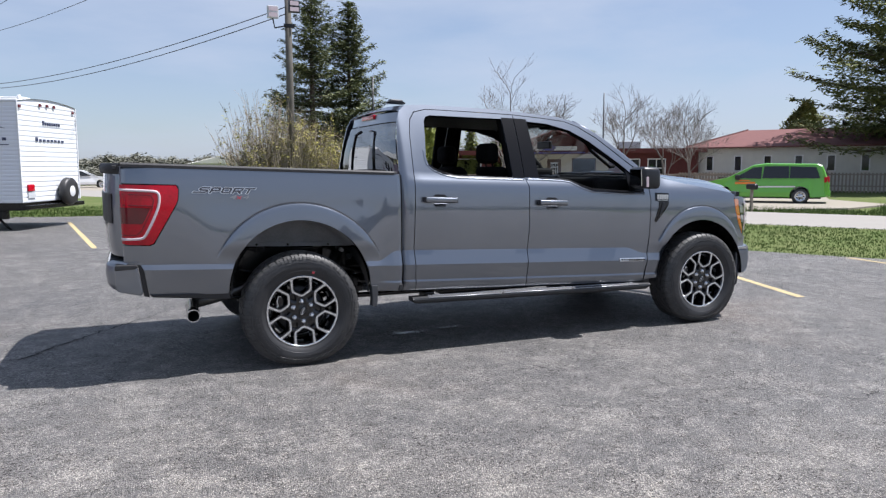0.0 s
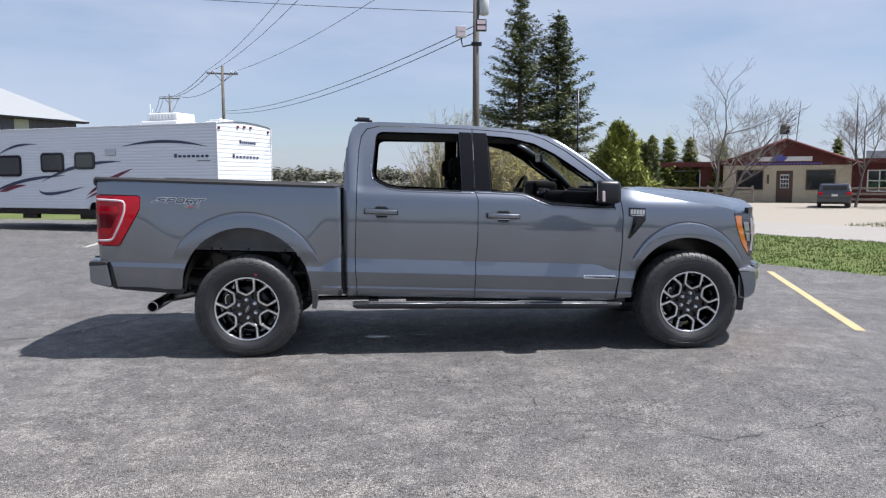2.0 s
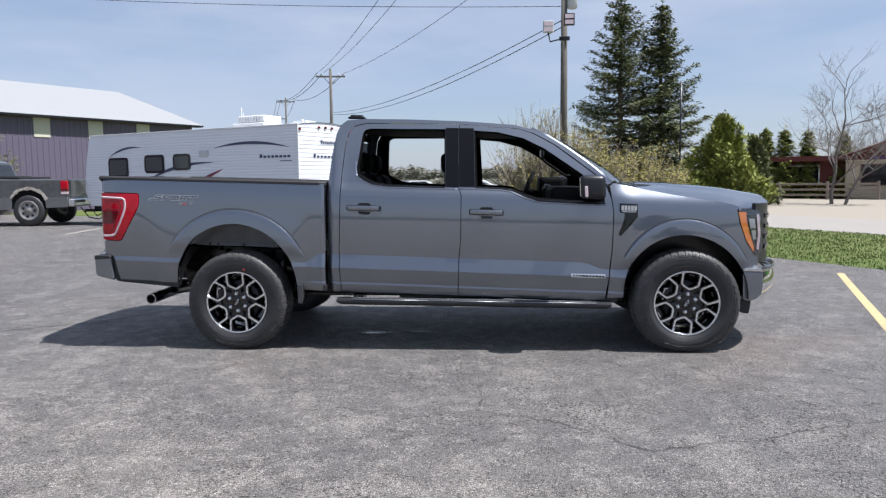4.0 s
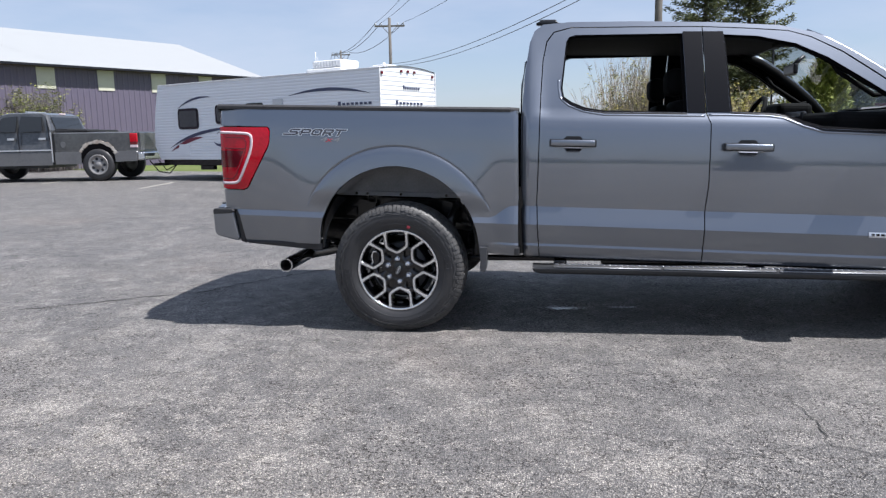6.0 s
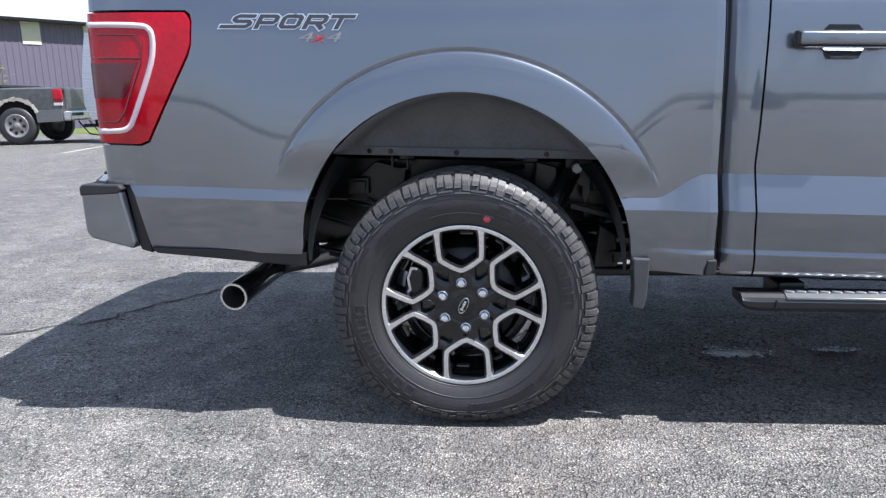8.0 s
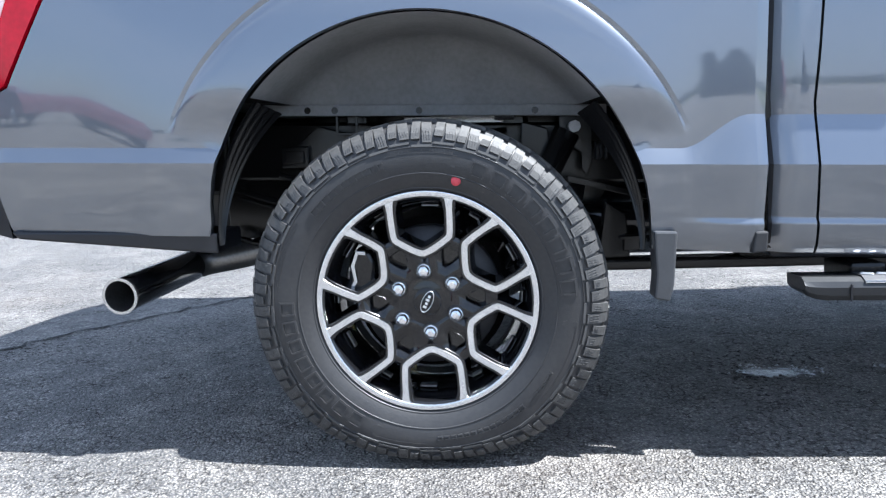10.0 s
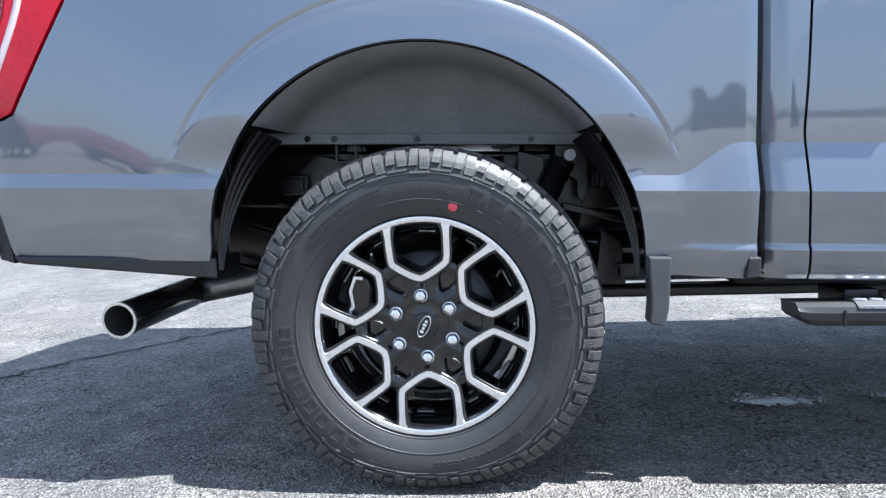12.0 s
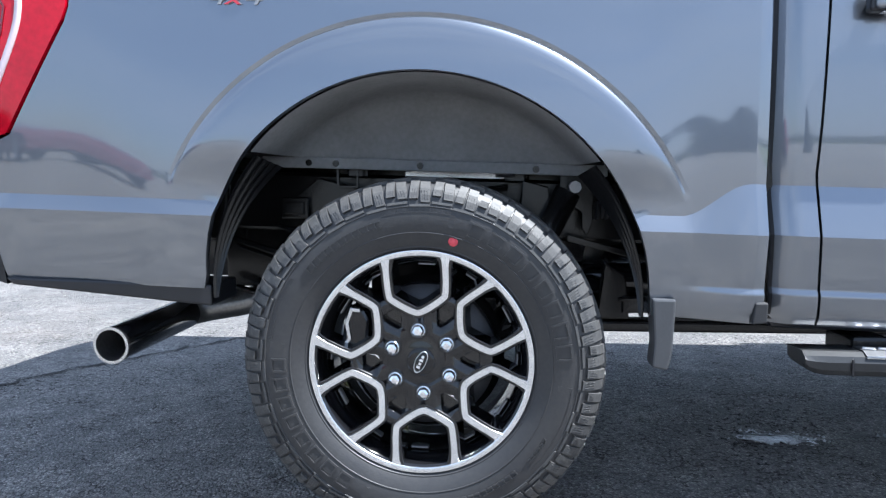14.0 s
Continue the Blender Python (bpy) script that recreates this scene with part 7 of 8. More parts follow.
# bright green minivan
vp = [(-1.05, 0.40), (-1.08, 0.85), (-0.98, 1.15), (-0.80, 1.62), (-0.62, 1.70), (1.35, 1.73), (1.85, 1.66), (2.85, 1.13), (3.75, 0.92), (3.98, 0.72), (4.02, 0.36)] + arched(0, 0, 0.28, (3.08, 0.0), 0.40) + [(-0.95, 0.32)]
vehicle("minivan", "bright green minivan parked beyond the road", "minivan", heading(24.7 + 0.77 * 0.87, 16.1 + 0.64 * 0.87, -0.19, -0.64, 0.77), vp, 1.0, 1.05, 0.22, GREEN_PAINT,
        [[(-0.72, 1.10), (-0.56, 1.56), (0.42, 1.60), (0.42, 1.10)], [(0.46, 1.10), (0.46, 1.60), (1.42, 1.60), (1.48, 1.10)], [(1.54, 1.08), (1.50, 1.58), (1.86, 1.55), (2.55, 1.10)]], (0.0, 3.08), 0.34, [
    ("tail_lamp", box(-1.06, -0.86, 0.80, 0.985, 0.92, 1.16, 0.03), RED_LENS, ""),
    ("tail_lamp", box(-1.06, -0.86, -0.985, -0.80, 0.92, 1.16, 0.03), RED_LENS, ""),
    ("rear_glass", box(-0.97, -0.93, -0.72, 0.72, 1.16, 1.54), DARK_GLASS, ""),
    ("side_sign", join(side_pane([(1.75, 0.84), (2.55, 0.84), (2.55, 0.94), (1.75, 0.94)], 1.0, 1.05, 0.22, 1, 0.008), side_pane([(1.95, 0.98), (2.4, 0.98), (2.4, 1.02), (1.95, 1.02)], 1.0, 1.05, 0.22, 1, 0.008)), AMBER, "orange stripe on the door"),
    ("side_lettering", side_pane([(0.2, 0.72), (2.0, 0.70), (2.0, 0.76), (0.2, 0.78)], 1.0, 1.05, 0.22, 1, 0.008), SIGN_WHITE, "plain pale lettering bar"),
    ("door_mirror", box(2.35, 2.55, 0.98, 1.22, 1.02, 1.24, 0.05, 3), BLACK_SATIN, ""), ("door_mirror", box(2.35, 2.55, -1.22, -0.98, 1.02, 1.24, 0.05, 3), BLACK_SATIN, ""),
    ("bumper", box(-1.12, -1.0, -0.93, 0.93, 0.34, 0.62, 0.05), GREEN_PAINT, "")])


def suv(name, label, m, paint):
    sp = [(-0.95, 0.42), (-1.0, 0.80), (-0.90, 1.05), (-0.62, 1.42), (-0.45, 1.47), (1.15, 1.50), (1.55, 1.44), (2.30, 1.02), (3.35, 0.86), (3.55, 0.66), (3.58, 0.36)] + arched(0, 0, 0.30, (2.70, 0.0), 0.38) + [(-0.85, 0.34)]
    vehicle(name, label, "car", m, sp, 0.92, 0.98, 0.30, paint,
            [[(-0.55, 1.02), (-0.38, 1.38), (0.62, 1.42), (0.62, 1.02)], [(0.68, 1.02), (0.68, 1.42), (1.18, 1.42), (2.0, 1.02)]], (0.0, 2.70), 0.33, [
        ("tail_lamp", box(-1.0, -0.82, 0.62, 0.90, 0.80, 0.98, 0.03), RED_LENS, ""), ("tail_lamp", box(-1.0, -0.82, -0.90, -0.62, 0.80, 0.98, 0.03), RED_LENS, ""),
        ("rear_glass", box(-0.86, -0.80, -0.62, 0.62, 1.04, 1.34, 0.02), DARK_GLASS, ""), ("licence_plate", box(-1.02, -0.99, -0.16, 0.16, 0.72, 0.84), SIGN_WHITE, "pale plate with no characters"),
        ("rear_bumper", box(-1.08, -0.92, -0.86, 0.86, 0.36, 0.62, 0.05), paint, "")])


suv("car", "dark slate hatchback parked at the low building", heading(25.2, 30.9, -0.135, 0.515, 0.857) @ Matrix.Scale(0.88, 4), DARK_PAINT)
suv("car", "white car parked far behind the lot", heading(-6.0, 60.0, -0.20, 1, 0.1), WHITE_PAINT)
suv("car", "white car parked far behind the lot", heading(-1.0, 66.0, -0.20, 1, -0.1), WHITE_PAINT)
suv("car", "dark car parked beyond the grass", heading(-8.2, 52.0, -0.20, 1, 0.2), DARK_PAINT)
suv("car", "dark car parked beyond the grass", heading(-6.6, 57.0, -0.20, -1, 0.1), DARK_PAINT)
suv("car", "white car parked beside the cedars", heading(10.2, 47.0, -0.20, 1, 0.1), WHITE_PAINT)
suv("car", "large dark red car parked across the lot", heading(-14.2, -14.0, 0.0, 1, 0.0) @ Matrix.Scale(1.3, 4), RED_PAINT)

# ---- travel trailer; local x runs to the rear face, y away from the near side ----
RVM = Matrix.Translation((-3.4, 13.1, 0)) @ Matrix.Rotation(math.atan2(-0.41, 0.912), 4, "Z")
RL, RW, RB, RT = 9.25, 2.55, 0.64, 2.97
rv = thing("travel_trailer", "white travel trailer with ribbed siding and navy swooshes", "travel trailer", RVM)


def ribbed_side(y, x0, x1, out):
    """Horizontal siding ribs on a long side."""
    bm = bmesh.new()
    zs, ys = [], []
    z = RB
    while z < RT - 0.001:
        for dz, d in ((0.0, 0.0), (0.018, 0.006), (0.055, 0.006), (0.072, 0.0)):
            if z + dz <= RT:
                zs.append(z + dz)
                ys.append(y + out * d)
        z += 0.085
    zs.append(RT)
    ys.append(y)
    a, b = [], []
    for z, yy in zip(zs, ys):
        front = x0 + 0.35 * max(0.0, (z - 1.3) / (RT - 1.3)) ** 1.6 + 0.25 * max(0.0, (1.05 - z) / 0.41)
        a.append(bm.verts.new((front, yy, z)))
        b.append(bm.verts.new((x1, yy, z)))
    for i in range(len(zs) - 1):
        q = (a[i], b[i], b[i + 1], a[i + 1])
        bm.faces.new(q if out < 0 else q[::-1])
    return bm


def rounded_rect(x0, x1, z0, z1, r):
    return [(cx + r * math.cos(a + q), cz + r * math.sin(a + q)) for cx, cz, q in ((x1 - r, z1 - r, 0), (x0 + r, z1 - r, math.pi / 2), (x0 + r, z0 + r, math.pi), (x1 - r, z0 + r, math.pi * 1.5)) for a in np.linspace(0, math.pi / 2, 5)]


part("side_wall", ribbed_side(0.0, -RL, 0.0, -1), RV_WHITE, rv)
part("side_wall", ribbed_side(RW, -RL, 0.0, 1), RV_WHITE, rv)


def roof_z(y):
    return RT + 0.10 * (1 - (2 * y / RW - 1) ** 2)


bm = bmesh.new()
zs = []
z = RB
while z < RT:
    zs += [(z, 0.0), (z + 0.02, 0.007), (z + 0.08, 0.007), (z + 0.10, 0.0)]
    z += 0.118
rows = []
for z, d in zs:
    rows.append([bm.verts.new((d, y, min(z, roof_z(y) - 0.01))) for y in np.linspace(0, RW, 13)])
rows.append([bm.verts.new((0, y, roof_z(y))) for y in np.linspace(0, RW, 13)])
for r, q in zip(rows, rows[1:]):
    for i in range(12):
        bm.faces.new((r[i], r[i + 1], q[i + 1], q[i]))
part("rear_wall", bm, RV_WHITE, rv)
part("roof", grid_surface(lambda u, v: Vector((-RL + 0.33 + u * (RL - 0.30), v * RW, roof_z(v * RW) + 0.006)), 2, 14), WHITE_PLASTIC, rv)
part("front_wall", grid_surface(lambda u, v: Vector((-RL + 0.35 * max(0.0, (RB + v * (RT - RB) - 1.3) / (RT - 1.3)) ** 1.6 + 0.25 * max(0.0, (1.05 - RB - v * (RT - RB)) / 0.41), u * RW, RB + v * (RT - RB))), 2, 14, True), RV_WHITE, rv)
part("floor_frame", box(-RL + 0.3, -0.02, 0.06, RW - 0.06, 0.46, RB), CHASSIS, rv)
part("roof_edge_trim", box(-RL + 0.36, 0.02, -0.022, 0.01, RT - 0.03, RT + 0.02, 0.006), WHITE_PLASTIC, rv)
part("corner_trim", box(-0.012, 0.024, -0.024, 0.012, RB, RT, 0.004), WHITE_PLASTIC, rv)
part("corner_trim", box(-0.012, 0.024, RW - 0.012, RW + 0.024, RB, RT, 0.004), WHITE_PLASTIC, rv)
for x0, x1, z0, z1 in ((-8.00, -7.04, 1.58, 2.22), (-6.26, -5.36, 1.70, 2.27), (-4.96, -4.20, 1.77, 2.27)):
    wnd = part("window", slab(rounded_rect(x0, x1, z0, z1, 0.12), -0.030, 0.02, 0.006), BLACK_GLOSS, rv, "black-framed trailer window")
    part("pane", slab(rounded_rect(x0 + 0.075, x1 - 0.075, z0 + 0.075, z1 - 0.075, 0.06), -0.034, -0.02), RV_PANE, wnd, "grey-tinted pane")
part("side_vent", box(-3.80, -3.43, -0.05, 0.0, 2.16, 2.35, 0.02), RV_GREY, rv, "pale refrigerator vent")
part("hatch", box(-2.95, -2.30, -0.022, 0.0, 1.12, 1.52, 0.01), RV_WHITE, rv)
part("hatch", box(-2.15, -1.70, -0.022, 0.0, 0.98, 1.26, 0.01), RV_GREY, rv)
part("hatch", box(-8.05, -7.55, -0.022, 0.0, 0.78, 1.12, 0.01), RV_WHITE, rv)


def swoosh(pts, widths, mat, lift=0.014):
    """A tapering curved vinyl stripe on the near side."""
    n = 24
    bm = bmesh.new()
    rows = []
    for i in range(n + 1):
        t = i / n
        def at(t):
            a, b, c = pts
            return ((1 - t) ** 2 * a[0] + 2 * t * (1 - t) * b[0] + t * t * c[0], (1 - t) ** 2 * a[1] + 2 * t * (1 - t) * b[1] + t * t * c[1])
        x, z = at(t)
        w = widths * math.sin(math.pi * min(max(t, 0.02), 0.985)) ** 0.8
        rows.append((bm.verts.new((x, -lift, z + w / 2)), bm.verts.new((x, -lift, z - w / 2))))
    for r, q in zip(rows, rows[1:]):
        bm.faces.new((r[0], r[1], q[1], q[0]))
    part("vinyl_stripe", bm, mat, rv)


for pts, w, mat in (
        (((-3.20, 2.40), (-1.7, 2.66), (-0.30, 2.35)), 0.085, RV_NAVY), (((-8.00, 2.22), (-7.3, 2.60), (-6.40, 2.52)), 0.07, RV_NAVY),
        (((-6.25, 1.42), (-4.9, 2.02), (-3.25, 1.98)), 0.10, RV_NAVY), (((-6.40, 1.20), (-6.3, 0.90), (-4.65, 1.28)), 0.09, RV_NAVY),
        (((-8.45, 1.02), (-7.3, 1.55), (-5.35, 1.60)), 0.10, RV_NAVY), (((-8.45, 0.90), (-7.6, 1.30), (-6.9, 1.32)), 0.12, RV_MAROON),
        (((-4.55, 1.02), (-3.9, 1.45), (-2.85, 1.78)), 0.13, RV_MAROON), (((-4.6, 0.92), (-3.6, 1.42), (-1.60, 1.40)), 0.12, RV_MAROON),
        (((-4.4, 1.15), (-4.0, 1.30), (-3.5, 1.25)), 0.10, RV_MAROON), (((-1.75, 1.22), (-1.1, 1.22), (-0.55, 1.02)), 0.06, RV_NAVY)):
    swoosh(pts, w, mat)
for i in range(8):
    part("side_lettering", box(-1.40 + 0.1475 * i, -1.31 + 0.1475 * i, -0.020, -0.004, 2.07, 2.17 if i == 0 else 2.135), RV_NAVY, rv, "plain navy bar")
part("side_lettering_rule", box(-0.66, -0.22, -0.018, -0.004, 1.965, 1.985), RV_NAVY, rv)
for y0, pitch, wide, z0, z1 in ((0.66, 0.1625, 0.085, 2.07, 2.13), (1.00, 0.10, 0.055, 2.47, 2.53)):
    for i in range(8):
        bar = part("rear_lettering", box(y0 + pitch * i, y0 + pitch * i + wide, -0.028, -0.010, z0, z1 + (0.04 if i == 0 else 0)), RV_NAVY, rv, "plain navy bar")
        bar.matrix_basis = Matrix.Rotation(math.pi / 2, 4, "Z")
for y in (0.07, 0.92, 1.22, 1.52, 2.40):
    part("marker_lamp", box(0.012, 0.045, y - 0.045, y + 0.045, roof_z(y) - 0.17, roof_z(y) - 0.10, 0.01), RED_DARK, rv)
for y in (0.32, 2.18):
    part("tail_lamp", box(0.01, 0.05, y - 0.13, y + 0.13, 0.90, 1.06, 0.015), RED_LENS, rv)
part("licence_plate", box(0.012, 0.03, 0.2, 0.5, 0.74, 0.88), RV_GREY, rv, "pale plate with no characters")
part("rear_bumper", box(0.0, 0.14, 0.02, RW - 0.02, 0.48, 0.58, 0.015), CHASSIS, rv)
spare = part("spare_tyre", lathe([(0.0, -0.10), (0.17, -0.10), (0.20, -0.09), (0.30, -0.10), (0.345, -0.05), (0.345, 0.05), (0.30, 0.10), (0.0, 0.10)], 28), RUBBER, rv, "spare tyre on the rear bumper")
spare.matrix_basis = Matrix.Translation((0.17, 1.72, 0.86)) @ Matrix.Rotation(math.pi / 2, 4, "Z")
part("spare_cover_patch", lathe([(0.0, -0.103), (0.13, -0.103), (0.14, -0.098)], 20), WHITE_PLASTIC, spare)
for x in (-2.98, -3.94):
    for y, s in ((0.16, -1), (RW - 0.16, 1)):
        plain_wheel(rv, x, y, 0.385, 0.22, s)
# black slab on the uncut wall paints the shade of the wheel opening
part("wheel_well", slab([(-4.46, 0.62), (-4.42, 0.76), (-4.32, 0.83), (-2.62, 0.83), (-2.50, 0.76), (-2.46, 0.62)], -0.016, 0.02), DULL_BLACK, rv, "flat black rounded panel painted as the shade of the wheel opening")
part("wheel_well_edge", tube([(-4.48, -0.018, 0.62), (-4.44, -0.018, 0.77), (-4.33, -0.018, 0.845), (-2.61, -0.018, 0.845), (-2.48, -0.018, 0.77), (-2.44, -0.018, 0.62)], 0.018, 8), WHITE_PLASTIC, rv)
part("conditioner_base", box(-3.25, -1.95, 0.80, 1.70, RT + 0.06, RT + 0.20, 0.04, 3), WHITE_PLASTIC, rv)
ac = part("roof_air_conditioner", box(-3.05, -1.98, 0.85, 1.65, RT + 0.20, RT + 0.42, 0.05, 3), WHITE_PLASTIC, rv, "white rooftop air conditioner")
for i in range(8):
    part("louvre", box(-2.95 + 0.11 * i, -2.90 + 0.11 * i, 0.838, 0.86, RT + 0.24, RT + 0.38), RV_GREY, ac)
part("roof_vent", join(box(-1.10, -0.45, 0.95, 1.55, RT + 0.08, RT + 0.14, 0.02), box(-1.02, -0.52, 1.02, 1.48, RT + 0.14, RT + 0.19, 0.02)), WHITE_PLASTIC, rv, "white domed roof vent")
part("vent_pipe", tube([(-0.22, 0.5, RT), (-0.22, 0.5, RT + 0.17)], 0.035, 10), WHITE_PLASTIC, rv)
part("television_aerial", join(tube([(-3.4, 1.4, RT), (-3.4, 1.4, RT + 0.75)], 0.012, 6), tube([(-3.36, 1.4, RT), (-3.32, 1.4, RT + 0.6)], 0.006, 5)), RV_GREY, rv)
part("tongue", join(tube([(-RL + 0.4, 0.5, 0.52), (-RL - 0.75, RW / 2, 0.50)], 0.05, 8), tube([(-RL + 0.4, RW - 0.5, 0.52), (-RL - 0.75, RW / 2, 0.50)], 0.05, 8), box(-RL - 0.8, -RL - 0.65, RW / 2 - 0.08, RW / 2 + 0.08, 0.44, 0.60, 0.02)), CHASSIS, rv, "black trailer tongue")
part("stabiliser_jack", box(-7.3, -6.7, 0.15, 0.30, 0.32, 0.46, 0.02), CHASSIS, rv)
part("stabiliser_jack", join(box(-0.9, -0.5, 0.15, 0.30, 0.25, 0.46, 0.02), tube([(-0.75, 0.22, 0.3), (-0.45, 0.22, 0.0)], 0.03, 8)), CHASSIS, rv)
part("holding_tank", box(-5.4, -3.8, 0.5, 2.0, 0.30, 0.46, 0.03), CHASSIS, rv)


# ---- buildings ----
# purple-grey steel barn; local x runs along the long eave away from its corner, y outwards is negative
BARN = Matrix.Translation((-16.9, 37.4, -0.2)) @ Matrix.Rotation(math.atan2(-0.886, -0.463), 4, "Z")
barn = thing("barn", "long purple-grey steel barn with a white roof", "barn", BARN)
BL, BD, BE, BR = 34.0, 16.0, 5.2, 7.75


def barn_wall():
    bm = bmesh.new()
    pts = []
    x = 0.0
    while x < BL:
        for dx, d in ((0, 0), (0.03, -0.025), (0.07, -0.025), (0.10, 0)):
            pts.append((x + dx, d))
        x += 0.30
    pts.append((BL, 0))
    rows = [(bm.verts.new((x, -d, 0)), bm.verts.new((x, -d, BE))) for x, d in pts]
    for r, q in zip(rows, rows[1:]):
        bm.faces.new((r[0], q[0], q[1], r[1]))
    bmesh.ops.recalc_face_normals(bm, faces=bm.faces)
    return bm


part("front_wall", barn_wall(), PURPLE_STEEL, barn)
part("wall_core", box(0.0, BL, -BD + 0.02, -0.06, 0.0, BE), PURPLE_STEEL, barn)
for x in np.arange(3.05, BL, 2.95):
    part("light_panel", box(x, x + 0.85, 0.0, 0.035, 3.98, BE - 0.08, 0.004), CREAM_PANEL, barn)
roof = bmesh.new()
for s, ya, yb in ((0, 0.45, -BD / 2), (1, -BD - 0.45, -BD / 2)):
    va = [roof.verts.new((x, y, z)) for x, y, z in ((-0.5, ya, BE - 0.12), (BL, ya, BE - 0.12), (BL, yb, BR), (-0.5, yb, BR))]
    roof.faces.new(va if s == 0 else va[::-1])
bmesh.ops.recalc_face_normals(roof, faces=roof.faces)
part("roof", thicken(roof, 0.06), WHITE_ROOF, barn)
part("eave_trim", box(-0.5, BL, 0.40, 0.47, BE - 0.22, BE - 0.12), BLACK_SATIN, barn)
part("soffit", box(-0.4, BL, 0.0, 0.42, BE - 0.24, BE - 0.20), DARK_ROOF, barn)
gable = slab([(0, BE), (0, BE + 0.01), (BD / 2, BR - 0.1), (BD, BE)], 0.0, 0.05)
gable.transform(Matrix(((0, 1, 0, 0), (-1, 0, 0, 0), (0, 0, 1, 0), (0, 0, 0, 1))))
part("gable_end", gable, PURPLE_STEEL, barn)

# low red building with a cream gabled front; local x along the front, y outwards is negative
LOWM = Matrix.Translation((27.6, 39.5, -0.135)) @ Matrix.Rotation(math.atan2(-0.497, 0.868), 4, "Z")
low = thing("low_building", "low barn-red building with a cream gabled front", "building", LOWM)


def front_wall(x0, x1, z1, y, mat, openings, name="wall"):
    """A front with real openings, built of the pieces between them."""
    pieces, x = [], x0
    for a, b, c, d in sorted(openings):
        pieces.append(box(x, a, y, y + 0.2, 0, z1))
        pieces.append(box(a, b, y, y + 0.2, d, z1))
        if c > 0:
            pieces.append(box(a, b, y, y + 0.2, 0, c))
        x = b
    pieces.append(box(x, x1, y, y + 0.2, 0, z1))
    for piece in pieces:
        part(name, piece, mat, low)
    for a, b, c, d in openings:
        if c > 0:
            w = part("window", join(box(a - 0.07, a, y - 0.04, y + 0.1, c - 0.07, d + 0.07), box(b, b + 0.07, y - 0.04, y + 0.1, c - 0.07, d + 0.07), box(a, b, y - 0.04, y + 0.1, d, d + 0.07), box(a, b, y - 0.05, y + 0.1, c - 0.07, c)), SIGN_WHITE if mat is RED_WOOD else BROWN_DOOR, low)
            part("pane", box(a, b, y + 0.08, y + 0.1, c, d), DARK_GLASS, w)
            if mat is RED_WOOD and a > 0:
                part("glazing_bar", join(box((a + b) / 2 - 0.03, (a + b) / 2 + 0.03, y + 0.03, y + 0.08, c, d), box(a, b, y + 0.03, y + 0.08, (c + d) / 2 - 0.03, (c + d) / 2 + 0.03)), SIGN_WHITE, w)


front_wall(-12.5, -4.05, 2.55, 0.5, RED_WOOD, [(-7.75, -5.75, 0.95, 2.1)])
front_wall(-4.05, 3.40, 2.70, 0.0, CREAM_WALL, [(-3.25, -1.70, 0.90, 2.10), (-0.85, 0.15, 0.0, 2.10), (0.98, 2.55, 0.90, 2.08)])
front_wall(3.40, 9.9, 2.65, 0.5, RED_WOOD, [(4.50, 5.75, 0.80, 2.05), (6.40, 7.55, 0.80, 2.05)])
door = part("door", box(-0.83, 0.13, 0.04, 0.10, 0.0, 2.08), BROWN_DOOR, low, "brown door with a small-paned light")
part("door_light", box(-0.60, -0.08, 0.025, 0.05, 0.95, 1.85), SIGN_WHITE, door)
for i in range(3):
    for j in range(3):
        part("pane", box(-0.57 + 0.165 * i, -0.44 + 0.165 * i, 0.015, 0.03, 0.99 + 0.28 * j, 1.22 + 0.28 * j), DARK_GLASS, door)
for piece in (box(-12.5, -12.3, 0.7, 9.0, 0, 2.55), box(9.7, 9.9, 0.7, 9.0, 0, 2.65), box(-12.5, 9.9, 9.0, 9.2, 0, 2.6)):
    part("wall", piece, RED_WOOD, low)
part("corner_post", box(3.38, 3.52, -0.02, 0.5, 0, 2.7), CREAM_WALL, low)
part("corner_post", box(-4.15, -4.03, -0.02, 0.5, 0, 2.7), CREAM_WALL, low)
for piece in (box(-12.9, -4.3, -0.1, 9.4, 2.55, 2.72), box(3.7, 10.3, -0.1, 9.4, 2.65, 2.82)):
    part("wing_roof", piece, DARK_ROOF, low)
for piece in (box(-12.95, -4.4, -0.16, -0.1, 2.42, 2.74), box(3.8, 10.35, -0.16, -0.1, 2.52, 2.84)):
    part("fascia", piece, RED_WOOD, low)
for s in (-1, 1):
    bm = bmesh.new()
    x1 = -0.32 + s * 4.45
    va = [bm.verts.new(c) for c in ((-0.32, -0.55, 4.20), (x1, -0.55, 2.55), (x1, 8.0, 2.55), (-0.32, 8.0, 4.20))]
    bm.faces.new(va if s > 0 else va[::-1])
    bmesh.ops.recalc_face_normals(bm, faces=bm.faces)
    part("gable_roof", thicken(bm, 0.12), DARK_ROOF, low)
    part("rake_board", join(tube([(-0.32, -0.58, 4.12), (x1, -0.58, 2.47)], 0.10, 4)), RED_WOOD, low)
part("gable", slab([(-4.45, 2.45), (3.80, 2.45), (-0.32, 4.10)], -0.02, 0.12), RED_WOOD, low)
sign = part("sign_board", box(-2.0, 1.25, -0.10, -0.02, 2.72, 3.02, 0.01), SIGN_WHITE, low, "long white sign with blue motif")
part("sign_motif", slab([(-1.25, 2.74), (-0.45, 2.70), (-0.2, 2.95), (-0.6, 3.16), (-1.0, 3.08)], -0.12, -0.10), SIGN_BLUE, sign)
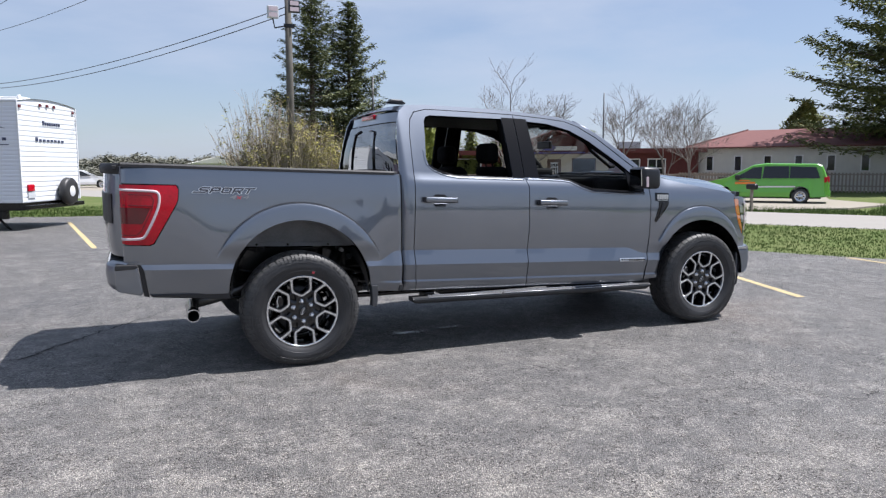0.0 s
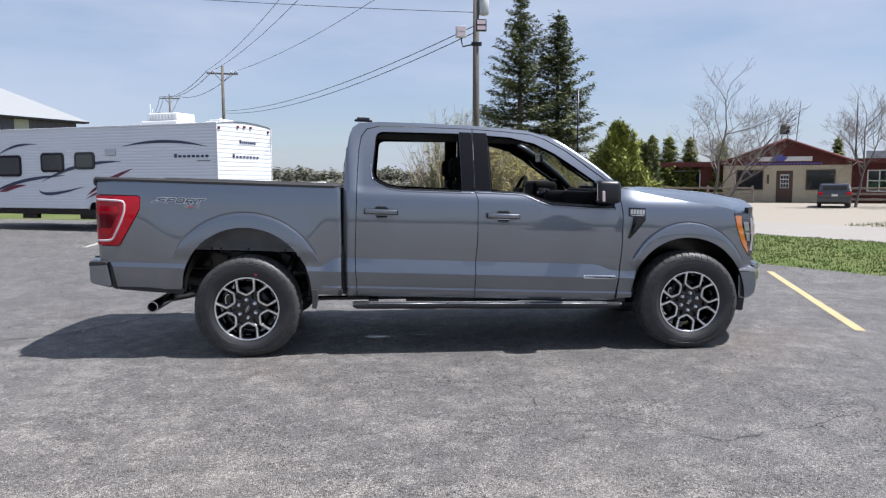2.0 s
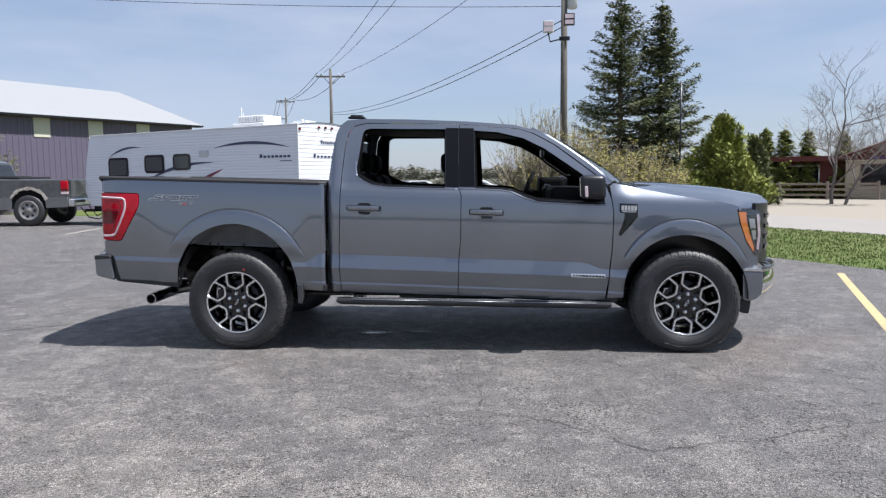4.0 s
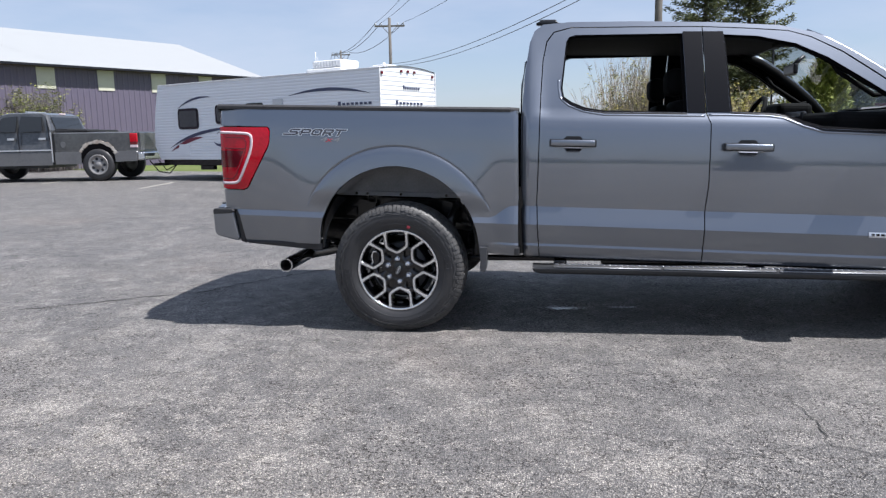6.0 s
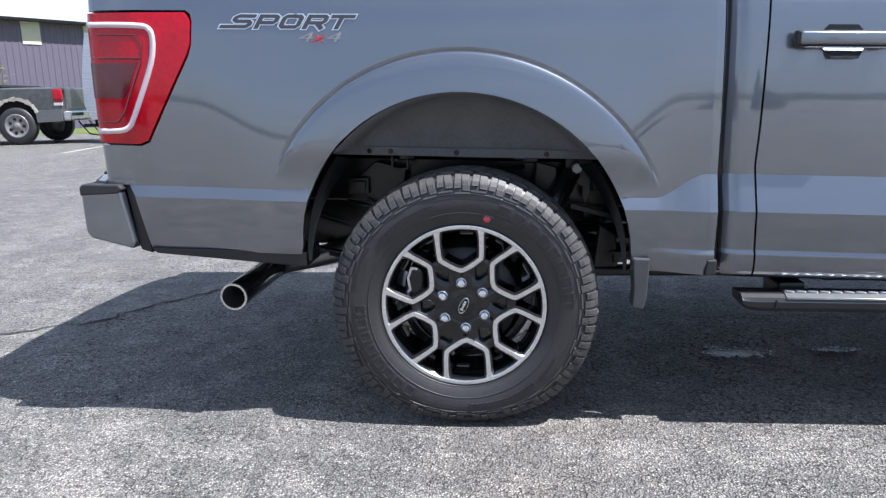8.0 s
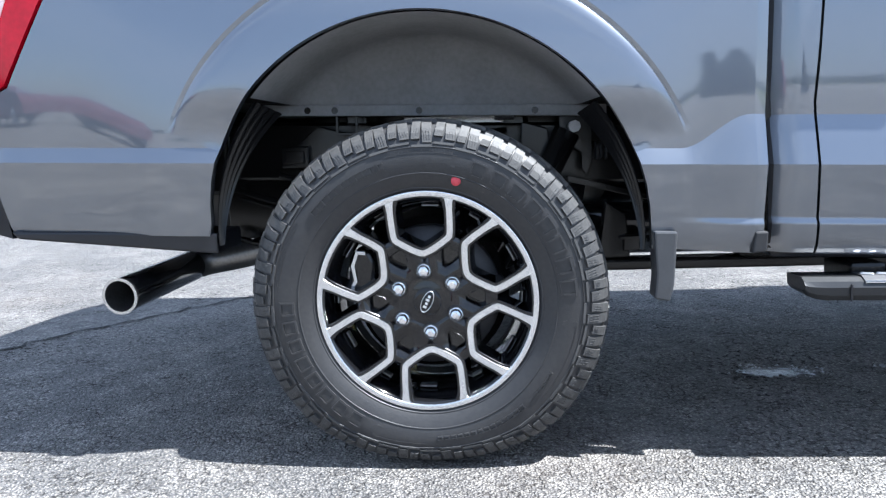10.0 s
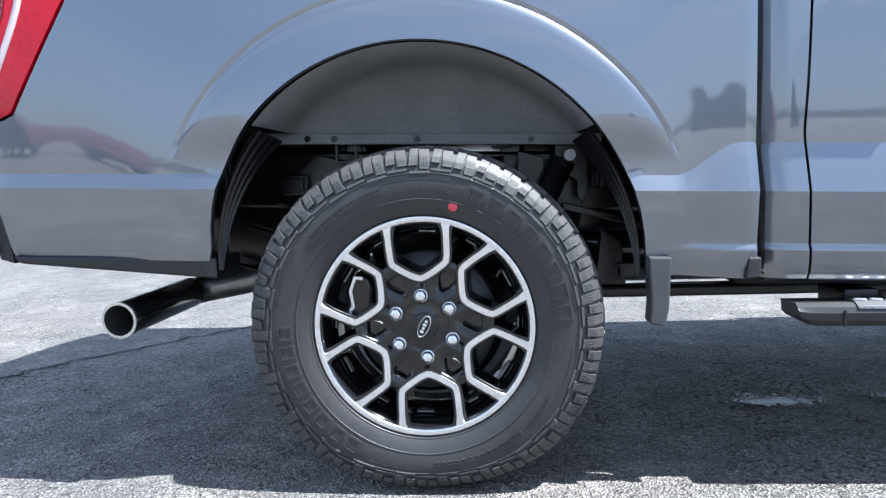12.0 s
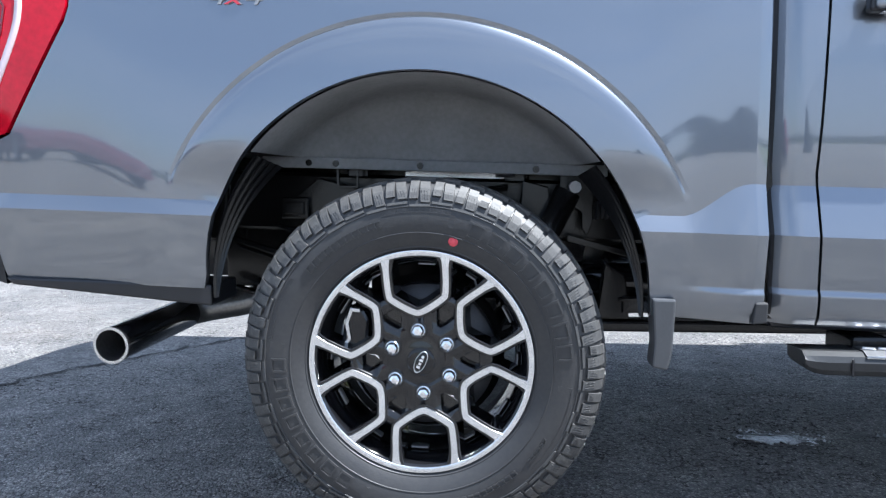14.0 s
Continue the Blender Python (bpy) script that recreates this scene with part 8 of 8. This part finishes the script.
part("sign_lettering", sign_bars(24, -2.85, 1.85, 2.50, 2.62, -0.06, -0.02, 5), SIGN_BLUE, low, "row of plain blue bars")
part("roof_siren", join(box(-0.75, -0.15, 1.0, 1.5, 4.55, 4.85, 0.05), tube([(-0.7, 1.25, 4.0), (-0.6, 1.25, 4.6)], 0.03, 6), tube([(-0.2, 1.25, 4.0), (-0.3, 1.25, 4.6)], 0.03, 6), tube([(-0.45, 1.25, 4.85), (-0.45, 1.25, 4.92), (-0.45, 1.25, 5.05), (-0.45, 1.25, 5.2)], [0.22, 0.33, 0.33, 0.2], 14)), BLACK_SATIN, low, "dark roof-mounted siren")
part("whip_aerial", tube([(0.25, 1.6, 4.0), (0.45, 1.6, 6.8)], 0.025, 6), BLACK_SATIN, low)
for piece in (box(4.6, 6.2, 3.0, 4.2, 2.82, 3.45, 0.05), box(-7.6, -6.3, 3.0, 4.0, 2.72, 2.98, 0.05), box(7.2, 9.2, 4, 5, 2.82, 3.15, 0.05)):
    part("roof_unit", piece, RV_GREY, low, "grey rooftop unit")
part("wall_ornament", box(-1.42, -1.28, -0.03, 0.0, 1.25, 1.85, 0.01, 1, Matrix.Rotation(0.0, 4, "Y")), BROWN_DOOR, low)

# off-white house with a red roof
WHM = Matrix.Translation((36.6, 35.6, -0.2)) @ Matrix.Rotation(math.atan2(-0.87, 0.49), 4, "Z")
wh = thing("long_house", "long off-white house with a red shingle roof", "house", WHM)
part("wall", box(0, 26, 0.0, 8.0, 0, 3.05), WHITE_WALL, wh)
for i in range(12):
    x = 1.1 + i * 1.95
    w = part("window", box(x - 0.27, x + 0.27, -0.05, 0.02, 1.25, 2.35), SIGN_WHITE, wh)
    part("pane", box(x - 0.20, x + 0.20, -0.06, -0.03, 1.32, 2.28), DARK_GLASS, w)
for s in (0, 1):
    bm = bmesh.new()
    y0, y1 = (-0.5, 4.0) if s == 0 else (8.5, 4.0)
    va = [bm.verts.new(c) for c in ((-0.5, y0, 2.95), (26.5, y0, 2.95), (25.0, y1, 4.25), (2.6, y1, 4.25))]
    bm.faces.new(va if s == 0 else va[::-1])
    bmesh.ops.recalc_face_normals(bm, faces=bm.faces)
    part("roof_slope", thicken(bm, 0.1), RED_ROOF, wh)
bm = bmesh.new()
bm.faces.new([bm.verts.new(c) for c in ((-0.5, -0.5, 2.95), (2.6, 4.0, 4.25), (-0.5, 8.5, 2.95))])
bmesh.ops.recalc_face_normals(bm, faces=bm.faces)
part("hip_slope", thicken(bm, 0.1), RED_ROOF, wh)
part("roof_vent_pipe", join(tube([(9, 3, 3.9), (9, 3, 4.7)], 0.08, 8), tube([(13, 3, 3.9), (13, 3, 4.8)], 0.06, 8)), BLACK_SATIN, wh)
for i in range(2):
    part("utility_box", box(2.2 + 6 * i, 2.9 + 6 * i, -1.5, -0.9, 0, 0.9, 0.04), BLACK_PLASTIC, wh)
pf = thing("picket_fence", "low grey board fence before the long house", "fence", WHM @ Matrix.Translation((0, -3.2, 0)))
part("fence_rail", join(box(0, 26, -0.03, 0.03, 0.35, 0.43), box(0, 26, -0.03, 0.03, 1.05, 1.13)), FENCE_WOOD, pf)
picket = box(-0.05, 0.05, -0.045, -0.03, 0.0, 1.2)
pm = bpy.data.meshes.new("picket")
picket.to_mesh(pm)
picket.free()
pm.materials.append(FENCE_WOOD)
for i in range(130):
    o = new("picket", pm)
    o.parent, o.matrix_basis = pf, Matrix.Translation((0.1 + i * 0.2, 0, 0))

# rail fence before the low building
rf = thing("rail_fence", "weathered grey post-and-rail fence", "fence", LOWM @ Matrix.Translation((0, -1.6, 0)))
for x0, x1 in ((-10.5, -2.2), (3.2, 12.2)):
    n = int((x1 - x0) / 2.4)
    for i in range(n + 1):
        x = x0 + (x1 - x0) * i / n
        part("post", box(x - 0.07, x + 0.07, -0.07, 0.07, 0, 1.12, 0.01), FENCE_WOOD, rf)
        if i < n:
            for z in (0.28, 0.62, 0.96):
                part("rail", box(x, x + (x1 - x0) / n, -0.10, -0.06, z - 0.065, z + 0.065, 0.01), FENCE_WOOD, rf)
tagged(part("litter_bin", join(box(-0.28, 0.28, -0.28, 0.28, 0, 0.85, 0.04), box(-0.3, 0.3, -0.3, 0.3, 0.85, 0.95, 0.03)), RV_GREY), "pale green-lidded bin by the fence", "bin").matrix_world = LOWM @ Matrix.Translation((9.2, -1.2, 0))
mail = thing("mailbox", "dark mailbox on a slim grey post", "mailbox", Matrix.Translation((*by_road(22.9, 1.9), -0.19)))
part("post", box(-0.04, 0.04, -0.04, 0.04, 0, 0.80), FENCE_WOOD, mail)
part("letter_box", box(-0.09, 0.09, -0.22, 0.22, 0.80, 1.0, 0.06, 3), BLACK_SATIN, mail)
# pale shed and distant machinery behind the lot
tagged(part("shed", join(box(-3, 3, -2, 2, 0, 2.2), slab([(-3.2, 2.2), (3.2, 2.2), (0, 3.0)], -2.2, 2.2)), WHITE_WALL), "small pale shed far behind the lot", "shed").matrix_world = Matrix.Translation((9.5, 98, -0.2))

# ---- poles and wires ----
def pole(name, label, x, y, h, r):
    p = thing(name, label, "utility pole", Matrix.Translation((x, y, -0.2)))
    part("shaft", tube([(0, 0, 0), (0, 0, h * 0.5), (0, 0, h)], [r, r * 0.86, r * 0.7], 14), POLE_WOOD, p)
    return p


P1 = pole("utility_pole", "weathered wooden light pole with twin floodlights", 4.62, 21.9, 9.6, 0.155)
part("lamp_bracket", join(tube([(0.05, -0.16, 6.90), (-0.55, -0.25, 6.75), (-0.62, -0.25, 7.10)], 0.03, 8), box(-0.2, 0.2, -0.19, -0.12, 6.80, 6.95, 0.01)), BLACK_SATIN, P1)
for x, y, z, mat in ((-0.62, -0.28, 7.30, RV_GREY), (0.16, -0.30, 7.55, BLACK_SATIN)):
    fl = part("floodlight", box(x - 0.20, x + 0.20, y - 0.09, y + 0.09, z - 0.22, z + 0.22, 0.02), mat, P1, "boxy floodlight")
    part("lens", box(x - 0.16, x + 0.16, y - 0.10, y - 0.085, z + 0.03, z + 0.18), LAMP_WHITE, fl)
    part("lens", box(x - 0.16, x + 0.16, y - 0.10, y - 0.085, z - 0.18, z - 0.03), LAMP_WHITE, fl)
part("transformer", tube([(0.30, 0, 8.00), (0.30, 0, 8.05), (0.30, 0, 8.85), (0.30, 0, 8.91)], [0.14, 0.2, 0.2, 0.12], 16), RV_GREY, P1, "grey transformer can")


def cross_pole(x, y, h, arms, yaw):
    p = pole("utility_pole", "wooden utility pole with a crossarm", x, y, h, 0.17)
    for z in arms:
        a = part("crossarm", box(-1.35, 1.35, -0.07, 0.07, z - 0.07, z + 0.07, 0, 1, Matrix.Rotation(yaw, 4, "Z")), POLE_WOOD, p)
        for k in (-1.25, -0.75, 0.75, 1.25):
            part("insulator", tube([(k * math.cos(yaw), k * math.sin(yaw), z + 0.07), (k * math.cos(yaw), k * math.sin(yaw), z + 0.28)], 0.05, 6), RV_GREY, a)
        part("brace", join(tube([(0.7 * math.cos(yaw), 0.7 * math.sin(yaw), z), (0, 0, z - 0.75)], 0.025, 4), tube([(-0.7 * math.cos(yaw), -0.7 * math.sin(yaw), z), (0, 0, z - 0.75)], 0.025, 4)), POLE_WOOD, p)


cross_pole(-13.6, 61.0, 11.9, (11.2,), 0.15)
cross_pole(-29.5, 100.0, 13.8, (13.2,), 0.15)
cross_pole(-38.0, 124.0, 13.4, (12.8,), 0.15)
cross_pole(-54.0, 166.0, 13.8, (13.2,), 0.15)
tagged(part("radio_mast", tube([(0, 0, 0), (0, 0, 8.6)], [0.09, 0.05], 6), BLACK_SATIN), "slim dark mast behind the low building", "mast").matrix_world = Matrix.Translation((41.0, 53.0, -0.2))


def wire(a, b, sag, r=0.012, n=22):
    a, b = Vector(a), Vector(b)
    tagged(part("overhead_wire", tube([a.lerp(b, i / n) - Vector((0, 0, 4 * sag * (i / n) * (1 - i / n))) for i in range(n + 1)], r, 5), WIRE), "thin black overhead wire", "wire", "overhead wires")


for k in (-1.25, -0.75, 1.25):
    wire((-13.6 + k, 61.0 + 0.15 * k, 11.3), (-29.5 + k, 100.0 + 0.15 * k, 13.3), 0.9, 0.03)
    wire((-13.6 + k, 61.0 + 0.15 * k, 11.3), (6.0 + 2.6 * k, 14.0, 12.4), 1.0, 0.016)
    wire((-29.5 + k, 100.0 + 0.15 * k, 13.3), (-38 + k, 124.0, 12.9), 0.6, 0.03)
wire((-13.4, 61.0, 7.7), (4.5, 21.8, 7.35), 0.75, 0.018)
wire((-13.4, 61.0, 7.5), (4.5, 21.8, 7.1), 0.85, 0.018)
wire((4.62, 21.9, 8.6), (46.0, 50.0, 23.0), 0.8, 0.016)
wire((-40.0, 30.0, 13.0), (4.62, 21.9, 7.9), 0.6, 0.012)
tagged(part("radio_mast", join(tube([(0, 0, 0), (0, 0, 6.9)], 0.05, 6)), BLACK_SATIN), "slim dark mast beside the cedars", "mast").matrix_world = Matrix.Translation((12.25, 35.5, -0.2))


# ---- trees and distance ----
def tuft(verts, faces, p, size, rnd, n=5, droop=0.0, flat=0.5):
    """A clump of small leaf blades round a point."""
    for _ in range(n):
        a = rnd.uniform(0, 2 * math.pi)
        d = Vector((math.cos(a), math.sin(a), rnd.uniform(-flat, flat) - droop)).normalized() * size * rnd.uniform(0.6, 1.3)
        s = Vector((-math.sin(a), math.cos(a), rnd.uniform(-0.6, 0.6))).normalized() * size * 0.22
        c = p + Vector((rnd.gauss(0, 1), rnd.gauss(0, 1), rnd.gauss(0, 1))) * size * 0.35
        b = len(verts)
        verts.extend((tuple(c - s), tuple(c + s), tuple(c + d + s * 0.4), tuple(c + d - s * 0.4)))
        faces.append((b, b + 1, b + 2, b + 3))


def conifer(name, label, x, y, height, radius, seed, mat=NEEDLES, low=0.12, dense=1.0, clump=0.30, gap=0.25, z0=-0.2):
    rnd = random.Random(seed)
    tree = thing(name, label, "tree", Matrix.Translation((x, y, z0)))
    limbs, verts, faces = [], [], []
    trunk = tube([(0, 0, 0), (rnd.gauss(0, .03), rnd.gauss(0, .03), height * 0.5), (0, 0, height * 0.99)], [height * 0.016 + 0.03, height * 0.010 + 0.015, 0.01], 8)
    z = height * low
    step = height * 0.028 / dense
    while z < height * 0.985:
        t = (z / height - low) / (1 - low)
        reach = radius * (1 - t) ** 0.82 + 0.10
        n = max(3, int(6 * dense - 2 * t))
        a0 = rnd.uniform(0, 6.28)
        for k in range(n):
            if rnd.random() < gap * (1 - t):
                continue
            a = a0 + k * 2 * math.pi / n + rnd.gauss(0, 0.25)
            L = reach * rnd.uniform(0.62, 1.16)
            tip_rise = L * rnd.uniform(-0.22, 0.10) + L * 0.25 * t
            m = 4
            path = []
            for i in range(m + 1):
                f = i / m
                path.append(Vector((math.cos(a) * L * f, math.sin(a) * L * f, z + tip_rise * f + 0.10 * L * f * f - 0.08 * L * math.sin(math.pi * f))))
            limbs.append(tube(path, [0.012 * L + 0.012, 0.010 * L + 0.008, 0.006 * L + 0.006, 0.005, 0.003], 4, False))
            steps = max(2, int(L / (clump * 0.60)))
            for i in range(steps):
                f = (i + 0.7) / steps
                if f < 0.22 and rnd.random() < 0.6:
                    continue
                j = min(int(f * m), m - 1)
                c = path[j].lerp(path[j + 1], f * m - j)
                spread = 0.30 * L * (1 - f * 0.75)
                for side in (-1, 0, 1):
                    q = c + Vector((-math.sin(a), math.cos(a), 0)) * side * spread * rnd.uniform(0.3, 1.0) + Vector((0, 0, rnd.gauss(0, 0.04)))
                    tuft(verts, faces, q, clump, rnd, 4, 0.25, 0.35)
        z += step * rnd.uniform(0.75, 1.3)
    tuft(verts, faces, Vector((0, 0, height)), clump * 0.8, rnd, 8, -0.8)
    part("trunk", join(trunk, *limbs), BARK, tree)
    raw("crown", verts, faces, mat, tree)
    return tree


def cedar(name, label, x, y, height, radius, seed, mat=NEEDLES_PALE):
    """A dense upright evergreen with feathery outline."""
    rnd = random.Random(seed)
    tree = thing(name, label, "tree", Matrix.Translation((x, y, -0.2)))
    verts, faces = [], []
    for _ in range(int(3000 * radius * height / 6)):
        t = rnd.random() ** 1.3
        a = rnd.uniform(0, 2 * math.pi)
        lob = 1 + 0.34 * math.sin(3 * a + 7 * t + seed) + 0.26 * math.sin(5 * a - 13 * t)
        r = radius * lob * (math.sin(math.pi * min(1, 0.18 + 0.82 * (1 - t)) * 0.55) ** 0.8) * (1 - t) ** 0.35 * (1 - 0.55 * rnd.random() ** 2)
        p = Vector((r * math.cos(a), r * math.sin(a), 0.15 + t * height * (0.86 + 0.13 * math.sin(2 * a + seed) * (1 - 0.3 * t))))
        tuft(verts, faces, p, rnd.uniform(0.12, 0.30), rnd, 5, -0.7, 0.5)
    part("trunk", tube([(0, 0, 0), (0, 0, height * 0.8)], [0.12, 0.03], 8), BARK, tree)
    raw("crown", verts, faces, mat, tree)


def bare_tree(name, label, x, y, height, seed, stems=1, lean_x=0.0, spread=0.55, mat=PALE_BARK):
    rnd = random.Random(seed)
    tree = thing(name, label, "tree", Matrix.Translation((x, y, -0.2)))
    verts, faces, tw_v, tw_f = [], [], [], []

    def limb(p, d, L, r, depth, vs, fs):
        n = 4
        pts = [p]
        cur, dd = p.copy(), d.copy()
        for i in range(n):
            dd = (dd + Vector((rnd.gauss(0, 0.10), rnd.gauss(0, 0.10), rnd.gauss(0.03, 0.06)))).normalized()
            cur = cur + dd * L / n
            pts.append(cur.copy())
        sides = 6 if depth > 4 else 3
        rings = []
        for i, q in enumerate(pts):
            rr = r * (1 - 0.45 * i / n)
            u = dd.cross(Vector((0.3, 0.5, 0.8))).normalized()
            w = dd.cross(u)
            b = len(vs)
            for k in range(sides):
                t = 2 * math.pi * k / sides
                vs.append(tuple(q + rr * (math.cos(t) * u + math.sin(t) * w)))
            rings.append(b)
        for b, c in zip(rings, rings[1:]):
            for k in range(sides):
                fs.append((b + k, b + (k + 1) % sides, c + (k + 1) % sides, c + k))
        if depth == 0:
            return
        kids = 4 if depth > 4 else 3
        for j in range(kids):
            f = rnd.uniform(0.35, 1.0) if j else 1.0
            i = min(int(f * n), n - 1)
            q = pts[i].lerp(pts[i + 1], f * n - i)
            side = Vector((rnd.gauss(0, 1), rnd.gauss(0, 1), rnd.gauss(0.25, 0.4))).normalized()
            nd = (dd + side * spread * (1.2 if j else 0.45)).normalized()
            v2, f2 = (vs, fs) if depth > 3 else (tw_v, tw_f)
            limb(q, nd, L * rnd.uniform(0.58, 0.80), max(r * (0.50 if j else 0.66), 0.0048), depth - 1, v2, f2)

    for s in range(stems):
        a = 2 * math.pi * s / max(stems, 1) + seed
        d = Vector((math.cos(a) * 0.22 * (stems > 1) + lean_x, math.sin(a) * 0.22 * (stems > 1), 1)).normalized()
        limb(Vector((0.15 * math.cos(a) * (stems > 1), 0.15 * math.sin(a) * (stems > 1), 0)), d, height * 0.30, 0.0115 * height / stems ** 0.5, 6, verts, faces)
    raw("trunk", verts, faces, mat, tree, smooth=True)
    tagged(raw("twig", tw_v, tw_f, mat, tree), kind="stuff")


def thicket(name, label, x, y, w, height, seed, leafy, count=170, mat=BUDS, bark=PALE_BARK):
    """Upright bare stems with early buds."""
    rnd = random.Random(seed)
    bush = thing(name, label, "bush", Matrix.Translation((x, y, -0.1)))
    stems, verts, faces = [], [], []
    for _ in range(count):
        px, py = rnd.uniform(-w, w), rnd.gauss(0, 0.7)
        h = height * rnd.uniform(0.55, 1.0) * (1 - 0.45 * (px / w) ** 2)
        lx, ly = rnd.gauss(0, 0.16) * h + px * 0.12, rnd.gauss(0, 0.14) * h
        pts = [Vector((px, py, 0)), Vector((px + lx * 0.35, py + ly * 0.3, h * 0.5)), Vector((px + lx, py + ly, h))]
        stems.append(tube(pts, [0.020, 0.013, 0.004], 3, False))
        for _ in range(5):
            f = rnd.uniform(0.25, 0.95)
            q = pts[0].lerp(pts[1], f * 2) if f < 0.5 else pts[1].lerp(pts[2], f * 2 - 1)
            e = q + Vector((rnd.gauss(0, 0.22), rnd.gauss(0, 0.22), rnd.uniform(0.15, 0.55)))
            stems.append(tube([q, e], [0.007, 0.003], 3, False))
            if rnd.random() < leafy:
                for _ in range(3):
                    tuft(verts, faces, q.lerp(e, rnd.random()), 0.10, rnd, 3)
    tagged(part("stem", join(*stems), bark, bush), kind="stuff")
    if verts:
        tagged(raw("bud", verts, faces, mat, bush), kind="stuff")


def at(bearing, dist, eye):
    return (eye[0] + dist * math.sin(radians(bearing)), eye[1] + dist * math.cos(radians(bearing)))


E0, E5, E15 = (-1.1, -6.15), (1.79, -6.55), (0.6, -6.83)
conifer("spruce", "tall dark spruce with gappy drooping boughs", *at(9.6, 46, E5), 13.4, 4.0, 11, low=0.12, gap=0.37, dense=1.12, clump=0.22)
conifer("spruce", "tall dark spruce with gappy drooping boughs", *at(12.5, 47, E5), 12.1, 4.0, 12, low=0.08, gap=0.27, dense=1.18, clump=0.22)
conifer("pine", "large dark pine with long layered boughs", *at(57.3, 54, E0), 21.0, 9.4, 13, low=0.17, dense=1.45, clump=0.30, gap=0.15, mat=PINE_NEEDLES)
cedar("cedar", "rounded sunlit green cedar", *at(17.0, 40, E5), 4.7, 1.75, 21)
cedar("cedar", "dark upright cedar beside the red wing", *at(19.2, 42, E5), 3.6, 0.9, 22, NEEDLES)
for i, (b, h) in enumerate(((18.8, 4.6), (19.7, 4.9), (20.9, 4.9), (22.4, 4.7), (24.6, 4.4), (33.0, 5.0))):
    conifer("young_spruce", "young spruce behind the low building", *at(b, 54 if i < 5 else 66, E5 if i < 5 else E15), h * 0.95, 1.15, 30 + i, low=0.04, dense=1.0, clump=0.24, gap=0.08, mat=NEEDLES_PALE)
bare_tree("bare_tree", "bare spring tree with spreading branches", *at(25.4, 44, E15), 8.9, 41, spread=1.02)
bare_tree("bare_tree", "bare leaning tree before the low building", *at(26.2, 43.5, E15), 8.2, 42, lean_x=0.40, spread=0.95)
bare_tree("bare_tree", "slim bare tree at the rail fence", *at(34.4, 46, E15), 7.3, 43, spread=0.85)
bare_tree("bare_tree", "slim bare tree at the rail fence", *at(38.0, 47, E15), 7.1, 44, spread=0.80)
bare_tree("bare_tree", "forked bare tree beside the red wing", *at(39.8, 47, E15), 7.2, 45, stems=2, spread=0.8)
cedar("budding_tree", "brownish budding tree behind the pine", *at(49.3, 66, E0), 6.9, 2.5, 46, PINE_NEEDLES)
thicket("thicket", "bare willow thicket with pale stems", *at(9.6, 29, E0), 1.25, 4.5, 51, 0.30, 300, bark=TAN_TWIGS)
thicket("thicket", "yellow-budded thicket at the light pole", *at(12.4, 29.5, E0), 1.9, 3.7, 52, 0.8, 300, bark=TAN_TWIGS)
thicket("thicket", "yellow-budded thicket at the light pole", *at(16.5, 31, E0), 1.6, 2.9, 53, 0.9, 220, bark=TAN_TWIGS)
thicket("thicket", "low brown thicket beside the barn", -22.0, 24.6, 1.4, 4.2, 54, 1.0, 430, NEEDLES_PALE)
cedar("round_tree", "round dark tree across the lot", 9.6, -30.0, 3.3, 1.2, 61, FAR_WOOD)


def far_belt(name, label, b0, b1, dist, h, count, seed, mat):
    rnd = random.Random(seed)
    verts, faces = [], []
    for _ in range(count):
        b = rnd.uniform(b0, b1)
        lob = 0.72 + 0.10 * math.sin(b * 0.9 + seed) + 0.07 * math.sin(b * 2.7) + 0.06 * math.sin(b * 7.3) + 0.05 * math.sin(b * 23.0)
        d = dist * rnd.uniform(0.95, 1.1)
        x, y = d * math.sin(radians(b)), d * math.cos(radians(b))
        z = -0.2 + h * lob * rnd.random()
        tuft(verts, faces, Vector((x, y, z)), 0.95 * dist / 220, rnd, 4)
    tagged(raw(name, verts, faces, mat), label, "woodland", "", "stuff")


far_belt("far_woods", "haze-tinted line of far woodland", -60, 70, 230, 6.2, 60000, 71, HAZY_WOOD)
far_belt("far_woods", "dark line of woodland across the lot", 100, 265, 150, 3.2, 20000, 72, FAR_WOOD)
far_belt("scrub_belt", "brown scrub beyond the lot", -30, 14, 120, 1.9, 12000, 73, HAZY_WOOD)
